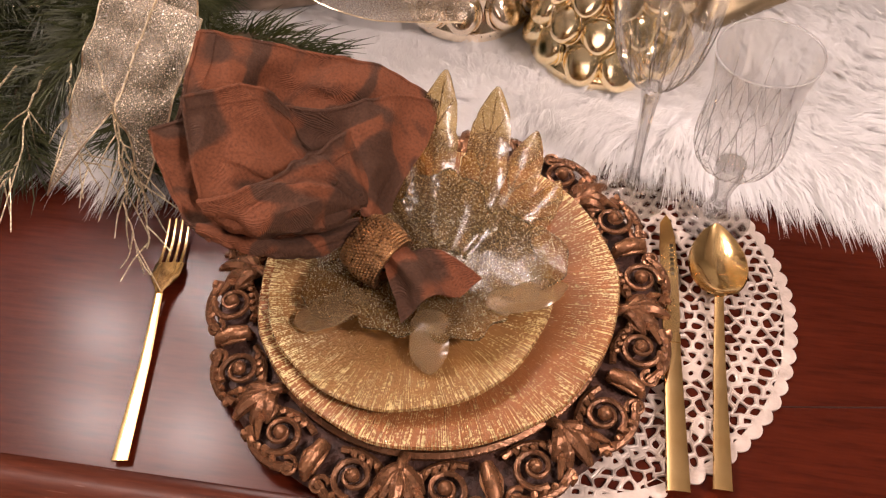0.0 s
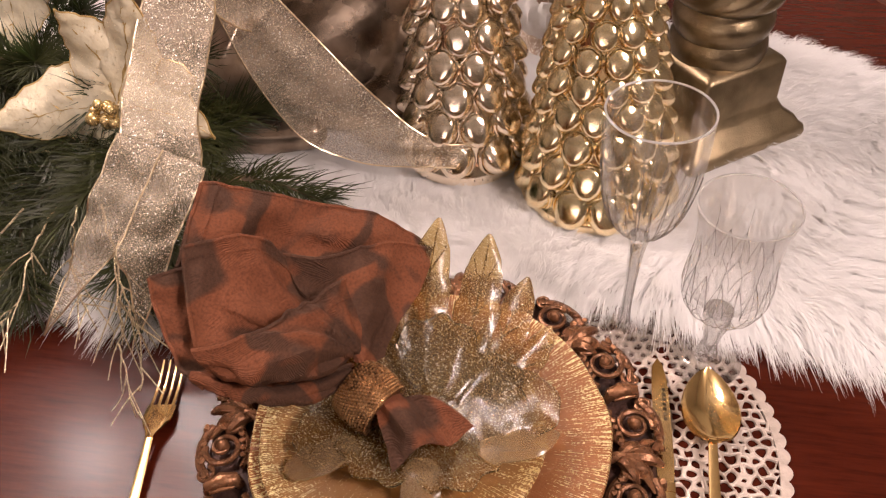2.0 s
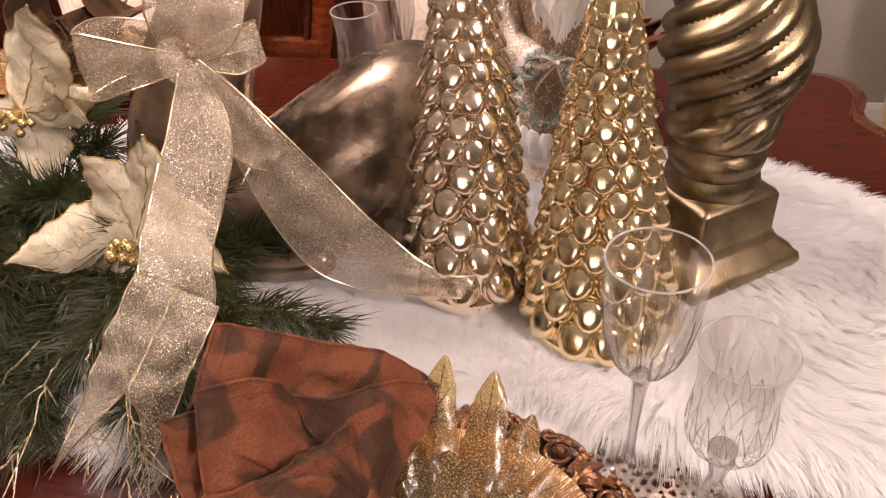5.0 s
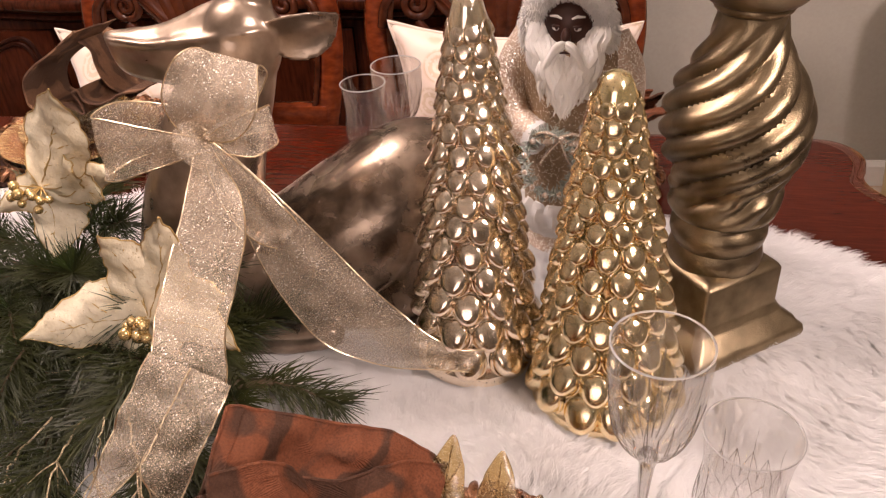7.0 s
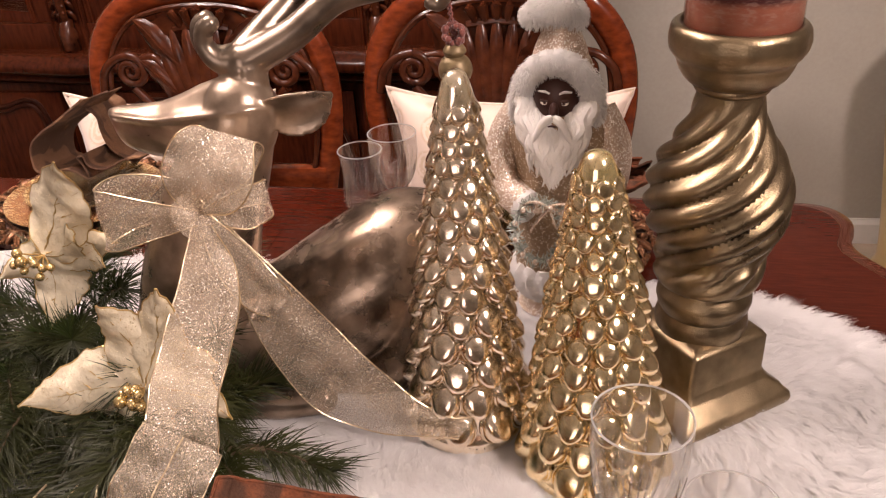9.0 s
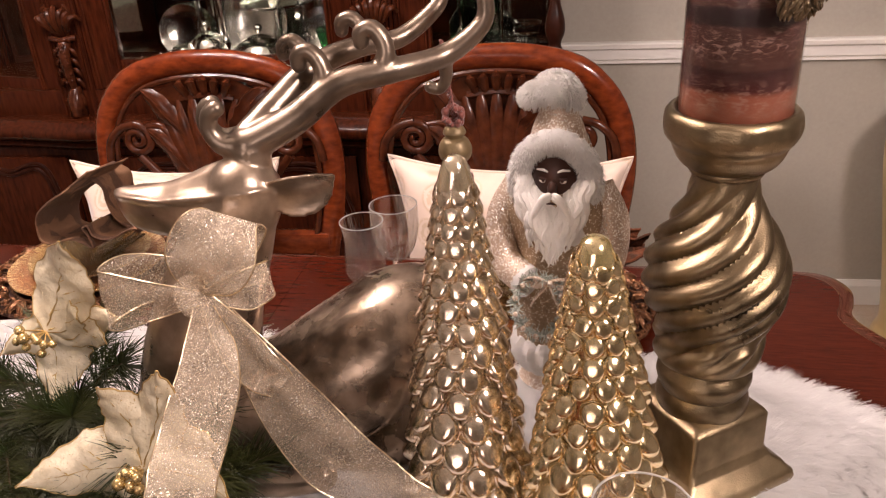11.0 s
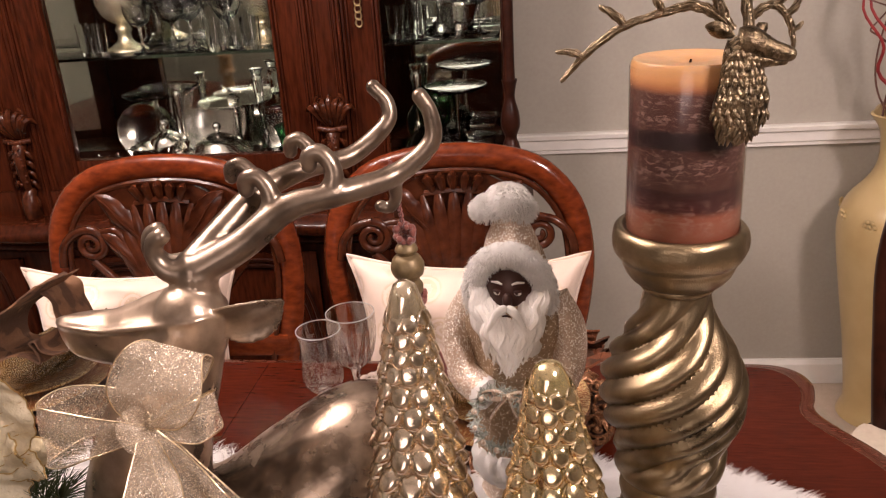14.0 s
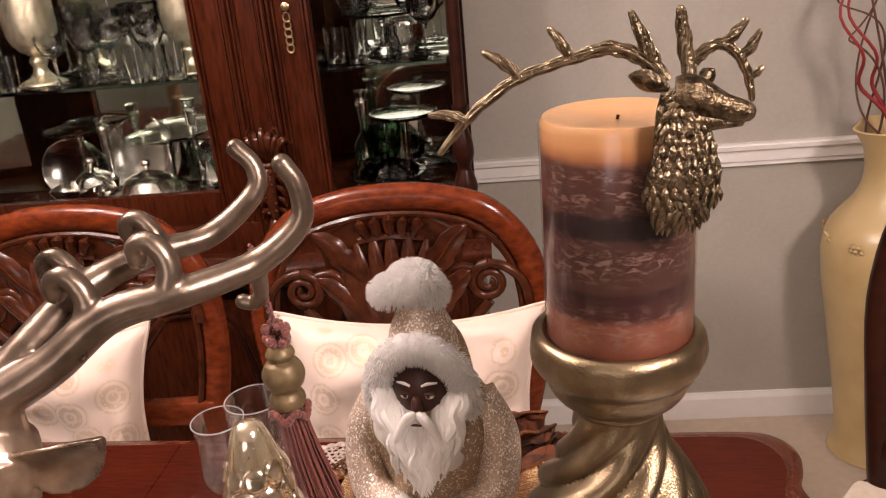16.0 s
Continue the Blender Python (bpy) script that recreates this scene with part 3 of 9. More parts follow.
    me.loops.add(len(loops)); me.loops.foreach_set("vertex_index", loops.astype(np.int32))
    starts = (np.arange(n)[:, None] * 7 + [0, 4]).ravel()
    me.polygons.add(2 * n); me.polygons.foreach_set("loop_start", starts.astype(np.int32))
    me.polygons.foreach_set("use_smooth", [True] * (2 * n))
    me.materials.append(fur_white)
    me.update(calc_edges=True)
    ob = new("pile", me)
    ob.parent = t
    tagged(ob, "long soft white pile", kind="stuff")


fur_runner()


# ---- place setting ----
def spiral(r0, turns, n, sense=1, start=0.0):
    """A flat scroll, from its outer end inwards."""
    k = np.linspace(0, 1, n)
    a = start + sense * turns * 2 * math.pi * k
    r = r0 * (1 - 0.86 * k)
    return np.stack([r * np.cos(a), r * np.sin(a), np.zeros(n)], 1)


def charger(m, group="chargers"):
    t = thing("charger_plate", "ornate carved bronze charger plate with pierced scroll rim", "charger", m, group)
    part("well", Geo().lathe([(0.02, 0.004), (0.12, 0.004), (0.128, 0.010), (0.140, 0.011), (0.174, 0.009), (0.178, 0.004), (0.172, 0.0), (0.02, 0.0)], 64), crevice, t, "dark stippled bronze ground")
    bead = Geo().tube([(0.136 * math.cos(a), 0.136 * math.sin(a), 0.014) for a in np.linspace(0, 2 * math.pi, 72, endpoint=False)], 0.004, 6, closed=True)
    part("inner_rim", bead, bronze, t)
    g = Geo()
    # acanthus leaf: five lobes that spread outwards from a stem
    for k, (a, ln) in enumerate(((-0.62, 0.020), (-0.30, 0.027), (0.0, 0.034), (0.30, 0.027), (0.62, 0.020))):
        s = np.linspace(0, 1, 8)
        x = 0.146 + ln * s * math.cos(a) + 0.0
        yy = ln * s * math.sin(a) * (0.75 + 0.7 * s)
        z = 0.016 + 0.007 * np.sin(math.pi * s * 0.8) - 0.006 * s ** 3 + (0.002 if k == 2 else 0)
        g.tube(np.stack([x, yy, z], 1), 0.0012 + 0.0046 * np.sin(math.pi * (0.12 + 0.8 * s)) ** 0.8, 7)
    for sgn in (-1, 1):
        s = np.linspace(0, 1, 10)
        a = sgn * (0.2 + 2.6 * s)
        g.tube(np.stack([0.151 - 0.004 * s + 0.010 * (1 - np.cos(a)), 0.013 * np.sin(a) + sgn * 0.004 * s, 0.017 + 0 * s], 1), 0.0022 + 0.0014 * (1 - s), 6)
    g.tube([(0.139, 0, 0.016), (0.147, 0, 0.022), (0.155, 0, 0.024)], [0.005, 0.004, 0.002], 8)
    leaf_mesh = mesh_of("acanthus", g, bronze)
    # the cell between leaves: an S-scroll that ends in a shell, and its mirror image
    g = Geo()
    for sgn in (-1, 1):
        hub = np.array([0.159, sgn * 0.0315, 0.0165])
        sc = spiral(0.0152, 1.75, 30, -sgn, sgn * 0.35)
        rad = np.linspace(0.0027, 0.0014, 30)
        g.tube(sc + hub + np.stack([0 * sc[:, 0], 0 * sc[:, 0], np.linspace(0, 0.005, 30)], 1), rad, 7)
        g.ball(hub + (0.0, 0.0, 0.004), (0.0055, 0.0055, 0.0065), 5, 8)
        arc = [(0.146, sgn * 0.012, 0.015), (0.141, sgn * 0.026, 0.015), (0.143, sgn * 0.042, 0.015), (0.152, sgn * 0.054, 0.015)]
        g.tube(smooth_line(arc, 12), 0.0028, 6)
        arc = [(0.174, sgn * 0.010, 0.013), (0.1795, sgn * 0.026, 0.013), (0.176, sgn * 0.044, 0.013), (0.166, sgn * 0.056, 0.014)]
        g.tube(smooth_line(arc, 12), 0.0036, 7)
        for q in range(3):
            u = 0.3 + 0.35 * q
            g.tube([(0.170 - 0.006 * q, sgn * (0.046 + 0.005 * q), 0.013), (0.160 - 0.004 * q, sgn * (0.050 + 0.002 * q), 0.021), (0.150, sgn * 0.050, 0.015)], [0.0016, 0.0034, 0.0012], 6)
        for q in range(5):
            b_ = sgn * (0.020 + 0.0065 * q)
            g.tube(smooth_line([(0.1415, b_, 0.013), (0.1445, b_ + sgn * 0.002, 0.0175), (0.1480, b_ + sgn * 0.0045, 0.014)], 6), [0.0010, 0.0020, 0.0026, 0.0024, 0.0018, 0.0008], 6)
            g.tube(smooth_line([(0.1800 - 0.0012 * q, b_ * 1.15, 0.011), (0.1765 - 0.0012 * q, b_ * 1.15 + sgn * 0.003, 0.0165), (0.1725, b_ * 1.12 + sgn * 0.005, 0.014)], 6), [0.0010, 0.0022, 0.0028, 0.0026, 0.0018, 0.0008], 6)
        sc2 = spiral(0.0075, 1.4, 18, sgn, sgn * 2.2)
        g.tube(sc2 + np.array([0.1755, sgn * 0.0135, 0.0150]), np.linspace(0.0021, 0.0010, 18), 6)
        sc2 = spiral(0.0065, 1.4, 18, -sgn, sgn * 1.2)
        g.tube(sc2 + np.array([0.1465, sgn * 0.0505, 0.0160]), np.linspace(0.0019, 0.0010, 18), 6)
    scroll_mesh = mesh_of("scroll", g, bronze)
    g = Geo()
    g.tube([(0.149, 0, 0.012), (0.152, 0, 0.020), (0.162, 0, 0.0225), (0.171, 0, 0.019), (0.174, 0, 0.010)], [0.004, 0.0058, 0.0062, 0.0055, 0.004], 8)
    for s in (-1, 1):
        g.tube([(0.153, s * 0.0045, 0.018), (0.162, s * 0.0066, 0.021), (0.171, s * 0.0045, 0.017)], 0.0019, 6)
    knot_mesh = mesh_of("band_knot", g, bronze)
    for k in range(8):
        for name, me, off in (("acanthus", leaf_mesh, 0.0), ("band_knot", knot_mesh, 22.5), ("scroll", scroll_mesh, 22.5)):
            ob = new(name, me)
            ob.parent = t
            ob.matrix_basis = pose(0, 0, 0, 0, 0, -90 + 45 * k + off)
    return t


CHARGER = pose(0.030, 0.340, 0.7545)
charger(CHARGER)


def glass_plate(name, r, m, mat, label, seed, group):
    t = thing(name, label, "plate", m, group)
    rr = random.Random(seed)
    ph = [rr.uniform(0, 6.28) for _ in range(3)]

    def wob(rad, z, a):
        k = (rad / r) ** 4
        return rad * (1 + k * (0.006 * math.sin(7 * a + ph[0]) + 0.004 * math.sin(13 * a + ph[1])))
    prof = [(0.001, 0.0), (0.45 * r, 0.0), (0.62 * r, 0.002), (0.90 * r, 0.008), (0.985 * r, 0.0105), (r, 0.0125), (0.99 * r, 0.0148), (0.95 * r, 0.0142), (0.88 * r, 0.0125), (0.62 * r, 0.0070), (0.45 * r, 0.0055), (0.2 * r, 0.0052), (0.001, 0.0052)]
    part("dish", Geo().lathe(prof, 96, wob), mat, t)
    return t


glass_plate("dinner_plate", 0.1400, pose(0.031, 0.340, 0.7730, 0, 0, 0), plate_glass, "round amber glass dinner plate with gilt flecked rim", 1, "plates")
glass_plate("salad_plate", 0.1090, pose(0.012, 0.330, 0.7830, 0, 0, 40), salad_glass, "smaller honey glass plate with gilt speckled rim", 2, "plates")


def strip(profile_fn, n, m=10):
    """A solid bar along y, from half-width, top and bottom heights at each station."""
    rings = []
    for s in np.linspace(0, 1, n):
        y, w, zc, h = profile_fn(s)
        rings.append([(w * math.copysign(abs(math.cos(a)) ** 0.55, math.cos(a)), y, zc + h * math.copysign(abs(math.sin(a)) ** 0.55, math.sin(a))) for a in np.linspace(0, 2 * math.pi, m, endpoint=False)])
    g = Geo().grid(np.array(rings), close_v=True)
    g.f += [tuple(range(m))[::-1], tuple(range((n - 1) * m, n * m))]
    g.m += [0, 0]
    return g


def handle_profile(length):
    def fn(s):
        y = length * s
        w = 0.0068 - 0.0030 * min(1, s * 1.1) if s < 0.94 else 0.0037
        return y, w, 0.0030 + 0.009 * max(0, s - 0.55) ** 1.3 * 2, 0.0019
    return fn


def fork(m):
    t = thing("fork", "polished gold dinner fork on the table", "fork", m, "gold flatware")
    part("handle", strip(handle_profile(0.145), 18), gold_metal, t)
    def shoulder(s):
        return 0.142 + 0.035 * s, 0.0036 + 0.0088 * math.sin(math.pi / 2 * min(1, s * 1.5)) ** 1.6, 0.0105 - 0.006 * s, 0.0015
    part("neck", strip(shoulder, 14), gold_metal, t)
    for k in range(4):
        g = Geo()
        x = -0.0093 + 0.0062 * k
        s = np.linspace(0, 1, 8)
        g.tube(np.stack([x * (1 - 0.06 * s), 0.172 + 0.052 * s, 0.0047 - 0.004 * np.sin(math.pi * s * 0.7) + 0.006 * s ** 2], 1), np.linspace(0.00185, 0.0009, 8), 6, flat=0.7)
        part("tine", g, gold_metal, t)
    return t


def spoon(m):
    t = thing("spoon", "polished gold tablespoon lying on the white placemat", "spoon", m, "gold flatware")
    part("handle", strip(handle_profile(0.160), 18), gold_metal, t)
    L, nu, nv = 0.076, 22, 17
    pts = np.zeros((nu, nv, 3))
    for i, s in enumerate(np.linspace(0.001, 0.999, nu)):
        half = 0.0225 * (math.sin(math.pi * s ** 0.80) ** 0.62) + 0.0030 * (1 - s) ** 3
        for j, u in enumerate(np.linspace(-1, 1, nv)):
            depth = 0.0105 * math.sin(math.pi * min(1, s * 1.02)) ** 0.7
            pts[i, j] = (half * u, 0.156 + L * s, 0.0125 - 0.004 * s - depth * (1 - u * u) + 0.0)
    part("bowl", Geo().shell(pts, 0.0016), gold_metal, t, "deep gold spoon bowl")
    return t


def knife(m):
    t = thing("knife", "polished gold dinner knife on the white placemat", "knife", m, "gold flatware")
    part("handle", strip(lambda s: (0.118 * s, 0.0085 - 0.0020 * s, 0.0042, 0.0036), 14), gold_metal, t)
    part("collar", strip(lambda s: (0.117 + 0.008 * s, 0.0070, 0.0044, 0.0040), 4), gold_metal, t)
    out = [(-0.0062, 0.124), (0.0058, 0.124), (0.0072, 0.140), (0.0075, 0.19), (0.0066, 0.222), (0.0040, 0.238), (0.0, 0.246), (-0.0052, 0.236), (-0.0066, 0.21), (-0.0064, 0.15)]
    g = Geo().prism(out, 0.0036, 0.0050)
    part("blade", g, gold_metal, t, "gold blade with faint stamped mark")
    for k in range(7):
        part("mark", Geo().box((0.0018, 0.182 + 0.0048 * k, 0.0050), (0.0046, 0.185 + 0.0048 * k, 0.0052)), antique_brass, t)
    return t


fork(pose(-0.1765, 0.1755, 0.7512, 0, 0, 9.0))
knife(pose(0.2175, 0.206, 0.7555, 0, 0, 1.6))
spoon(pose(0.2475, 0.212, 0.7555, 0, 0, -1.0))


def placemat(m, seed, label):
    """A round pierced mat: a jittered net of cells, each with a rounded hole."""
    rng = random.Random(seed)
    R = 0.1735
    pitch = 0.0100
    pts = {}

    def corner(ix, iy, which):
        # shared corners of a honeycomb
        key = (ix, iy, which)
        if key not in pts:
            x = pitch * (ix + 0.5 * (iy % 2))
            y = pitch * 0.866 * iy + (pitch * 0.577 if which else -pitch * 0.577)
            j = 0.27 * pitch
            pts[key] = (x + rng.uniform(-j, j), y + rng.uniform(-j, j))
        return pts[key]
    g = Geo()
    n = int(R / pitch) + 3
    for iy in range(-n, n + 1):
        for ix in range(-n, n + 1):
            o = iy % 2
            cx, cy = pitch * (ix + 0.5 * o), pitch * 0.866 * iy
            rad = math.hypot(cx, cy)
            if rad > R - 0.0045:
                continue
            # six corners, shared with the neighbours
            ring = [corner(ix, iy, 1), corner(ix - 1 + o, iy + 1, 0), corner(ix - 1 + o, iy - 1, 1), corner(ix, iy, 0), corner(ix + o, iy - 1, 1), corner(ix + o, iy + 1, 0)]
            mx, my = sum(p[0] for p in ring) / 6, sum(p[1] for p in ring) / 6
            open_ = 0.60 + 0.16 * math.sin(rad * 210) + rng.uniform(-0.14, 0.14)
            hole = []
            for k in range(6):
                a, b = ring[k], ring[(k + 1) % 6]
                hole.append((mx + (a[0] - mx) * open_ * 0.90, my + (a[1] - my) * open_ * 0.90))
                hole.append((mx + ((a[0] + b[0]) / 2 - mx) * open_ * 1.04, my + ((a[1] + b[1]) / 2 - my) * open_ * 1.04))
            outer = []
            for k in range(6):
                a, b = ring[k], ring[(k + 1) % 6]
                outer += [a, ((a[0] + b[0]) / 2, (a[1] + b[1]) / 2)]
            vs = [(x, y, 0.0016) for x, y in outer] + [(x, y, 0.0021) for x, y in [((o_[0] + h[0]) / 2, (o_[1] + h[1]) / 2) for o_, h in zip(outer, hole)]] + [(x, y, 0.0012) for x, y in hole] + [(x, y, 0.0) for x, y in hole]
            fs = []
            for k in range(12):
                k2 = (k + 1) % 12
                fs += [(k, k2, 12 + k2, 12 + k), (12 + k, 12 + k2, 24 + k2, 24 + k), (24 + k, 24 + k2, 36 + k2, 36 + k)]
            g.add(vs, fs)
    t = thing("placemat", label, "placemat", m, "lace placemats")
    part("lace", g, lace_white, t)
    # scalloped border
    ns = 74 * 8
    rows = []
    for rr, z, amp in ((R - 0.0065, 0.0005, 0), (R - 0.006, 0.0018, 0), (R - 0.003, 0.0022, 0.3), (R - 0.0005, 0.0016, 1.0), (R - 0.0005, 0.0, 1.0)):
        rows.append([((rr + amp * 0.0042 * abs(math.sin(37 * a)) ** 0.8) * math.cos(a), (rr + amp * 0.0042 * abs(math.sin(37 * a)) ** 0.8) * math.sin(a), z) for a in np.linspace(0, 2 * math.pi, ns, endpoint=False)])
    part("border", Geo().grid(np.array(rows), close_v=True), lace_white, t, "scalloped white edge")
    return t


placemat(pose(0.135, 0.365, 0.7508), 5, "round white pierced lace placemat under the charger")


def goblet(profile, inner, cuts, cut):
    """A bowl with a wall: the outside cut by cut(r, z, angle), the inside smooth."""
    g = Geo()
    n = cuts * 10
    rows = []
    for i, (r, z) in enumerate(list(profile) + list(inner)):
        f = cut if i < len(profile) else (lambda r, z, a: r)
        rows.append([(f(r, z, a) * math.cos(a), f(r, z, a) * math.sin(a), z) for a in np.linspace(0, 2 * math.pi, n, endpoint=False)])
    g.grid(np.array(rows), close_v=True)
    g.f += [tuple(range(n))[::-1], tuple(range((len(rows) - 1) * n, len(rows) * n))]
    g.m += [0, 0]
    return g


def dense(profile, n):
    return [tuple(p) for p in smooth_line(np.array([(r, z, 0) for r, z in profile]), n)[:, :2]]


def wine_goblet(m):
    t = thing("wine_goblet", "tall clear cut-crystal wine goblet with fluted bowl", "goblet", m, "crystal glasses")
    foot = [(0.0005, 0.0), (0.034, 0.0), (0.0345, 0.0015), (0.030, 0.003), (0.014, 0.006), (0.0065, 0.011), (0.0042, 0.035), (0.0046, 0.070), (0.0066, 0.105), (0.0085, 0.116), (0.0088, 0.120), (0.0070, 0.123)]
    def facet(r, z, a):
        return r * (1 - 0.16 * abs(math.cos(3 * a))) if 0.01 < z < 0.118 else r
    part("stem", Geo().lathe(foot, 36, facet), crystal_cut, t, "faceted crystal stem and round foot")
    prof = dense([(0.004, 0.1225), (0.012, 0.126), (0.023, 0.137), (0.0315, 0.156), (0.0365, 0.180), (0.0388, 0.204), (0.0392, 0.228), (0.0388, 0.240)], 40)
    inner = dense([(0.0377, 0.2405), (0.0380, 0.228), (0.0374, 0.204), (0.0345, 0.180), (0.0285, 0.158), (0.019, 0.142), (0.008, 0.134), (0.0005, 0.133)], 16)
    # the rim's glint is white put into its glass
    part("rim", Geo().tube([(0.0383 * math.cos(a), 0.0383 * math.sin(a), 0.2405) for a in np.linspace(0, 2 * math.pi, 48, endpoint=False)], 0.0009, 6, closed=True), rim_glint, t, "polished rim with a white glint in its colour")

    def cut(r, z, a):
        # long lens-shaped flutes, every second one shorter, over a zone of points
        if z > 0.212:
            return r
        k = math.cos(6 * a)
        top = 0.210 if k > 0 else 0.178
        q = max(0.0, min(1.0, (z - 0.124) / 0.012)) * max(0.0, min(1.0, (top - z) / 0.035))
        return r - 0.0032 * q * abs(k) ** 0.7 + 0.0012 * q * (1 - abs(k)) ** 3
    part("bowl", goblet(prof, inner, 12, cut), crystal, t, "clear bowl cut with long flutes")
    g = Geo()
    rad = lambda z: float(np.interp(z, [q[1] for q in prof], [q[0] for q in prof]))
    for k in range(24):
        a = math.pi * (k + 0.5) / 12
        z1 = (0.206, 0.176, 0.190, 0.168)[k % 4]
        for d in (-0.035, 0.035):
            g.tube([((rad(z) + 0.0001) * math.cos(a + d * (1 - 2 * abs(q - 0.5))), (rad(z) + 0.0001) * math.sin(a + d * (1 - 2 * abs(q - 0.5))), z) for q, z in ((q, 0.127 + (z1 - 0.127) * q) for q in np.linspace(0, 1, 12))], 0.00045, 4)
    tagged(part("cutting", g, crystal_cut, t, "bright cut edges"), kind="stuff")
    return t


def tulip_goblet(m):
    t = thing("water_goblet", "short clear cut-crystal goblet with flared rim", "goblet", m, "crystal glasses")
    foot = [(0.0005, 0.0), (0.030, 0.0), (0.0305, 0.0015), (0.026, 0.003), (0.014, 0.007), (0.0085, 0.014), (0.0068, 0.026), (0.0085, 0.040), (0.0125, 0.052), (0.0115, 0.058), (0.012, 0.062), (0.012, 0.066)]
    def facet(r, z, a):
        return r * (1 - 0.20 * abs(math.cos(3 * a))) if 0.01 < z < 0.058 else r
    part("stem", Geo().lathe(foot, 36, facet), crystal_cut, t, "faceted crystal stem and round foot")
    prof = dense([(0.008, 0.064), (0.018, 0.066), (0.028, 0.074), (0.0335, 0.087), (0.0345, 0.102), (0.0325, 0.122), (0.0318, 0.138), (0.0335, 0.157), (0.0370, 0.178)], 44)
    inner = dense([(0.0360, 0.1785), (0.0325, 0.157), (0.0306, 0.138), (0.0308, 0.122), (0.0310, 0.102), (0.028, 0.090), (0.021, 0.081), (0.010, 0.076), (0.0005, 0.075)], 16)
    # same whitened rim in place of a reflected highlight
    part("rim", Geo().tube([(0.0365 * math.cos(a), 0.0365 * math.sin(a), 0.1785) for a in np.linspace(0, 2 * math.pi, 48, endpoint=False)], 0.0009, 6, closed=True), rim_glint, t, "polished rim with a white glint in its colour")

    def cut(r, z, a):
        # upright panels above, pointed arches in the middle, a band of diamonds at the foot
        if z > 0.168:
            return r
        if z < 0.088:
            return r - 0.0022 * abs(math.sin(10 * a + 120 * z)) * abs(math.sin(10 * a - 120 * z)) * max(0.0, min(1.0, (z - 0.064) / 0.006))
        k = math.cos(8 * a)
        q = max(0.0, min(1.0, (0.165 - z) / 0.03))
        arch = max(0.0, min(1.0, (0.126 - z) / 0.02))
        return r - 0.0016 * q * abs(k) ** 0.8 - 0.0016 * arch * abs(math.cos(16 * a)) ** 0.6
    part("bowl", goblet(prof, inner, 16, cut), crystal, t, "clear bowl cut with diamonds and flutes")
    g = Geo()
    rad = lambda z: float(np.interp(z, [q[1] for q in prof], [q[0] for q in prof])) + 0.0001
    for k in range(16):
        a = 2 * math.pi * k / 16
        g.tube([(rad(z) * math.cos(a), rad(z) * math.sin(a), z) for z in np.linspace(0.092, 0.150 if k % 2 else 0.126, 12)], 0.0003, 4)
        for s in (-1, 1):
            # pointed arches over the panels, diamonds below
            g.tube([(rad(z) * math.cos(a + s * math.pi / 16 * math.cos(q * math.pi / 2)), rad(z) * math.sin(a + s * math.pi / 16 * math.cos(q * math.pi / 2)), z) for q, z in ((q, 0.092 + 0.034 * q) for q in np.linspace(0, 1, 9))], 0.0004, 4)
            g.tube([(rad(z) * math.cos(a + s * math.pi / 8 * q), rad(z) * math.sin(a + s * math.pi / 8 * q), z) for q, z in ((q, 0.067 + 0.025 * q) for q in np.linspace(0, 1, 8))], 0.0004, 4)
    tagged(part("cutting", g, crystal_cut, t, "bright cut edges"), kind="stuff")
    return t


wine_goblet(pose(0.181, 0.482, 0.7535, 0, 0, 10))
tulip_goblet(pose(0.252, 0.460, 0.7535, 0, 0, 0))
wine_goblet(pose(-0.167, 1.132, 0.7535, 0, 0, 10) @ Matrix.Diagonal((0.97, 0.97, 0.815, 1)))
tulip_goblet(pose(-0.220, 1.128, 0.7535, 0, 0, 0) @ Matrix.Diagonal((0.94, 0.94, 0.94, 1)))

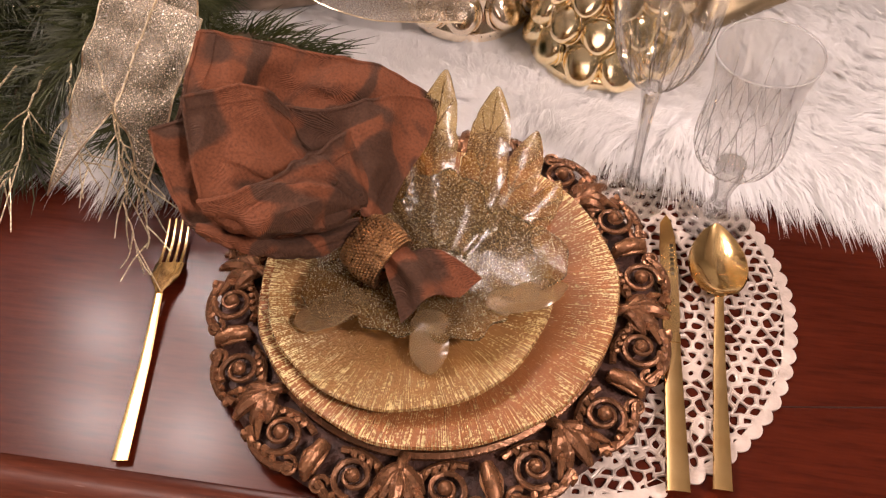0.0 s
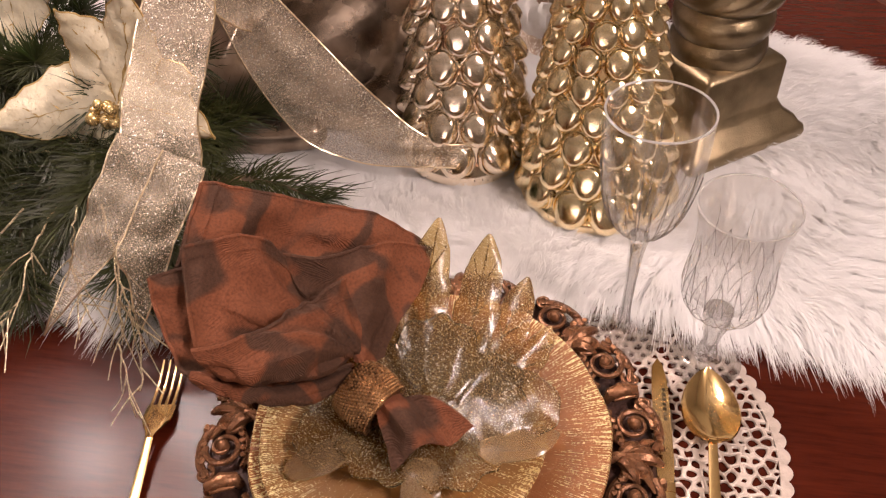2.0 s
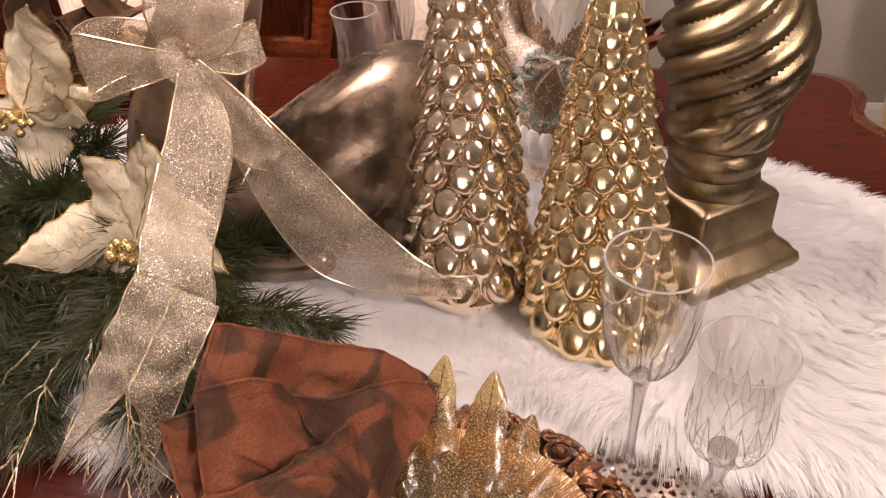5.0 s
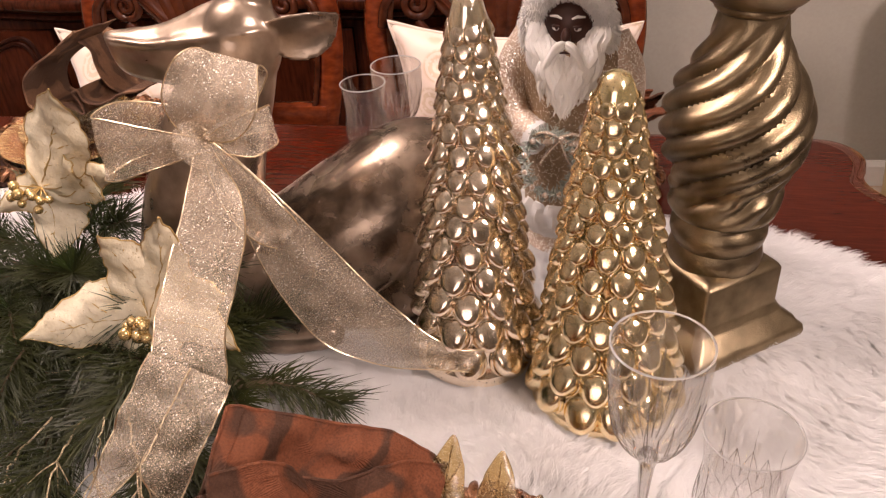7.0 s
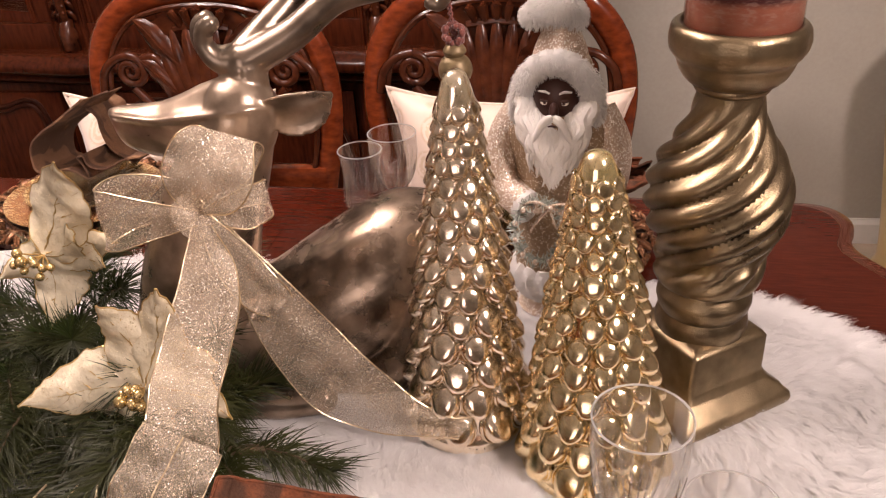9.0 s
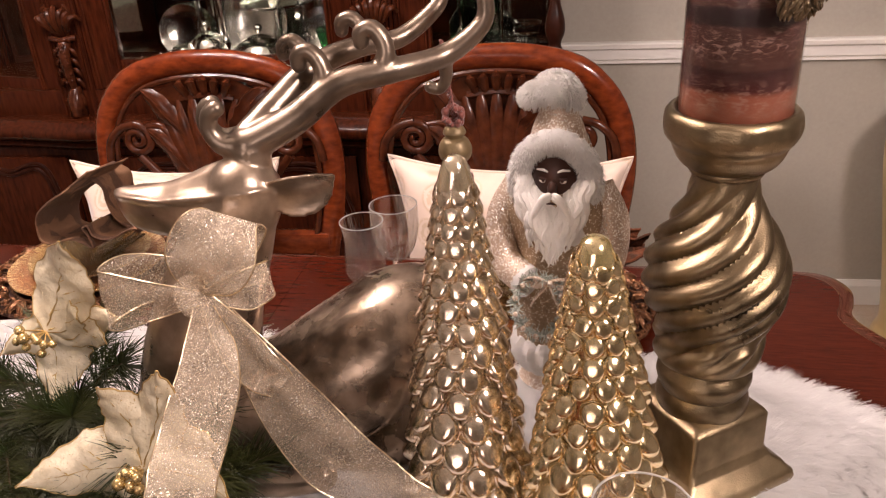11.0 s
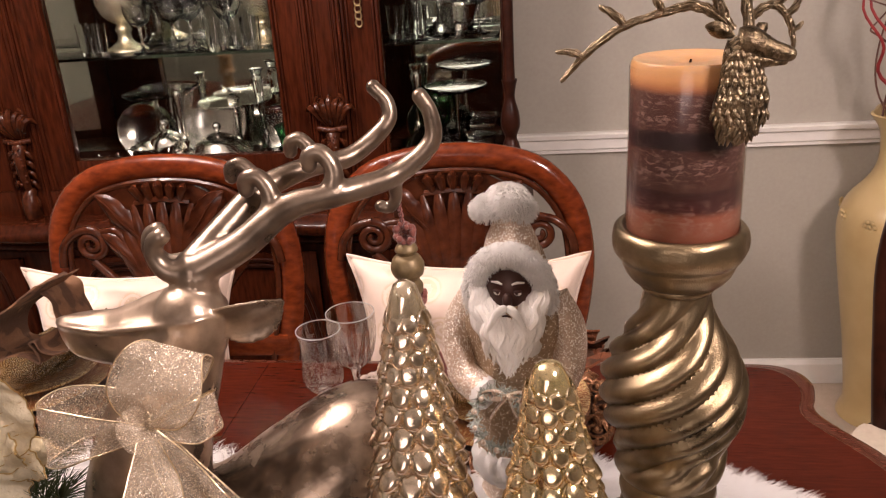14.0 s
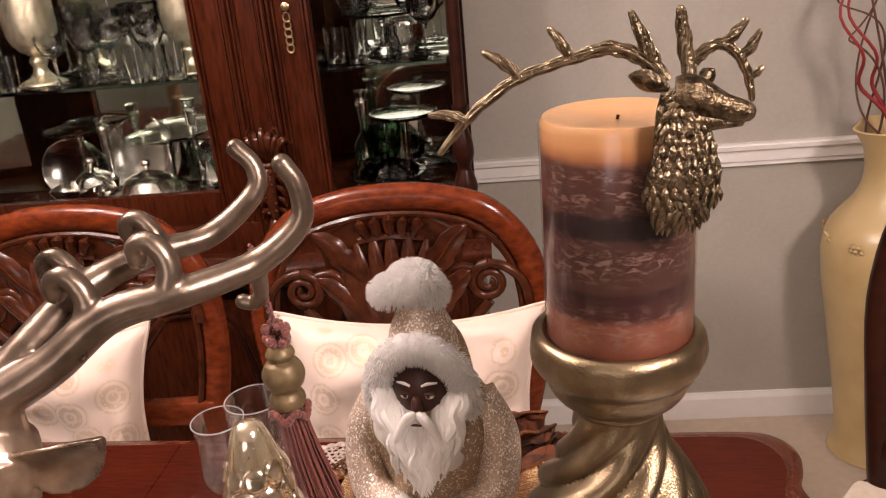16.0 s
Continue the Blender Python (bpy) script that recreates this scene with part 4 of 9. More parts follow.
# ---- centrepiece ----
def mercury(name, low, high, top_tint):
    """Silvered glass: a mirror with worn specks, thinning to clear tinted glass towards the tip."""
    mt = material(name, low, high, 0.13, metal=1.0, scale=14, bump=0.05, bump_scale=60, rough_spread=0.04, coarse=0.7)
    N, L, b = nodes_of(mt)
    co = N.new("ShaderNodeTexCoord")
    vo = N.new("ShaderNodeTexNoise")
    vo.inputs["Scale"].default_value, vo.inputs["Detail"].default_value = 330.0, 2.0
    L.new(co.outputs["Object"], vo.inputs["Vector"])
    cut = N.new("ShaderNodeMapRange")
    cut.inputs[1].default_value, cut.inputs[2].default_value = 0.665, 0.70
    L.new(vo.outputs["Fac"], cut.inputs[0])
    spot = N.new("ShaderNodeBsdfPrincipled")
    spot.inputs["Base Color"].default_value = (0.05, 0.03, 0.012, 1)
    spot.inputs["Roughness"].default_value = 0.2
    tip = N.new("ShaderNodeBsdfPrincipled")
    tip.inputs["Base Color"].default_value = (*top_tint, 1)
    tip.inputs["Roughness"].default_value, tip.inputs["Transmission Weight"].default_value = 0.05, 0.7
    tip.inputs["Coat Weight"].default_value = 1.0
    sep = N.new("ShaderNodeSeparateXYZ")
    L.new(co.outputs["Object"], sep.inputs[0])
    up = N.new("ShaderNodeMapRange")
    up.inputs[1].default_value, up.inputs[2].default_value, up.inputs[4].default_value = 0.24, 0.40, 0.42
    L.new(sep.outputs[2], up.inputs[0])
    wear = N.new("ShaderNodeTexNoise")
    wear.inputs["Scale"].default_value = 45.0
    L.new(co.outputs["Object"], wear.inputs["Vector"])
    mul = N.new("ShaderNodeMath"); mul.operation = "MULTIPLY_ADD"; mul.inputs[1].default_value = 0.9
    L.new(wear.outputs["Fac"], mul.inputs[0]); 
    off = N.new("ShaderNodeMath"); off.operation = "SUBTRACT"; off.inputs[1].default_value = 0.45
    L.new(up.outputs[0], off.inputs[0]); L.new(off.outputs[0], mul.inputs[2])
    cl = N.new("ShaderNodeClamp"); L.new(mul.outputs[0], cl.inputs[0])
    dent = N.new("ShaderNodeBump")
    dent.inputs["Strength"].default_value, dent.inputs["Distance"].default_value = 1.0, 0.006
    ripple = N.new("ShaderNodeTexNoise")
    ripple.inputs["Scale"].default_value = 95.0
    L.new(co.outputs["Object"], ripple.inputs["Vector"]); L.new(ripple.outputs["Fac"], dent.inputs["Height"])
    L.new(dent.outputs[0], tip.inputs["Normal"])
    m1, m2 = N.new("ShaderNodeMixShader"), N.new("ShaderNodeMixShader")
    L.new(cut.outputs[0], m1.inputs[0]); L.new(b.outputs[0], m1.inputs[1]); L.new(spot.outputs[0], m1.inputs[2])
    L.new(cl.outputs[0], m2.inputs[0]); L.new(m1.outputs[0], m2.inputs[1]); L.new(tip.outputs[0], m2.inputs[2])
    L.new(m2.outputs[0], N["Material Output"].inputs[0])
    return mt


mercury_silver = mercury("silver_mercury_glass", (0.95, 0.79, 0.60), (0.995, 0.90, 0.76), (0.88, 0.74, 0.46))
mercury_gold = mercury("gold_mercury_glass", (0.97, 0.76, 0.44), (1.0, 0.88, 0.62), (0.88, 0.73, 0.30))


def glass_tree(m, h, r0, rtip, top, first, mat, label, seed):
    """A blown-glass tree: a cone with rings of drooping blisters, largest at the foot."""
    t = thing("glass_tree", label, "ornament", m, "mercury glass trees")
    rng = random.Random(seed)
    g = Geo()

    def cone(z):
        return rtip + (r0 - rtip) * (1 - z / h) ** 0.92
    prof = [(r0 * 0.92, 0.0), (r0 * 1.0, 0.002), (r0 * 1.01, 0.008), (r0 * 0.97, 0.014), (cone(0.03) * 0.93, 0.026)]
    prof += [(cone(z) * 0.93, z) for z in np.linspace(0.05, h * 0.93, 14)] + [(rtip * 0.95, h * 0.965), (rtip * 0.7, h * 0.99), (rtip * 0.3, h), (0.0004, h * 1.0005)]
    part("cone", Geo().lathe(prof, 40), mat, t)
    z, k = first, 0
    # a blister: a rounded tongue that swells towards its foot, in a shallow moat with a raised lip
    pts = np.zeros((13, 24, 3))
    for i, r in enumerate((0.04, 0.22, 0.42, 0.58, 0.70, 0.79, 0.85, 0.885, 0.915, 0.945, 0.975, 1.0, 1.02)):
        for j in range(24):
            a = 2 * math.pi * j / 24
            x, zz = r * math.cos(a), r * math.sin(a)
            if zz > 0:
                x *= 1 + 0.16 * math.sin(a) ** 2 * abs(math.cos(a))
            swell = 0.60 - 0.44 * zz
            q = min(1.0, r / 0.885)
            y = swell * (1 - q ** 3.5) ** 0.58
            if r > 0.885:
                y = 0.11 * math.sin(math.pi * (r - 0.885) / 0.135) - (0.10 if r > 1.0 else 0)
            pts[i, j] = (x, -y, zz)
    geo = Geo().grid(pts, close_v=True)
    geo.f.append(tuple(range(24)))
    geo.m.append(0)
    me = mesh_of("blister", geo, mat)
    while z < h * 0.93:
        size = top * (1 - 0.66 * z / h)
        rr = cone(z)
        n = max(6, round(2 * math.pi * rr / (size * 0.98)))
        fade = 1.0 if z < h * 0.60 else max(0.40, 1 - (z / h - 0.60) * 1.7)
        for j in range(n):
            a = 2 * math.pi * (j + 0.5 * (k % 2)) / n + rng.uniform(-0.05, 0.05)
            s = size * rng.uniform(0.92, 1.07)
            ob = new("blister", me)
            ob.parent = t
            lean = radians(-9 + rng.uniform(-5, 5))
            rad = rr * 0.945
            ob.matrix_basis = Matrix.Translation((rad * math.cos(a), rad * math.sin(a), z + rng.uniform(-0.0015, 0.0015))) @ Euler((lean, rng.uniform(-0.10, 0.10), a + math.pi / 2)).to_matrix().to_4x4() @ Matrix.Diagonal((s * 0.50, s * 0.52 * fade * rng.uniform(0.9, 1.1), s * 0.56, 1))
        z += size * 0.90
        k += 1
    return t


glass_tree(pose(0.006, 0.716, 0.772, 1.2, 0.0, 20), 0.418, 0.0690, 0.0150, 0.0425, 0.030, mercury_silver, "tall silver-gold mercury glass tree with blistered tiers", 1)
glass_tree(pose(0.151, 0.667, 0.770, -1.0, -2.4, 70), 0.367, 0.0775, 0.0165, 0.0410, 0.026, mercury_gold, "shorter gold mercury glass tree with blistered tiers", 2)


def candle_holder(m):
    t = thing("candle_holder", "tall antique gold twisted baluster candle holder", "candleholder", m)
    # square stepped base with moulded shoulders
    def square(prof):
        rows = []
        for half, z in prof:
            ring = []
            c = min(0.006, half * 0.12)
            for sx, sy in ((1, -1), (1, 1), (-1, 1), (-1, -1)):
                for q in range(4):
                    a = math.atan2(sy, sx) - math.pi / 4 + math.pi / 2 * q / 3
                    ring.append((sx * (half - c) + c * math.cos(a), sy * (half - c) + c * math.sin(a), z))
            rows.append(ring)
        g = Geo().grid(np.array(rows), close_v=True)
        n = len(rows[0])
        g.f += [tuple(range(n))[::-1], tuple(range((len(rows) - 1) * n, len(rows) * n))]
        g.m += [0, 0]
        return g
    part("base", square([(0.0790, 0.0), (0.0800, 0.006), (0.0785, 0.012), (0.0745, 0.015), (0.0700, 0.022), (0.0610, 0.028), (0.0590, 0.031), (0.0560, 0.036), (0.0540, 0.040), (0.0535, 0.082), (0.0510, 0.086), (0.0440, 0.090)]), gold_paint, t, "square stepped gold base")
    part("collar", Geo().lathe([(0.050, 0.088), (0.0515, 0.096), (0.050, 0.104), (0.0465, 0.110), (0.0500, 0.116), (0.0520, 0.124), (0.0510, 0.132), (0.0440, 0.138), (0.0425, 0.142)], 40), gold_paint, t)

    def twist(r, z, a):
        k = max(0.0, min(1.0, (z - 0.145) / 0.03)) * max(0.0, min(1.0, (0.350 - z) / 0.045))
        return r + k * 0.0095 * (abs(math.cos(4.0 * a - 112 * (z - 0.145))) ** 0.8 - 0.55)
    body = dense([(0.0435, 0.141), (0.0560, 0.150), (0.0560, 0.170), (0.0535, 0.182), (0.0600, 0.196), (0.0680, 0.215), (0.0715, 0.240), (0.0690, 0.262), (0.0590, 0.285), (0.0460, 0.305), (0.0375, 0.322), (0.0335, 0.338), (0.0315, 0.354)], 90)
    part("twisted_shaft", Geo().lathe(body, 144, twist), gold_paint, t, "bulbous shaft with spiral fluting")
    part("neck_ring", Geo().lathe([(0.031, 0.349), (0.0360, 0.352), (0.0375, 0.355), (0.0365, 0.358), (0.034, 0.360)], 40), gold_paint, t)

    def lobes(r, z, a):
        return r * (1 + (0.034 * (abs(math.cos(4.5 * a)) ** 0.7 - 0.6) * math.sin(math.pi * (z - 0.380) / 0.034) if 0.380 < z < 0.414 else 0))
    part("cup", Geo().lathe(dense([(0.034, 0.357), (0.043, 0.360), (0.0500, 0.367), (0.0545, 0.376), (0.0555, 0.381), (0.0620, 0.388), (0.0645, 0.397), (0.0640, 0.403), (0.0630, 0.409), (0.0590, 0.4135), (0.0550, 0.4135)], 26) + [(0.052, 0.409), (0.02, 0.408)], 72, lobes), gold_paint, t, "lobed gold cup")
    return t


HOLD = (0.2665, 0.797)
candle_holder(pose(HOLD[0], HOLD[1], 0.772, 0, 0, 36) @ Matrix.Diagonal((1, 1, 1.058, 1)))


def wax_material():
    mt = material("layered_wax", (0.2, 0.05, 0.04), (0.3, 0.1, 0.08), 0.34, scale=60, bump=0.15, bump_scale=180, coat=0.5)
    N, L, b = nodes_of(mt)
    co = N.new("ShaderNodeTexCoord")
    sep = N.new("ShaderNodeSeparateXYZ")
    L.new(co.outputs["Object"], sep.inputs[0])
    no = N.new("ShaderNodeTexNoise")
    no.inputs["Scale"].default_value = 30.0
    L.new(co.outputs["Object"], no.inputs["Vector"])
    add = N.new("ShaderNodeMath"); add.operation = "MULTIPLY_ADD"; add.inputs[1].default_value = 0.006
    L.new(no.outputs["Fac"], add.inputs[0]); L.new(sep.outputs[2], add.inputs[2])
    mr = N.new("ShaderNodeMapRange"); mr.inputs[2].default_value = 0.188
    L.new(add.outputs[0], mr.inputs[0])
    ramp = N.new("ShaderNodeValToRGB")
    cr = ramp.color_ramp
    stops = [(0.0, (0.27, 0.090, 0.055)), (0.18, (0.25, 0.080, 0.046)), (0.215, (0.055, 0.009, 0.010)), (0.32, (0.030, 0.006, 0.007)), (0.335, (0.058, 0.021, 0.016)), (0.55, (0.052, 0.018, 0.014)), (0.565, (0.013, 0.005, 0.006)), (0.65, (0.018, 0.007, 0.008)), (0.665, (0.056, 0.021, 0.016)), (0.85, (0.068, 0.023, 0.016)), (0.885, (0.30, 0.12, 0.048)), (0.93, (0.46, 0.22, 0.085)), (1.0, (0.48, 0.27, 0.12))]
    cr.elements[0].position, cr.elements[0].color = stops[0][0], (*stops[0][1], 1)
    cr.elements[1].position, cr.elements[1].color = stops[-1][0], (*stops[-1][1], 1)
    for p, c in stops[1:-1]:
        e = cr.elements.new(p)
        e.color = (*c, 1)
    L.new(mr.outputs[0], ramp.inputs[0])
    # pale crystalline bloom in streaks
    bl = N.new("ShaderNodeTexNoise")
    bl.inputs["Scale"].default_value, bl.inputs["Detail"].default_value, bl.inputs["Distortion"].default_value = 120.0, 5.0, 1.0
    mp = N.new("ShaderNodeMapping"); mp.inputs["Scale"].default_value = (1, 1, 2.2)
    L.new(co.outputs["Object"], mp.inputs[0]); L.new(mp.outputs[0], bl.inputs["Vector"])
    bm_ = N.new("ShaderNodeMapRange"); bm_.inputs[1].default_value, bm_.inputs[2].default_value, bm_.inputs[4].default_value = 0.52, 0.62, 0.46
    L.new(bl.outputs["Fac"], bm_.inputs[0])
    band = N.new("ShaderNodeTexWave"); band.wave_type = "BANDS"; band.bands_direction = "Z"
    band.inputs["Scale"].default_value = 5.6
    L.new(co.outputs["Object"], band.inputs["Vector"])
    mul = N.new("ShaderNodeMath"); mul.operation = "MULTIPLY"
    L.new(bm_.outputs[0], mul.inputs[0]); L.new(band.outputs["Fac"], mul.inputs[1])
    mix = N.new("ShaderNodeMix"); mix.data_type = "RGBA"
    L.new(mul.outputs[0], mix.inputs[0]); L.new(ramp.outputs[0], mix.inputs[6])
    mix.inputs[7].default_value = (0.34, 0.225, 0.185, 1)
    L.new(mix.outputs[2], b.inputs["Base Color"])
    b.inputs["Subsurface Weight"].default_value = 0.15
    b.inputs["Subsurface Radius"].default_value, b.inputs["Subsurface Scale"].default_value = (1.0, 0.4, 0.2), 0.008
    return mt


wax = wax_material()
clear_wrap = cut_crystal("clear_sleeve", (0.99, 0.99, 0.99), 0.0, 0.30)
candle = thing("pillar_candle", "layered plum and amber pillar candle on the gold holder", "candle", pose(HOLD[0] + 0.0015, HOLD[1], 1.2053) @ Matrix.Diagonal((1, 1, 0.871, 1)))
part("wax_body", Geo().lathe([(0.001, 0.0), (0.0510, 0.0), (0.0525, 0.002), (0.0518, 0.182), (0.0500, 0.186), (0.0465, 0.1865), (0.0400, 0.1840), (0.018, 0.1830), (0.013, 0.181), (0.001, 0.1805)], 64), wax, candle)
wrap = part("clear_wrap", Geo().lathe([(0.0531, 0.001), (0.0531, 0.125), (0.0529, 0.181), (0.0533, 0.181), (0.0535, 0.125), (0.0535, 0.001)], 64, lambda r, z, a: r + 0.0005 * math.sin(11 * a + 20 * z) + 0.0003 * math.sin(29 * a)), clear_wrap, candle, "clear glossy film round the candle")
wrap.visible_shadow = False
part("wick", Geo().tube([(0, 0, 0.179), (0.0004, 0, 0.182), (0.0008, 0, 0.184)], 0.0011, 6), dark_wood, candle, "short trimmed wick")

SHIFT = Matrix.Translation((-0.0214, 0.0131, 0.0239)) @ Matrix.Rotation(radians(-3.59), 4, "Z") @ Matrix.Scale(0.9763, 4)

# ---- leaf bowl ----
resin = flecked(material("gold_resin", (0.46, 0.325, 0.135), (0.70, 0.52, 0.26), 0.22, scale=30, bump=0.7, bump_scale=110, transmission=0.93, ior=1.35, coat=0.12), (1.0, 0.90, 0.66), 1050, 0.20, size=0.36)
frosted = thin(material("frosted_resin", (0.64, 0.48, 0.27), (0.84, 0.68, 0.44), 0.18, scale=30, bump=0.35, transmission=0.90, ior=1.3), (0.78, 0.60, 0.36), 0.16)


def leaf_sheet(path, side, widths, cup, thick, nv=11, ripple=0.0, seed=0):
    rng = random.Random(seed)
    k = len(widths)
    p = smooth_line(path, k)
    tan = np.gradient(p, axis=0)
    tan /= np.linalg.norm(tan, axis=1, keepdims=True)
    sd = np.array(side, float)
    pts = np.zeros((k, nv, 3))
    th = np.zeros((k, nv))
    ph = rng.uniform(0, 6)
    for i in range(k):
        s = sd - tan[i] * (sd @ tan[i])
        s /= np.linalg.norm(s)
        nrm = np.cross(tan[i], s)
        for j, u in enumerate(np.linspace(-1, 1, nv)):
            lift = cup * widths[i] * u * u + ripple * widths[i] * math.sin(9 * i / k * 2 + 3 * u + ph) * abs(u)
            pts[i, j] = p[i] + s * widths[i] * u + nrm * lift
            th[i, j] = thick * (1.0 - 0.6 * u * u) * (0.6 if i in (0, k - 1) else 1)
    return Geo().shell(pts, th)


def lobed(wid, n, lobes, seed, sharp=0.9):
    """Half-widths along a leaf: full in the middle, with a toothed edge and a drawn tip."""
    r = random.Random(seed)
    ph = r.uniform(0, 1)
    out = []
    for q in np.linspace(0, 1, n):
        tooth = (q * lobes + ph) % 1.0
        w = wid * max(0.05, math.sin(math.pi * (0.10 + 0.76 * q ** 0.9)) ** sharp)
        out.append(w * (0.80 + 0.34 * tooth * (1 - q)) * min(1.0, math.sqrt(6.0 * (1.004 - q))))
    return out


def leaf_bowl(m):
    t = thing("leaf_bowl", "gold-flecked clear resin bowl shaped like poinsettia leaves", "bowl", m, "leaf bowls")
    # shallow cup; its rim runs out into leaves all round
    nr, na = 18, 120
    pts = np.zeros((nr, na, 3))
    for i, r in enumerate(np.linspace(0.02, 1, nr)):
        for j in range(na):
            a = 2 * math.pi * j / na
            lobe = abs(math.cos(2.5 * (a - math.pi / 2))) ** 0.8
            R = 0.060 + 0.016 * lobe + 0.003 * math.sin(17 * a) * r
            H = 0.010 + 0.014 * max(0.0, math.sin(a)) + 0.006 * lobe
            rib = 0.0012 * math.sin(24 * a + 2 * math.sin(5 * a)) * r * r
            pts[i, j] = (R * r * math.cos(a), R * r * math.sin(a), 0.003 + H * r ** 2.0 + rib)
    up, dn = pts.copy(), pts.copy()
    up[:, :, 2] += 0.0030
    g = Geo().grid(up, close_v=True).grid(dn, close_v=True)
    n1 = nr * na
    for j in range(na):
        k = (j + 1) % na
        g.f.append(((nr - 1) * na + j, (nr - 1) * na + k, n1 + (nr - 1) * na + k, n1 + (nr - 1) * na + j))
        g.m.append(0)
    g.f += [tuple(range(na))[::-1], tuple(range(n1, n1 + na))]
    g.m += [0, 0]
    part("bowl_body", g, resin, t)

    def leaf(path, side, wid, lobes, cup, mat, name, label, seed, sharp=0.9, thick=0.0036):
        n = 34
        ws = lobed(wid, n, lobes, seed, sharp)
        sh = leaf_sheet(path, side, ws, cup, thick, nv=15, ripple=0.06, seed=seed)
        ob = part(name, sh, mat, t, label)
        if name != "tall_leaf":
            return
        # midrib and the veins that leave it
        vs = sh.verts()[:n * 15].reshape(n, 15, 3)
        part("rib", Geo().tube(vs[1:-2, 7], np.linspace(0.0016, 0.0006, n - 3), 6), mat, ob)
        for q in range(4):
            for sd in (-1, 1):
                i0 = 4 + 6 * q
                part("vein", Geo().tube([vs[min(n - 1, i0 + w_)][7 + sd * w_] for w_ in range(0, 7)], np.linspace(0.0011, 0.0004, 7), 5), mat, ob)
    for k, (path, wid, side) in enumerate((
            ([(0.000, 0.020, 0.010), (-0.012, 0.066, 0.026), (-0.014, 0.106, 0.056), (-0.010, 0.138, 0.086)], 0.0200, (1, 0.1, 0.10)),
            ([(0.012, 0.016, 0.010), (0.022, 0.062, 0.024), (0.028, 0.102, 0.048), (0.032, 0.135, 0.075)], 0.0215, (1, 0.0, 0.20)),
            ([(0.024, 0.010, 0.010), (0.042, 0.050, 0.020), (0.056, 0.084, 0.038), (0.066, 0.112, 0.052)], 0.0200, (1, -0.4, 0.25)),
            ([(0.030, 0.000, 0.010), (0.054, 0.030, 0.018), (0.074, 0.054, 0.028), (0.088, 0.074, 0.038)], 0.0180, (0.8, -0.8, 0.2)),
            ([(-0.012, 0.018, 0.010), (-0.030, 0.056, 0.024), (-0.040, 0.086, 0.044), (-0.046, 0.108, 0.060)], 0.0190, (1, 0.5, 0.0)))):
        leaf(path, side, wid, 5, 0.30, resin, "tall_leaf", "upright gold-flecked leaf", k)
    for k, (path, wid, side) in enumerate((
            ([(-0.020, 0.000, 0.008), (-0.056, 0.012, 0.015), (-0.090, 0.022, 0.022), (-0.116, 0.030, 0.027)], 0.036, (0.25, 1, 0.1)),
            ([(-0.016, -0.012, 0.008), (-0.050, -0.022, 0.014), (-0.078, -0.036, 0.016), (-0.094, -0.042, 0.016)], 0.034, (-0.3, 1, 0)),
            ([(0.022, -0.006, 0.008), (0.052, 0.000, 0.015), (0.080, 0.010, 0.022), (0.098, 0.018, 0.026)], 0.036, (-0.2, 1, 0.1)))):
        leaf(path, side, wid, 2, 0.16, resin, "spread_leaf", "low spreading gold-flecked leaf", k + 20)
    for k, (path, wid, side) in enumerate((
            ([(0.004, -0.044, 0.017), (0.006, -0.060, 0.017), (0.008, -0.076, 0.012), (0.010, -0.089, 0.004)], 0.016, (1, 0, 0)),
            ([(-0.046, -0.038, 0.017), (-0.062, -0.050, 0.017), (-0.080, -0.058, 0.013), (-0.096, -0.062, 0.008)], 0.015, (-0.55, 0.8, 0)),
            ([(0.044, -0.030, 0.018), (0.062, -0.030, 0.021), (0.082, -0.022, 0.022), (0.100, -0.012, 0.020)], 0.014, (0.3, 1, 0)))):
        leaf(path, side, wid, 2, -0.10, frosted, "low_petal", "frosted drooping petal tip", k + 9, 0.7, 0.0045)
    return t


BOWL = pose(0.030, 0.342, 0.7925)
leaf_bowl(BOWL)


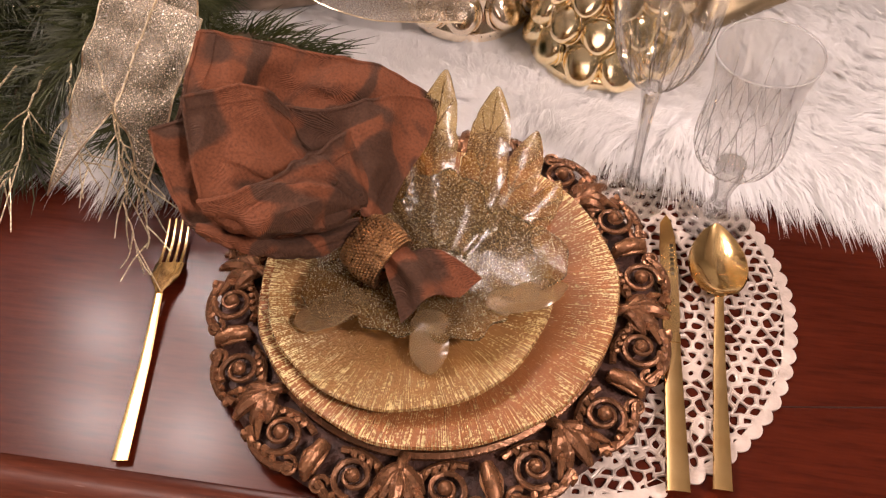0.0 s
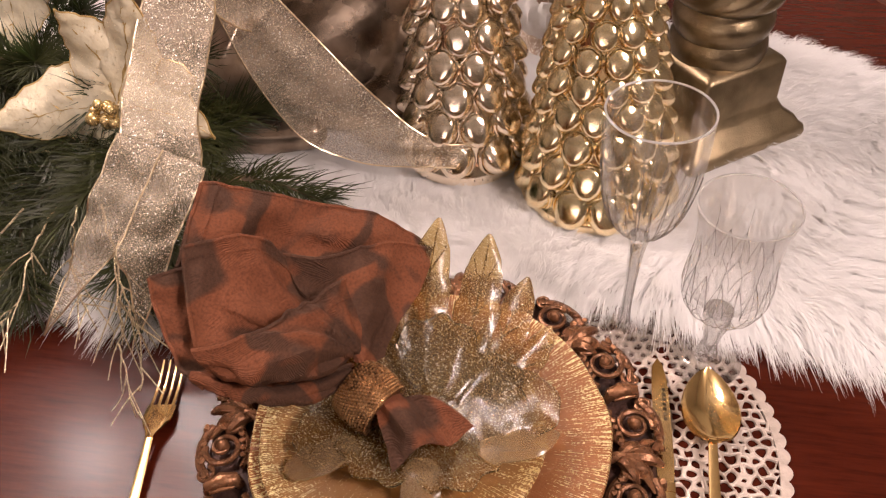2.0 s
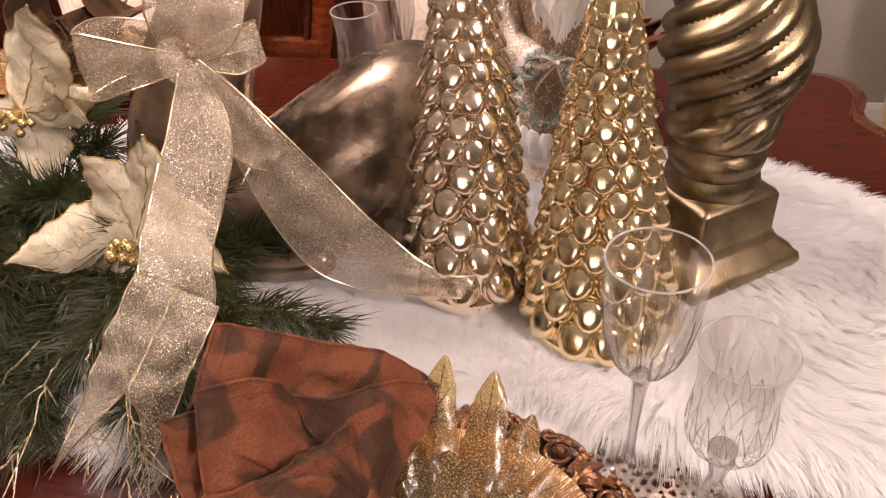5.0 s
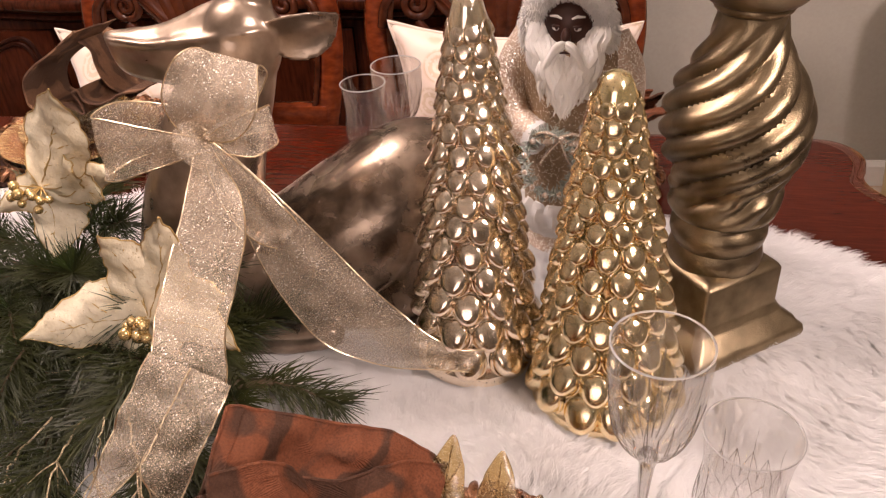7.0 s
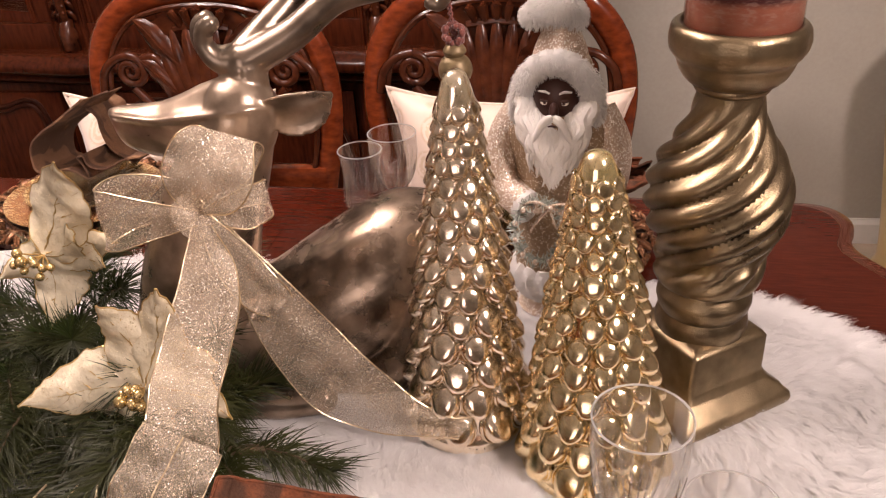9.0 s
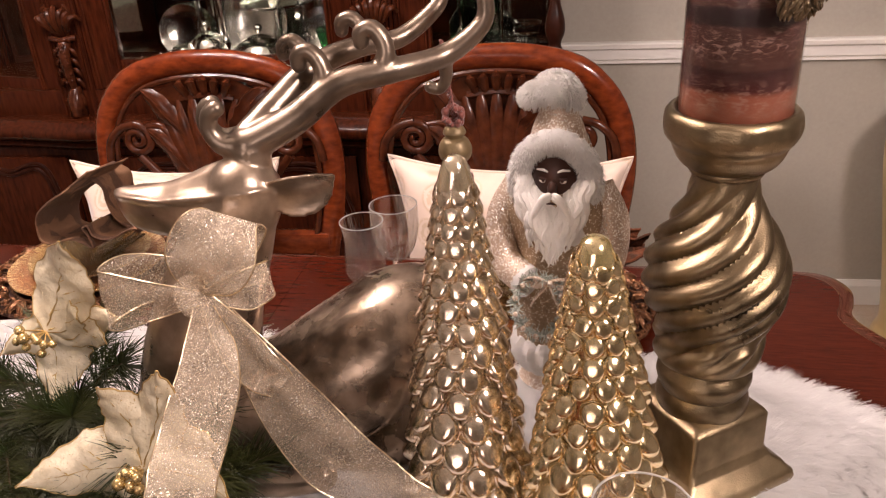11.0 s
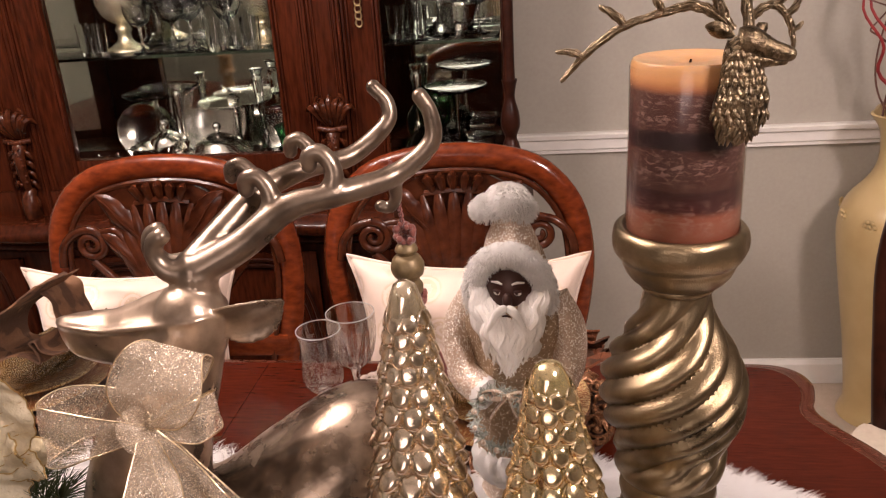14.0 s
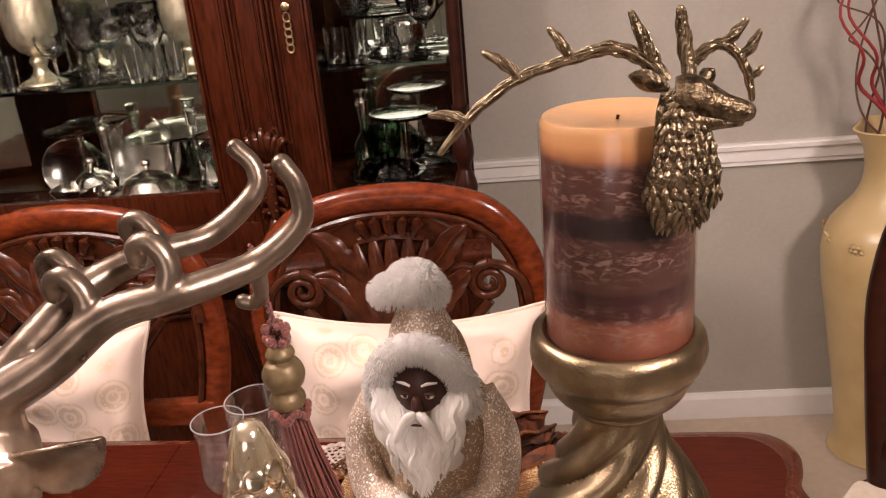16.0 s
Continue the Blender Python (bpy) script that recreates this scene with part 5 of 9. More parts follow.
# ---- napkin ----
def napkin_cloth(name, brown, rust):
    """Jacquard: rust and brown blots with a fine ribbed weave."""
    mt = material(name, brown, rust, 0.72, scale=15, bump=0.0, sheen=0.0, contrast=(0.46, 0.52), coarse=0.0, detail=0.8, rough_spread=0.05)
    N, L, b = nodes_of(mt)
    b.inputs["Specular IOR Level"].default_value = 0.2
    for nd in N:
        if nd.type == "TEX_NOISE" and nd.inputs["Scale"].default_value == 15:
            nd.inputs["Distortion"].default_value = 1.6
    co = N.new("ShaderNodeTexCoord")
    wv = N.new("ShaderNodeTexWave")
    wv.inputs["Scale"].default_value, wv.inputs["Distortion"].default_value = 420.0, 1.0
    wv.bands_direction = "Y"
    L.new(co.outputs["Object"], wv.inputs["Vector"])
    no = N.new("ShaderNodeTexNoise")
    no.inputs["Scale"].default_value = 500.0
    L.new(co.outputs["Object"], no.inputs["Vector"])
    ad = N.new("ShaderNodeMath"); ad.operation = "ADD"
    L.new(wv.outputs["Fac"], ad.inputs[0]); L.new(no.outputs["Fac"], ad.inputs[1])
    bn = N.new("ShaderNodeBump")
    bn.inputs["Strength"].default_value, bn.inputs["Distance"].default_value = 0.7, 0.0008
    L.new(ad.outputs[0], bn.inputs["Height"])
    L.new(bn.outputs[0], b.inputs["Normal"])
    hs = N.new("ShaderNodeHueSaturation")
    mr = N.new("ShaderNodeMapRange"); mr.inputs[3].default_value, mr.inputs[4].default_value = 0.45, 1.55
    L.new(no.outputs["Fac"], mr.inputs[0]); L.new(mr.outputs[0], hs.inputs["Value"])
    old = b.inputs["Base Color"].links[0].from_socket
    L.new(old, hs.inputs["Color"]); L.new(hs.outputs[0], b.inputs["Base Color"])
    return mt


napkin_fabric = napkin_cloth("napkin_jacquard", (0.072, 0.034, 0.020), (0.170, 0.058, 0.027))
bead_bronze = material("bronze_beads", (0.16, 0.075, 0.032), (0.52, 0.30, 0.14), 0.28, metal=0.9, scale=300, bump=0.2, island=0.3)


def patch(rails, nu, nv, seed, crumple=0.0036):
    """Cloth lofted through a few curves, with creases that run down towards the ring."""
    lines = [smooth_line(r, nv) for r in rails]
    cols = [smooth_line([l[j] for l in lines], nu) for j in range(nv)]
    pts = np.array(cols).transpose(1, 0, 2)
    n = np.cross(np.gradient(pts, axis=0), np.gradient(pts, axis=1))
    n /= np.linalg.norm(n, axis=2, keepdims=True) + 1e-9
    n *= np.sign(n[:, :, 2:3] + 1e-9)
    for i in range(nu):
        for j in range(nv):
            p = pts[i, j]
            a = Vector((p[0] * 34 + seed, p[1] * 34, p[2] * 34))
            ridge = 0.35 - abs(noise.noise(a))
            fine_ = 0.25 - abs(noise.noise(a * 2.7))
            # pleats that fan out from the ring
            d = p - np.array((-0.018, 0.345, 0.838))
            rad = math.sqrt(d @ d)
            pleat = 0.30 - abs(noise.noise(Vector((math.atan2(d[1], d[0]) * 3.4 + 0.7 * seed, rad * 9.0, seed))))
            p = p + n[i, j] * pleat * 0.011 * min(1.0, rad / 0.05)
            pts[i, j] = p + n[i, j] * (crumple * 1.7 * ridge + crumple * 0.55 * fine_)
    return pts


def napkin(m):
    t = thing("napkin", "rust and brown jacquard napkin folded into a fan", "napkin", m, "folded napkins")
    folds = [
        # the wide sheet at the back
        [[(-0.1572, 0.4384, 0.9305), (-0.1244, 0.4482, 0.9193), (-0.0776, 0.4599, 0.9015), (-0.0372, 0.4708, 0.8844), (-0.0092, 0.4721, 0.866), (0.0122, 0.4686, 0.8495)],
         [(-0.1553, 0.4054, 0.922), (-0.1237, 0.4158, 0.9162), (-0.1007, 0.439, 0.893), (-0.0567, 0.4408, 0.8899), (-0.0216, 0.4554, 0.8719), (0.0129, 0.465, 0.8505)],
         [(-0.1543, 0.3744, 0.9123), (-0.1277, 0.3894, 0.901), (-0.099, 0.424, 0.8807), (-0.0566, 0.4313, 0.8754), (-0.0198, 0.4392, 0.8569), (0.0093, 0.4497, 0.8408)],
         [(-0.1608, 0.3632, 0.9029), (-0.1239, 0.3626, 0.8819), (-0.0876, 0.3723, 0.8642), (-0.0489, 0.3839, 0.8505), (-0.0235, 0.3816, 0.837), (-0.0081, 0.3901, 0.8294)]],
        # the hemmed corner below it
        [[(-0.168, 0.3537, 0.913), (-0.1571, 0.3615, 0.9122), (-0.1457, 0.3696, 0.9111)],
         [(-0.1586, 0.3344, 0.8956), (-0.143, 0.3348, 0.8855), (-0.1263, 0.3397, 0.8763)],
         [(-0.1354, 0.3052, 0.8752), (-0.1235, 0.3113, 0.8664), (-0.1083, 0.3237, 0.8601)],
         [(-0.1171, 0.2966, 0.8681), (-0.1105, 0.305, 0.8603), (-0.097, 0.3216, 0.8514)]],
        # the turned-back pocket
        [[(-0.1461, 0.3739, 0.9242), (-0.1285, 0.385, 0.9233), (-0.1082, 0.396, 0.9187), (-0.0934, 0.4029, 0.9087), (-0.0851, 0.4029, 0.8929)],
         [(-0.139, 0.3533, 0.9122), (-0.1209, 0.3636, 0.9097), (-0.1017, 0.3724, 0.9061), (-0.0857, 0.3816, 0.8961), (-0.073, 0.3856, 0.8793)],
         [(-0.1311, 0.331, 0.8969), (-0.1129, 0.3402, 0.8951), (-0.0945, 0.3513, 0.8915), (-0.0779, 0.3695, 0.8863), (-0.0631, 0.3857, 0.8744)],
         [(-0.1226, 0.3125, 0.8825), (-0.1028, 0.323, 0.8803), (-0.0841, 0.3397, 0.8759), (-0.0655, 0.3611, 0.8729), (-0.0473, 0.3892, 0.8698)]],
        # the drape that gathers into the ring
        [[(-0.089, 0.4066, 0.8937), (-0.0593, 0.4138, 0.8878), (-0.0345, 0.4347, 0.8792), (-0.0121, 0.4528, 0.871), (0.0136, 0.4645, 0.8546)],
         [(-0.0767, 0.3924, 0.8809), (-0.0544, 0.4003, 0.8697), (-0.0291, 0.4063, 0.8726), (-0.0122, 0.4229, 0.8552), (0.0104, 0.4307, 0.8438)],
         [(-0.0573, 0.3744, 0.8658), (-0.0434, 0.3813, 0.8539), (-0.024, 0.3768, 0.8613), (-0.0139, 0.3932, 0.8449), (-0.0009, 0.3928, 0.8405)],
         [(-0.0292, 0.3543, 0.848), (-0.0234, 0.3541, 0.8426), (-0.0173, 0.3483, 0.8471), (-0.0139, 0.3545, 0.8402), (-0.0074, 0.3664, 0.8336)]],
        # the rolled front fold
        [[(-0.1193, 0.3077, 0.891), (-0.0939, 0.3174, 0.8927), (-0.0689, 0.3419, 0.892), (-0.049, 0.3673, 0.8919), (-0.0352, 0.3897, 0.8893)],
         [(-0.115, 0.304, 0.89), (-0.0862, 0.3056, 0.8923), (-0.06, 0.3237, 0.8914), (-0.0383, 0.3458, 0.8871), (-0.0253, 0.3705, 0.8739)],
         [(-0.1127, 0.3041, 0.8843), (-0.0824, 0.2997, 0.8839), (-0.0546, 0.311, 0.8803), (-0.0321, 0.329, 0.8743), (-0.0194, 0.3531, 0.8635)],
         [(-0.1131, 0.3103, 0.8724), (-0.0848, 0.3031, 0.8699), (-0.0581, 0.3123, 0.8639), (-0.0378, 0.3269, 0.8603), (-0.0219, 0.3465, 0.8582)],
         [(-0.1133, 0.3176, 0.8654), (-0.0902, 0.319, 0.8589), (-0.0653, 0.3303, 0.852), (-0.0431, 0.3411, 0.8487), (-0.026, 0.3504, 0.8498)]],
        # the trough and lip along the front
        [[(-0.1172, 0.325, 0.8603), (-0.0929, 0.3321, 0.8456), (-0.0675, 0.3431, 0.836), (-0.0436, 0.351, 0.8333), (-0.0266, 0.3544, 0.8351)],
         [(-0.1197, 0.3139, 0.8606), (-0.0937, 0.3196, 0.8445), (-0.0683, 0.329, 0.8346), (-0.045, 0.3387, 0.8327), (-0.0263, 0.3495, 0.8358)],
         [(-0.125, 0.3016, 0.8781), (-0.0954, 0.3031, 0.8683), (-0.0699, 0.3067, 0.8589), (-0.0461, 0.3208, 0.8511), (-0.0244, 0.3418, 0.8441)],
         [(-0.1242, 0.2986, 0.8745), (-0.0987, 0.2966, 0.8634), (-0.0698, 0.3022, 0.8529), (-0.0458, 0.3155, 0.8447), (-0.0232, 0.341, 0.8386)],
         [(-0.1214, 0.3019, 0.8625), (-0.0995, 0.3029, 0.8518), (-0.0737, 0.308, 0.8426), (-0.0491, 0.3212, 0.8341), (-0.0238, 0.3416, 0.8345)]],
        # the tail in front of the ring, in three pleats
        [[(-0.004, 0.322, 0.834), (0.002, 0.330, 0.838), (0.008, 0.336, 0.830), (0.012, 0.342, 0.822)],
         [(0.004, 0.306, 0.826), (0.016, 0.318, 0.838), (0.024, 0.330, 0.822), (0.034, 0.338, 0.830)],
         [(0.012, 0.292, 0.816), (0.026, 0.306, 0.834), (0.040, 0.318, 0.814), (0.056, 0.330, 0.824)],
         [(0.016, 0.284, 0.810), (0.034, 0.296, 0.828), (0.050, 0.310, 0.808), (0.068, 0.326, 0.816)]],
        [[(-0.002, 0.326, 0.828), (0.004, 0.332, 0.832), (0.010, 0.338, 0.824)],
         [(0.010, 0.312, 0.814), (0.020, 0.322, 0.824), (0.028, 0.334, 0.814)],
         [(0.022, 0.298, 0.806), (0.036, 0.312, 0.818), (0.048, 0.332, 0.808)]],
    ]
    for k, rails in enumerate(folds):
        pts = patch(rails, 34, 64, 3.7 * k)
        lift = {2: 0.007, 4: 0.012, 5: 0.003}.get(k, 0.0)
        fall = np.linspace(1, 0, 34)[:, None, None] ** 1.5
        pts = pts + fall * lift * np.array((0.15, -0.55, 0.82))
        fold = part("tail_fold" if k > 5 else "fold", Geo().shell(pts, 0.0016), napkin_fabric, t)
        # doubled hem and its row of stitches
        edges = [pts[0]] + ([pts[:, 0]] if k in (0, 1, 2) else [])
        for e in edges:
            part("hem", Geo().tube(e, 0.0019, 7), napkin_fabric, fold)
        if k in (0, 1, 2, 4):
            row = pts[4] if k != 0 else pts[:, 5]
            up = np.array([0.0004, -0.0003, 0.0010])
            part("stitching", Geo().tube(row + up, 0.0006 + 0.0004 * (np.arange(len(row)) % 2), 4), napkin_fabric, fold)
    return t


napkin_ob = napkin(None)


def napkin_ring(m):
    t = thing("napkin_ring", "bronze beaded napkin ring round the napkin", "ring", m, "napkin rings")
    def barrel(z):
        return 0.0195 + 0.0045 * math.cos(z / 0.017 * 1.2)
    prof = [(barrel(z), z) for z in np.linspace(-0.0165, 0.0165, 12)]
    part("band", Geo().lathe(prof + [(0.016, 0.016), (0.0155, 0.0), (0.016, -0.016)], 40, caps=False), bead_bronze, t)
    g = Geo()
    for i, z in enumerate(np.linspace(-0.0158, 0.0158, 14)):
        n = 54
        for k in range(n):
            a = 2 * math.pi * (k + 0.5 * (i % 2)) / n
            g.ball(((barrel(z) + 0.0004) * math.cos(a), (barrel(z) + 0.0004) * math.sin(a), z), 0.00135, 3, 5)
    b = part("beading", g, bead_bronze, t, "rows of tiny bronze beads")
    tagged(b, kind="stuff")
    return t


ring_ob = napkin_ring(look((-0.0115, 0.334, 0.826), (-0.10, 0.386, 0.850)))

# ---- reindeer figure ----
def figure(name, geo, mats, label, category, voxel, turns, m=None):
    ob = solid(name, geo, mats, label, category, m)
    r = ob.modifiers.new("remesh", "REMESH")
    r.mode, r.voxel_size, r.use_smooth_shade = "VOXEL", voxel, True
    s = ob.modifiers.new("smooth", "SMOOTH")
    s.factor, s.iterations = 0.5, turns
    return ob


def reindeer():
    g = Geo()
    def limb(pts, rad, n=26, sides=18, flat=1.0, up=None):
        r = smooth_line([(q, 0, 0) for q in rad], n)[:, 0]
        g.tube(smooth_line(pts, n), np.maximum(r, 0.002), sides, flat=flat, up=up)
        g.ball(pts[-1], float(r[-1]), 24, 40)
        g.ball(pts[0], float(r[0]), 24, 40)
    limb([(-0.315, 0.748, 0.845), (-0.230, 0.775, 0.840), (-0.135, 0.805, 0.878), (-0.070, 0.832, 0.915), (-0.026, 0.848, 0.908)], [0.080, 0.080, 0.092, 0.086, 0.056], 60, 56)
    limb([(-0.318, 0.745, 0.840), (-0.305, 0.736, 0.920), (-0.280, 0.732, 1.000), (-0.246, 0.738, 1.080), (-0.222, 0.745, 1.135)], [0.082, 0.070, 0.059, 0.048, 0.038], 60, 56)
    # wedge-shaped head: a flat brow with a crisp ridge down each side
    stations = [(-0.372, 0.003, 1.133, 1.129, 1.124), (-0.362, 0.012, 1.136, 1.130, 1.096), (-0.345, 0.019, 1.137, 1.131, 1.086), (-0.312, 0.025, 1.142, 1.130, 1.080), (-0.285, 0.029, 1.151, 1.134, 1.078), (-0.255, 0.032, 1.164, 1.138, 1.076), (-0.230, 0.034, 1.170, 1.142, 1.076), (-0.205, 0.032, 1.160, 1.145, 1.080), (-0.190, 0.020, 1.150, 1.143, 1.100), (-0.182, 0.006, 1.140, 1.136, 1.124)]
    st = smooth_line([(x, w, zt) for x, w, zt, zr, zj in stations], 44)
    st2 = smooth_line([(x, zr, zj) for x, w, zt, zr, zj in stations], 44)
    rings = []
    for (x, w, zt), (_, zr, zj) in zip(st, st2):
        y0, h_ = 0.744, zr - zj
        half = [(0.0, zt), (0.34 * w, zt - 0.22 * (zt - zr)), (0.70 * w, zt - 0.72 * (zt - zr)), (1.08 * w, zr + 0.0020), (1.10 * w, zr - 0.001), (0.90 * w, zr - 0.14 * h_), (0.84 * w, zr - 0.45 * h_), (0.62 * w, zr - 0.82 * h_), (0.25 * w, zj)]
        ring = [(x, y0 - a_, b_) for a_, b_ in half] + [(x, y0 + a_, b_) for a_, b_ in half[::-1] if a_ > 0]
        rings.append(ring)
    k0 = g.n
    g.grid(np.array(rings), close_v=True)
    m_ = len(rings[0])
    g.f += [tuple(range(k0, k0 + m_))[::-1], tuple(range(k0 + 43 * m_, k0 + 44 * m_))]
    g.m += [0, 0]
    limb([(-0.215, 0.750, 1.160), (-0.213, 0.752, 1.182)], [0.019, 0.018], 8, 14)
    # folded legs
    limb([(-0.33, 0.715, 0.83), (-0.30, 0.690, 0.800), (-0.22, 0.690, 0.790), (-0.165, 0.70, 0.790)], [0.045, 0.032, 0.022, 0.018])
    limb([(-0.05, 0.80, 0.88), (-0.08, 0.76, 0.82), (-0.15, 0.745, 0.795), (-0.22, 0.745, 0.79)], [0.07, 0.045, 0.026, 0.018], 40, 40)
    limb([(-0.05, 0.84, 0.88), (-0.035, 0.85, 0.82), (-0.02, 0.85, 0.79)], [0.066, 0.05, 0.04])
    # ear: a cupped leaf
    ear = [(-0.202, 0.742, 1.136), (-0.180, 0.738, 1.135), (-0.156, 0.738, 1.138), (-0.135, 0.742, 1.146), (-0.122, 0.746, 1.153)]
    g.join(leaf_sheet(ear, (0.05, -0.25, 1), [0.007, 0.014, 0.020, 0.024, 0.0255, 0.025, 0.022, 0.016, 0.008, 0.002], 0.42, 0.0066, 15))
    # ribbed collar where the antlers spring
    for k in range(22):
        a_ = 2 * math.pi * k / 22
        g.tube([(-0.214 + 0.0215 * math.cos(a_), 0.752 + 0.019 * math.sin(a_), 1.152), (-0.213 + 0.0205 * math.cos(a_), 0.752 + 0.018 * math.sin(a_), 1.180)], 0.0024, 6)
    # antlers: sweeping beams with curled tines
    limb([(-0.213, 0.752, 1.180), (-0.165, 0.768, 1.204), (-0.122, 0.790, 1.234), (-0.068, 0.810, 1.243), (-0.020, 0.850, 1.249), (0.018, 0.864, 1.278), (0.020, 0.866, 1.308), (0.010, 0.866, 1.328)], [0.018, 0.0165, 0.015, 0.013, 0.012, 0.0100, 0.0085, 0.0085], 50, 14)
    limb([(-0.218, 0.760, 1.184), (-0.190, 0.795, 1.214), (-0.160, 0.830, 1.242), (-0.120, 0.870, 1.254), (-0.080, 0.905, 1.256), (-0.042, 0.930, 1.285), (-0.040, 0.938, 1.308), (-0.055, 0.940, 1.326)], [0.017, 0.016, 0.014, 0.012, 0.011, 0.0095, 0.0085, 0.0085], 50, 14)
    for base, side, up_, rr in (((-0.140, 0.786, 1.228), -1, 0.030, 0.010), ((-0.078, 0.806, 1.246), -1, 0.030, 0.010), ((-0.170, 0.825, 1.236), -1, 0.024, 0.009), ((-0.118, 0.872, 1.256), -1, 0.018, 0.009)):
        b = np.array(base)
        limb([b, b + (0.004, 0.003, up_ * 0.55), b + (0.000, 0.005, up_), b + (-0.010, 0.006, up_ + 0.010), b + (-0.021, 0.006, up_ + 0.006), b + (-0.022, 0.006, up_ - 0.004)], [rr * 1.2, rr, rr * 0.95, rr * 0.9, rr * 0.9, rr * 0.85], 22, 12)
    limb([(-0.022, 0.852, 1.245), (-0.022, 0.856, 1.222), (-0.030, 0.858, 1.210), (-0.040, 0.858, 1.212)], [0.009, 0.007, 0.0065, 0.007], 14, 10)
    for dy, dx in ((0.0, 0.0), (0.018, -0.012)):
        limb([(-0.214 + dx, 0.750 + dy, 1.182), (-0.236 + dx, 0.746 + dy, 1.184), (-0.248 + dx, 0.745 + dy, 1.200), (-0.246 + dx, 0.745 + dy, 1.216), (-0.238 + dx, 0.745 + dy, 1.222)], [0.015, 0.012, 0.010, 0.0095, 0.009], 20, 12)
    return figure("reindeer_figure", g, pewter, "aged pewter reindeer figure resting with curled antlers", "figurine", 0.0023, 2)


reindeer()

# ---- ribbon bow ----
ribbon_gauze = flecked(sheer(material("gold_gauze", (0.54, 0.43, 0.31), (0.74, 0.62, 0.47), 0.5, metal=0.0, scale=60, bump=0.2, bump_scale=900), 0.80), (1.0, 0.88, 0.70), 760, 0.29, size=0.31, metal=0.35, rough=0.45)
ribbon_gauze = flecked(ribbon_gauze, (1.0, 0.97, 0.92), 430, 0.16, size=0.30, metal=0.2, rough=0.4)
wire_gold = material("gold_wire", (0.62, 0.50, 0.33), (0.85, 0.72, 0.52), 0.3, metal=1.0, scale=300, bump=0.3)


def ribbon(name, left, right, parent, n=46, nv=16, wave=0.006, seed=0):
    a, b = smooth_line(left, n), smooth_line(right, n)
    pts = np.zeros((n, nv, 3))
    for i in range(n):
        for j, u in enumerate(np.linspace(0, 1, nv)):
            p = a[i] * (1 - u) + b[i] * u
            q = noise.noise(Vector((i * 0.16 + seed, u * 2.5, seed * 3.1)))
            pts[i, j] = p + np.array([0.1, -0.8, 0.5]) * wave * q * 1.6
    r = part(name, Geo().shell(pts, 0.0005), ribbon_gauze, parent, "sheer glittering gold gauze")
    for side in (pts[:, 0], pts[:, -1]):
        part("wired_edge", Geo().tube(side, 0.0009, 5), wire_gold, r)
    return r


bow = thing("ribbon_bow", "sheer glittery gold ribbon bow on the reindeer's neck", "ribbon", SHIFT)
K = np.array([-0.275, 0.655, 1.050])
ribbon("tail", [(-0.284, 0.650, 1.046), (-0.281, 0.612, 1.016), (-0.278, 0.575, 0.990), (-0.2807, 0.5385, 0.9588), (-0.276, 0.508, 0.940), (-0.2690, 0.4830, 0.926), (-0.2730, 0.4800, 0.912)], [(-0.262, 0.650, 1.046), (-0.222, 0.612, 1.022), (-0.206, 0.580, 0.998), (-0.2081, 0.5431, 0.9598), (-0.208, 0.512, 0.932), (-0.2000, 0.4870, 0.908), (-0.2010, 0.4840, 0.894)], bow, seed=1, wave=0.004)
MID = [(-0.230, 0.4775, 0.917), (-0.240, 0.4520, 0.896), (-0.252, 0.4320, 0.870), (-0.2618, 0.4166, 0.8523)]
ribbon("swallow_tail", [(-0.2666, 0.4778, 0.9301), (-0.2794, 0.4514, 0.9045), (-0.290, 0.437, 0.882), (-0.3013, 0.4244, 0.8564), (-0.3211, 0.3975, 0.8103), (-0.3454, 0.3754, 0.764)], MID + [(-0.297, 0.399, 0.815), (-0.3440, 0.3758, 0.766)], bow, seed=2, wave=0.004)
ribbon("swallow_tail", MID + [(-0.255, 0.404, 0.822), (-0.2475, 0.3869, 0.782)], [(-0.1927, 0.4773, 0.9025), (-0.1983, 0.4513, 0.8861), (-0.205, 0.438, 0.870), (-0.212, 0.4248, 0.8533), (-0.2301, 0.4032, 0.8134), (-0.2466, 0.3867, 0.7806)], bow, seed=3, wave=0.004)
ribbon("tail", [(-0.268, 0.648, 1.042), (-0.248, 0.640, 0.975), (-0.215, 0.640, 0.880), (-0.180, 0.645, 0.812), (-0.125, 0.650, 0.785), (-0.070, 0.648, 0.788), (-0.010, 0.640, 0.800)], [(-0.255, 0.650, 1.055), (-0.196, 0.648, 0.995), (-0.130, 0.650, 0.912), (-0.082, 0.655, 0.855), (-0.045, 0.652, 0.828), (-0.015, 0.645, 0.826), (0.010, 0.636, 0.838)], bow, seed=4)
ribbon("tail", [(-0.272, 0.645, 1.040), (-0.250, 0.630, 0.985), (-0.222, 0.628, 0.955), (-0.205, 0.634, 0.945)], [(-0.258, 0.648, 1.056), (-0.215, 0.636, 1.026), (-0.186, 0.632, 0.995), (-0.178, 0.636, 0.975)], bow, n=24, seed=5)
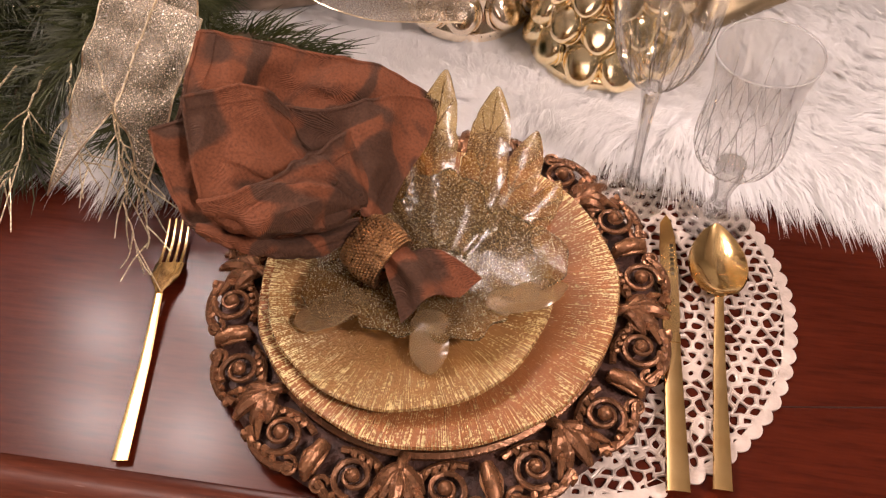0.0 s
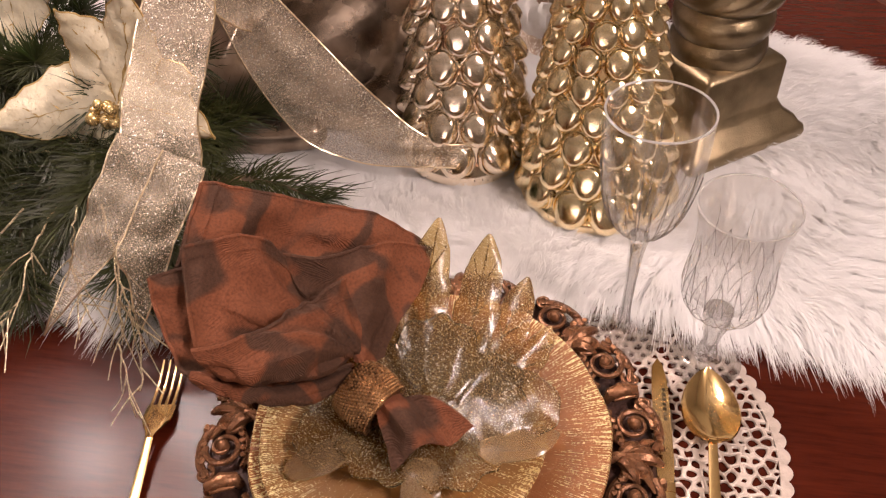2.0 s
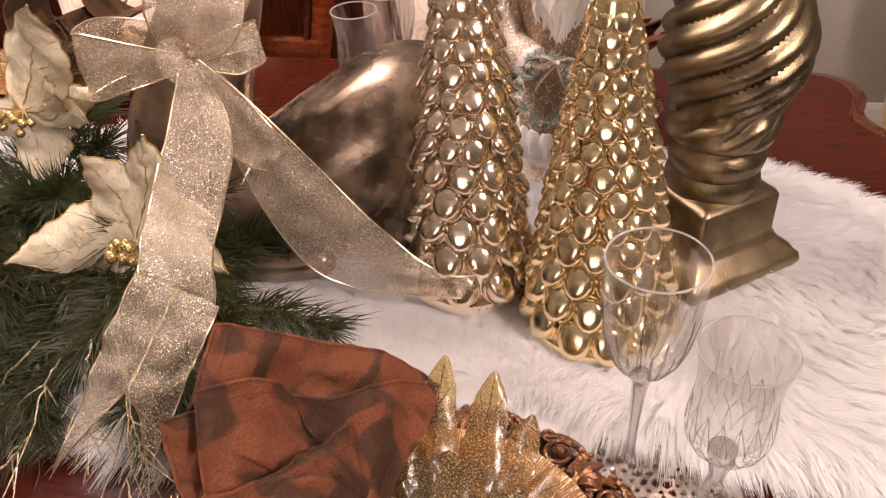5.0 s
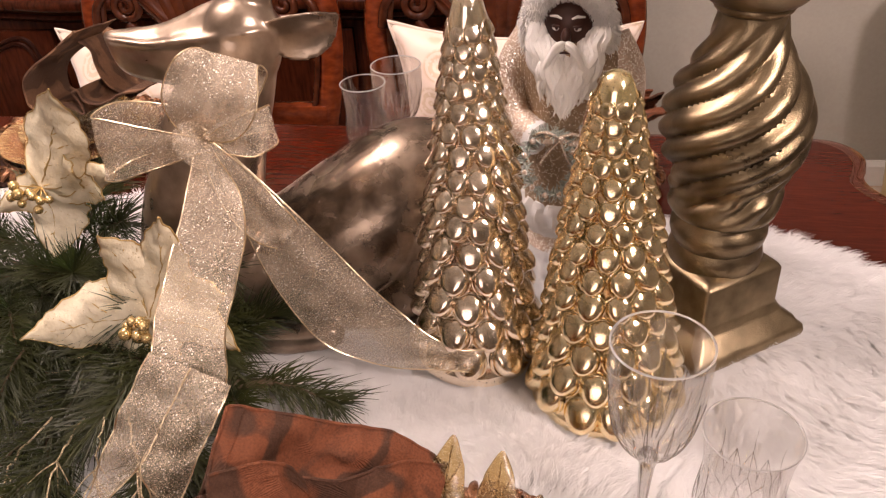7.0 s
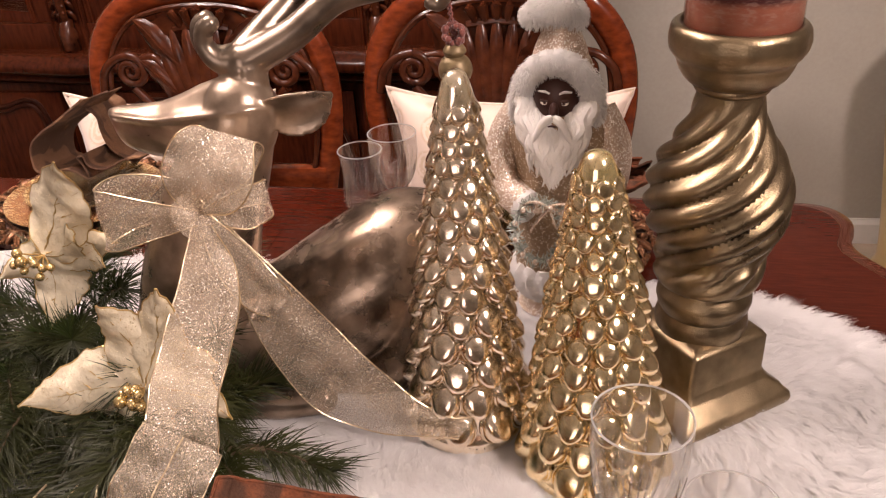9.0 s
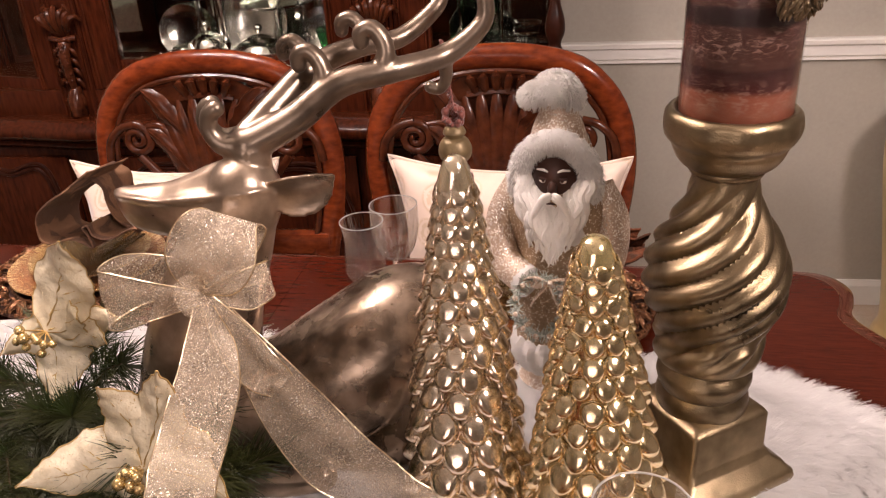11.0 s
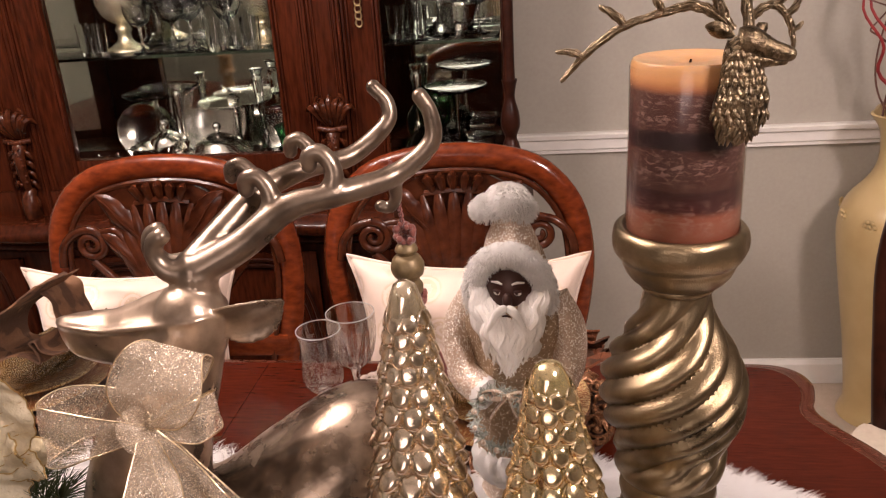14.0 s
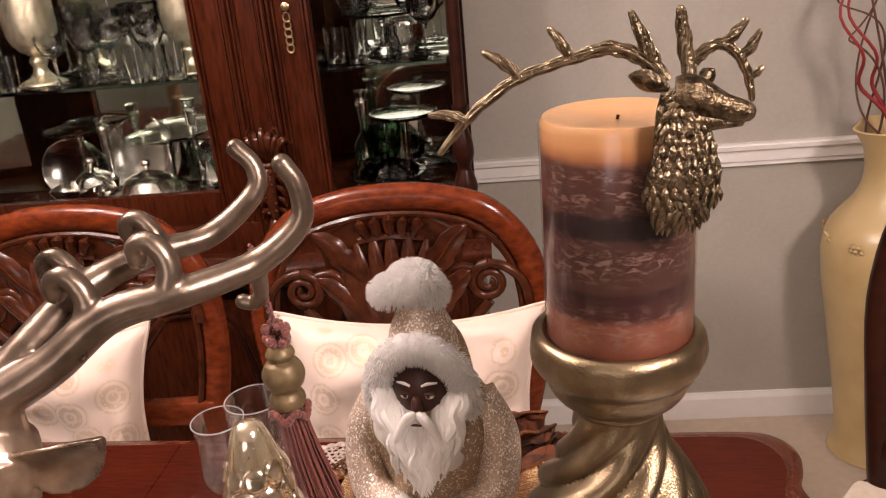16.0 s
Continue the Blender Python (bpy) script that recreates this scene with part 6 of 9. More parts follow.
# loops, pinched at the knot
ribbon("loop", [K + (0.0, -0.006, 0.010), (-0.315, 0.640, 1.070), (-0.362, 0.632, 1.082), (-0.390, 0.650, 1.076), (-0.372, 0.684, 1.078), (-0.320, 0.690, 1.072), K + (0, 0.010, 0.010)], [K + (-0.002, -0.006, -0.008), (-0.318, 0.640, 1.030), (-0.368, 0.634, 1.012), (-0.396, 0.650, 1.006), (-0.372, 0.682, 1.016), (-0.320, 0.684, 1.030), K + (0, 0.010, -0.008)], bow, seed=6)
ribbon("loop", [K + (-0.012, -0.006, 0.004), (-0.296, 0.636, 1.090), (-0.292, 0.640, 1.126), (-0.268, 0.665, 1.146), (-0.262, 0.694, 1.118), (-0.272, 0.690, 1.080), K + (-0.004, 0.01, 0.004)], [K + (0.010, -0.006, 0.006), (-0.224, 0.634, 1.070), (-0.200, 0.638, 1.100), (-0.206, 0.664, 1.130), (-0.214, 0.694, 1.110), (-0.236, 0.690, 1.076), K + (0.008, 0.01, 0.004)], bow, seed=7)
ribbon("loop", [K + (0.004, -0.002, 0.010), (-0.246, 0.648, 1.074), (-0.216, 0.650, 1.090), (-0.206, 0.672, 1.088), (-0.226, 0.690, 1.074), K + (0.004, 0.012, 0.008)], [K + (0.006, -0.002, -0.008), (-0.244, 0.645, 1.046), (-0.214, 0.648, 1.044), (-0.202, 0.672, 1.050), (-0.226, 0.690, 1.050), K + (0.006, 0.012, -0.006)], bow, seed=8)
part("knot", Geo().tube(smooth_line([K + (-0.016, 0.012, 0.012), K + (-0.013, -0.010, 0.010), K + (0.002, -0.020, 0.0), K + (0.016, -0.010, -0.010), K + (0.016, 0.012, -0.012)], 16), [0.008, 0.010, 0.012, 0.013, 0.013, 0.014, 0.014, 0.014, 0.014, 0.014, 0.013, 0.013, 0.012, 0.011, 0.010, 0.008], 12), ribbon_gauze, bow, "gathered knot")

# ---- garland ----
needle_green = thin(material("pine_needles", (0.007, 0.010, 0.003), (0.064, 0.066, 0.014), 0.5, scale=9, island=0.35, coarse=0.6), (0.06, 0.12, 0.03), 0.15)
stem_brown = material("pine_stem", (0.05, 0.035, 0.018), (0.11, 0.07, 0.035), 0.8, scale=80, bump=0.3)
glitter_twig = flecked(material("glitter_twig", (0.34, 0.26, 0.15), (0.62, 0.51, 0.35), 0.35, metal=0.7, scale=200, bump=0.6), (1.0, 0.85, 0.55), 800, 0.5, size=0.5)
petal_cloth = thin(flecked(material("petal_cloth", (0.66, 0.57, 0.38), (0.94, 0.87, 0.68), 0.5, scale=55, bump=1.0, bump_scale=90, contrast=(0.3, 0.7)), (1.0, 0.88, 0.62), 560, 0.16, size=0.40), (0.62, 0.48, 0.26), 0.2)
petal_rim = material("petal_rim", (0.42, 0.28, 0.10), (0.62, 0.44, 0.18), 0.35, metal=0.7, scale=300, bump=0.4)
berry_gold = material("berry_gold", (0.50, 0.36, 0.14), (0.72, 0.55, 0.28), 0.22, metal=0.8, scale=60)
cone_scale = material("cone_scale", (0.035, 0.016, 0.013), (0.11, 0.05, 0.035), 0.55, scale=60, bump=0.3, island=0.3)


def needles(geo, path, count, length, rng, spread=0.9):
    """Blades that stand off a stem, each a thin folded strip."""
    p = smooth_line(path, 40)
    tan = np.gradient(p, axis=0)
    tan /= np.linalg.norm(tan, axis=1, keepdims=True)
    vs, fs = [], []
    for k in range(count):
        s = rng.random() ** 0.85
        i = min(39, int(s * 40))
        d = np.array([rng.gauss(0, 1), rng.gauss(0, 1), rng.gauss(0, 1)])
        d -= tan[i] * (d @ tan[i])
        d /= np.linalg.norm(d) + 1e-9
        a = rng.uniform(0.45, 1.1) * spread
        way = tan[i] * math.cos(a) + d * math.sin(a)
        ln = length * rng.uniform(0.6, 1.15)
        base = p[i]
        side = np.cross(way, (0.3, -0.6, 0.74))
        side /= np.linalg.norm(side) + 1e-9
        w = 0.00055
        mid = base + way * ln * 0.55 + d * 0.002
        tip = base + way * ln + np.array([0, 0, -0.004])
        tip[2], mid[2] = max(tip[2], TOP + 0.002), max(mid[2], TOP + 0.002)
        n = len(vs)
        vs += [base - side * w, base + side * w, mid + side * w, mid - side * w, tip]
        fs += [(n, n + 1, n + 2, n + 3), (n + 3, n + 2, n + 4)]
    geo.add(vs, fs)


garland = thing("pine_garland", "artificial pine garland with long green needles", "garland", SHIFT)
rng = random.Random(21)
main = smooth_line([(-1.05, 0.66, 0.80), (-0.80, 0.62, 0.81), (-0.58, 0.61, 0.82), (-0.42, 0.60, 0.81), (-0.30, 0.58, 0.795), (-0.22, 0.60, 0.785)], 30)
part("main_stem", Geo().tube(main, 0.006, 7), stem_brown, garland)
SPRIGS = [(-0.24, 0.60, 0.785, 0.10, -0.02, 0.00), (-0.27, 0.57, 0.79, 0.06, -0.05, 0.02), (-0.28, 0.55, 0.80, -0.02, -0.11, -0.02), (-0.30, 0.53, 0.80, 0.05, -0.10, -0.02), (-0.32, 0.50, 0.80, 0.06, -0.08, -0.03),
          (-0.36, 0.52, 0.80, -0.04, -0.12, -0.03), (-0.42, 0.52, 0.80, -0.05, -0.12, -0.03), (-0.46, 0.55, 0.81, -0.08, -0.10, 0.02), (-0.50, 0.50, 0.79, -0.02, -0.11, -0.02), (-0.55, 0.52, 0.80, 0.03, -0.12, -0.02),
          (-0.58, 0.56, 0.82, -0.06, -0.12, -0.02), (-0.62, 0.54, 0.81, 0.05, -0.10, 0.04), (-0.36, 0.60, 0.84, -0.02, -0.03, 0.12), (-0.42, 0.62, 0.84, 0.04, -0.04, 0.12), (-0.46, 0.63, 0.85, -0.05, -0.04, 0.11),
          (-0.40, 0.66, 0.86, 0.06, -0.05, 0.10), (-0.34, 0.68, 0.86, 0.05, -0.06, 0.09), (-0.50, 0.64, 0.86, 0.05, -0.06, 0.10), (-0.55, 0.62, 0.84, -0.06, -0.08, 0.09), (-0.52, 0.70, 0.88, 0.08, -0.03, 0.09),
          (-0.60, 0.66, 0.85, -0.08, -0.05, 0.08), (-0.44, 0.58, 0.83, 0.08, -0.08, 0.07), (-0.48, 0.57, 0.83, -0.09, -0.06, 0.06), (-0.54, 0.58, 0.83, 0.09, -0.06, 0.07), (-0.38, 0.57, 0.82, -0.10, -0.03, 0.06),
          (-0.66, 0.60, 0.83, 0.02, -0.11, 0.03), (-0.70, 0.58, 0.82, -0.05, -0.10, 0.0), (-0.64, 0.70, 0.86, 0.0, -0.05, 0.12), (-0.74, 0.66, 0.84, 0.02, -0.06, 0.10), (-0.46, 0.76, 0.86, 0.09, -0.02, 0.10),
          (-0.40, 0.74, 0.88, 0.06, 0.02, 0.10), (-0.58, 0.76, 0.86, 0.05, 0.04, 0.10), (-0.66, 0.76, 0.84, -0.04, 0.08, 0.06), (-0.30, 0.63, 0.80, 0.07, 0.05, 0.03), (-0.34, 0.52, 0.79, 0.10, -0.05, -0.01), (-0.48, 0.48, 0.785, -0.12, -0.04, -0.01), (-0.22, 0.84, 0.90, 0.05, -0.05, 0.09), (-0.2, 0.80, 0.86, 0.07, -0.05, 0.06), (-0.44, 0.50, 0.79, 0.07, -0.10, -0.01), (-0.40, 0.47, 0.785, -0.02, -0.10, -0.005)]
rs = random.Random(8)
for k in range(84):
    # the thick of the garland, under and behind the flowers
    a = rs.uniform(-2.6, -0.4)
    SPRIGS.append((rs.uniform(-0.80, -0.30), rs.uniform(0.56, 0.74), rs.uniform(0.79, 0.86), 0.10 * math.cos(a), 0.10 * math.sin(a), rs.uniform(-0.03, 0.05)))
for x, y, z, dx, dy, dz in SPRIGS:
    if dz > 0.045:
        y, z, dz = y + 0.035, z - 0.035, dz * 0.75
    path = [(x, y, z), (x + dx * 0.5, y + dy * 0.5, z + dz * 0.5 + 0.008), (x + dx, y + dy, max(TOP + 0.012, z + dz))]
    sp = part("sprig_stem", Geo().tube(smooth_line(path, 8), np.linspace(0.0022, 0.001, 8), 5), stem_brown, garland)
    g = Geo()
    needles(g, path, 270, 0.060, rng)
    tagged(part("needles", g, needle_green, sp, "long green needles", smooth=False), kind="stuff")


def poinsettia(m, label, petals, seed):
    t = thing("poinsettia", label, "flower", SHIFT @ m, "gold poinsettias")
    r = random.Random(seed)
    for k, (tip, wid) in enumerate(petals):
        tip = np.array(tip) * 1.12
        ln = np.linalg.norm(tip)
        side = np.cross(tip, (0.15, -1.0, 0.25))
        side /= np.linalg.norm(side)
        n = 30
        s = np.linspace(0, 1, n)
        ws = [0.84 * wid * (0.10 + 1.05 * math.sin(math.pi * q ** 0.62) ** 1.35) * (1 - 0.12 * q) * (1 + 0.05 * math.sin(19 * q + k) + 0.05 * math.sin(43 * q + 2 * k)) * min(1.0, 6 * (1.002 - q)) + 0.0005 for q in s]
        nrm = np.cross(side, tip / ln)
        path = [(0, 0, 0), tip * 0.35 - nrm * 0.016, tip * 0.72 - nrm * 0.012, tip]
        sh = leaf_sheet(path, side, ws, 0.34, 0.0010, 13, ripple=0.12, seed=seed * 7 + k)
        sh.bend(lambda x, y, z: tuple(np.array((x, y, z)) + np.array(noise.noise_vector(Vector((x, y, z)) * 70 + Vector((k, seed, 0))))[:3] * 0.0020 + np.array(noise.noise_vector(Vector((x, y, z)) * 190))[:3] * 0.0012))
        pe = part("petal", sh, petal_cloth, t, "glittered cream-gold fabric petal")
        mid_ = sh.verts()[:n * 13].reshape(n, 13, 3)
        for q in range(5):
            i0 = 5 + 4 * q
            for sd_ in (-1, 1):
                part("side_vein", Geo().tube([mid_[min(n - 1, i0 + w_)][6 + sd_ * w_] for w_ in range(0, 6)], np.linspace(0.0011, 0.0007, 6), 4), petal_rim, pe)
        part("vein", Geo().tube(mid_[1:-1, 6], np.linspace(0.0017, 0.0009, n - 2), 5), petal_rim, pe)
        part("wired_rim", Geo().tube(np.concatenate([mid_[:, 0], mid_[::-1, -1]]), 0.0010, 5), petal_rim, pe)
    for k in range(9):
        a, rr = r.uniform(0, 6.28), r.uniform(0.004, 0.022)
        c = (rr * math.cos(a), -0.016 - r.uniform(0, 0.014), rr * math.sin(a))
        b = part("berry", Geo().ball(c, r.uniform(0.0048, 0.0075), 7, 10), berry_gold, t, "round gold berry")
        part("berry_stalk", Geo().tube([(0, 0, 0), c], 0.0009, 5), petal_rim, b)
    return t


poinsettia(pose(-0.312, 0.545, 0.908), "large cream-gold glittered poinsettia in the garland", [((-0.130, -0.019, -0.026), 0.044), ((-0.032, 0.007, 0.082), 0.038), ((0.030, 0.011, 0.104), 0.030), ((0.072, 0.014, 0.027), 0.030), ((0.085, -0.004, -0.020), 0.028), ((-0.034, -0.030, -0.100), 0.034)], 1)
poinsettia(pose(-0.524, 0.693, 0.959), "cream-gold glittered poinsettia high in the garland", [((0.052, -0.005, 0.114), 0.042), ((0.077, 0.023, 0.007), 0.024), ((0.075, -0.004, -0.006), 0.022), ((-0.005, -0.020, -0.085), 0.042), ((-0.058, -0.013, -0.028), 0.026), ((0.056, -0.014, 0.028), 0.024), ((0.015, 0.019, 0.089), 0.028)], 2)
poinsettia(pose(-0.66, 0.60, 0.90), "cream-gold glittered poinsettia at the garland's end", [((-0.11, 0.0, 0.02), 0.03), ((0.0, -0.02, 0.11), 0.03), ((0.09, 0.0, 0.04), 0.028), ((0.05, -0.03, -0.08), 0.03), ((-0.06, -0.03, -0.08), 0.03)], 3)


def pine_cone(m):
    t = thing("pine_cone", "small dark brown pine cone in the garland", "cone", SHIFT @ m, "pine cones")
    part("core", Geo().lathe(dense([(0.002, 0), (0.011, 0.006), (0.013, 0.018), (0.009, 0.036), (0.002, 0.046)], 16), 12), cone_scale, t)
    g = Geo()
    for k in range(64):
        a, z = k * 2.4, 0.004 + 0.040 * k / 64
        r = 0.011 + 0.009 * math.sin(math.pi * (0.15 + 0.8 * k / 64))
        w = 0.0060 * (1.1 - 0.6 * k / 64)
        e = Euler((0, radians(-25 - 40 * k / 64), a)).to_matrix()
        vs = [e @ Vector(q) + Vector((0, 0, z)) for q in ((0.004, -w * 0.5, 0), (r, -w, 0.0008), (r + 0.003, 0, 0.002), (r, w, 0.0008), (0.004, w * 0.5, 0), (r * 0.8, 0, -0.0022))]
        g.add([tuple(v) for v in vs], [(0, 1, 2, 3, 4), (0, 5, 1), (1, 5, 2), (2, 5, 3), (3, 5, 4), (4, 5, 0)])
    tagged(part("scales", g, cone_scale, t, "overlapping woody scales", smooth=False), kind="stuff")
    return t


cone_ob = pine_cone(pose(-0.345, 0.615, 0.925, 60, 10, 30))
for m in (pose(-0.400, 0.60, 0.855, 70, 0, 120), pose(-0.345, 0.50, 0.815, 80, 0, 200), pose(-0.372, 0.70, 0.965, 30, 0, 60), pose(-0.545, 0.60, 0.87, 60, 0, 300)):
    copy_thing(cone_ob, Matrix.LocRotScale((SHIFT @ m).translation, (SHIFT @ m).to_quaternion(), None))


def twig(path, seed, label, r0=0.0016, kids=9, kid=0.05):
    t = thing("glitter_twig", label, "twig", SHIFT, "glitter twigs")
    rr = random.Random(seed)
    p = smooth_line(path, 24)
    jit = np.array([[rr.gauss(0, 0.0012) for _ in range(3)] for _ in range(24)])
    p = p + jit
    main_ = part("stalk", Geo().tube(p, np.linspace(r0 * 0.75, r0 * 0.45, 24), 6), glitter_twig, t)
    for k in range(kids):
        i = rr.randint(6, 22)
        d = p[min(23, i + 1)] - p[i - 1]
        d /= np.linalg.norm(d) + 1e-9
        o = np.array([rr.gauss(0, 1), rr.gauss(0, 0.6), rr.gauss(0, 0.7)])
        w = d + 0.7 * o / np.linalg.norm(o)
        ln = kid * rr.uniform(0.3, 1.0)
        q = [p[i], p[i] + w * ln * 0.5, p[i] + w * ln + np.array([0, 0, -0.006])]
        q = [np.array([a[0], a[1], max(a[2], TOP + 0.003)]) for a in q]
        part("twiglet", Geo().tube(smooth_line(q, 8), np.linspace(r0 * 0.55, r0 * 0.35, 8), 5), glitter_twig, main_)


twig([(-0.36, 0.56, 0.82), (-0.46, 0.53, 0.80), (-0.56, 0.50, 0.79), (-0.66, 0.48, 0.78)], 1, "gold glittered twig trailing from the garland")
twig([(-0.36, 0.55, 0.83), (-0.47, 0.54, 0.815), (-0.58, 0.53, 0.80), (-0.70, 0.50, 0.80)], 2, "gold glittered twig trailing from the garland")
twig([(-0.37, 0.56, 0.835), (-0.48, 0.55, 0.83), (-0.60, 0.54, 0.815), (-0.72, 0.54, 0.81)], 3, "gold glittered twig trailing from the garland")
twig([(-0.30, 0.46, 0.86), (-0.275, 0.42, 0.82), (-0.245, 0.38, 0.785), (-0.225, 0.335, 0.762)], 4, "gold glittered twig hanging over the fork", 0.0015, 14, 0.06)
twig([(-0.29, 0.45, 0.84), (-0.27, 0.40, 0.80), (-0.25, 0.355, 0.775), (-0.215, 0.31, 0.760)], 5, "gold glittered twig hanging over the fork", 0.0014, 12, 0.05)
twig([(-0.36, 0.47, 0.84), (-0.375, 0.43, 0.81), (-0.37, 0.39, 0.79), (-0.395, 0.35, 0.765)], 6, "gold glittered twig drooping to the table", 0.0015, 14, 0.06)
twig([(-0.40, 0.47, 0.83), (-0.43, 0.43, 0.80), (-0.425, 0.39, 0.78), (-0.44, 0.34, 0.765), (-0.42, 0.30, 0.756)], 7, "gold glittered twig drooping to the table", 0.0016, 14, 0.06)
twig([(-0.33, 0.46, 0.85), (-0.325, 0.42, 0.81), (-0.30, 0.39, 0.79)], 8, "gold glittered twig drooping to the table", 0.0014, 12, 0.05)

# ---- bearded figurine ----
robe_glitter = flecked(material("robe_glitter", (0.26, 0.175, 0.105), (0.48, 0.35, 0.23), 0.5, metal=0.3, scale=300, bump=0.5), (1.0, 0.90, 0.74), 520, 0.26, size=0.45)
silver_glitter = flecked(material("silver_glitter", (0.46, 0.34, 0.25), (0.70, 0.56, 0.44), 0.45, metal=0.4, scale=300, bump=0.5), (1.0, 0.95, 0.88), 520, 0.5, size=0.5)
plush = thin(material("plush_white", (0.90, 0.885, 0.86), (0.95, 0.94, 0.92), 0.85, scale=220, bump=0.4, bump_scale=500), (0.92, 0.91, 0.89), 0.42)
beard_white = material("beard_white", (0.78, 0.75, 0.70), (0.88, 0.86, 0.82), 0.5, scale=60, stretch=(4, 4, 1), bump=0.3)
face_brown = material("painted_brown", (0.040, 0.013, 0.008), (0.065, 0.022, 0.014), 0.42, scale=40)
sprig_silver = material("frosted_sprig", (0.22, 0.26, 0.22), (0.52, 0.54, 0.48), 0.5, scale=200, bump=0.4, island=0.3)


def figurine(m):
    """A robed, bearded figure, all in one mesh."""
    g = Geo()
    def oval(prof, depth, slot, n=40, fn=None, cx=0.0, cy=0.0):
        sub = Geo().lathe(dense(prof, 5 * len(prof)), n, fn)
        sub.bend(lambda x, y, z: (x + cx, y * depth + cy, z))
        g.join(sub, slot=slot)
    fuzz = lambda r, z, a: r * (1 + 0.05 * math.sin(17 * a + 90 * z) + 0.03 * math.sin(31 * a - 60 * z))
    oval([(0.001, 0.0), (0.050, 0.0), (0.052, 0.006), (0.048, 0.03)], 0.85, 4)
    oval([(0.055, 0.026), (0.064, 0.040), (0.064, 0.062), (0.056, 0.076)], 0.85, 1, 48, fuzz)
    oval([(0.058, 0.070), (0.060, 0.12), (0.057, 0.17), (0.062, 0.22), (0.070, 0.255), (0.066, 0.285), (0.045, 0.305), (0.020, 0.315)], 0.78, 0, 48, lambda r, z, a: r * (1 + 0.02 * math.sin(9 * a + 4 * z)))
    # sleeves
    for s in (-1, 1):
        g.tube(smooth_line([(s * 0.050, 0.0, 0.286), (s * 0.073, -0.008, 0.245), (s * 0.069, -0.028, 0.195), (s * 0.036, -0.050, 0.175)], 20), np.linspace(0.024, 0.021, 20), 14, slot=4)
        g.tube(smooth_line([(s * 0.040, -0.047, 0.176), (s * 0.030, -0.054, 0.174)], 6), 0.022, 12, slot=1)
    # head, hood and hat
    g.ball((0, -0.018, 0.308), (0.033, 0.032, 0.038), 14, 22, slot=3)
    g.ball((0, -0.050, 0.302), (0.0065, 0.008, 0.011), 8, 10, slot=3)
    oval([(0.052, 0.245), (0.050, 0.28), (0.044, 0.325), (0.034, 0.352), (0.020, 0.362), (0.001, 0.365)], 0.80, 0, 36, None, 0, 0.012)
    ringp = [(0.0470 * math.cos(a), -0.026 - 0.008 * math.sin(a), 0.302 + 0.055 * math.sin(a)) for a in np.linspace(-0.75, math.pi + 0.75, 40)]
    base = len(g.f)
    g.tube(ringp, 0.0148 + 0.0012 * np.sin(np.arange(40) * 2.4), 14, slot=1)
    oval([(0.038, 0.345), (0.033, 0.365), (0.024, 0.385), (0.018, 0.402)], 0.9, 4, 30, None, 0.0, -0.004)
    rngf = random.Random(4)
    def tuft(c, way, ln):
        c, way = np.array(c), np.array(way) + np.array([rngf.gauss(0, 0.35), rngf.gauss(0, 0.35), rngf.gauss(0, 0.35)])
        way = way / np.linalg.norm(way) * ln
        g.tube([c, c + way * 0.6, c + way + np.array([0, 0, -0.25 * ln])], [0.0008, 0.0006, 0.0002], 3, slot=1)
    # pom: a shaggy cap that flops over to one side
    for c, r3 in (((-0.004, -0.004, 0.411), (0.029, 0.026, 0.021)), ((-0.028, -0.006, 0.404), (0.021, 0.020, 0.014)), ((0.015, -0.004, 0.403), (0.015, 0.018, 0.015))):
        g.ball(c, r3, 10, 14, slot=1)
        for k in range(1300):
            a, b = rngf.uniform(0, 6.28), rngf.uniform(-0.8, 1.5)
            w = np.array((math.cos(a) * math.cos(b), math.sin(a) * math.cos(b), math.sin(b)))
            tuft(np.array(c) + w * np.array(r3) * 0.92, w + (-0.3, 0, -0.5), 0.0075)
    for k in range(4600):
        q = ringp[rngf.randrange(40)]
        w = np.array([rngf.gauss(0, 1), rngf.gauss(-0.5, 0.8), rngf.gauss(0, 1)])
        w /= np.linalg.norm(w)
        tuft(np.array(q) + w * 0.0132, w + (0, 0, -0.5), 0.006)
    # beard in locks, moustache and brows
    g.ball((0, -0.032, 0.252), (0.047, 0.022, 0.046), 12, 18, slot=2)
    for k in range(84):
        u = rngf.uniform(-1, 1)
        lay = k / 84
        ln = 0.090 * (1 - 0.22 * u * u) * (0.62 + 0.38 * rngf.random())
        x, top_ = 0.046 * u, 0.293 - 0.004 * (1 - u * u) + 0.034 * abs(u) ** 2
        ph = rngf.uniform(0, 6)
        pts = [(x * (1 + 0.10 * q - 0.28 * q * q) + 0.0042 * math.sin(9 * q + ph), -0.040 - 0.022 * math.sin(1.8 * q) - 0.004 * lay + 0.015 * u * u, top_ - ln * q) for q in np.linspace(0, 1, 7)]
        g.tube(smooth_line(pts, 18), 0.0066 * np.sin(np.linspace(0.6, math.pi * 0.97, 18)), 7, slot=2)
    g.ball((0, -0.030, 0.281), (0.042, 0.021, 0.022), 10, 18, slot=2)
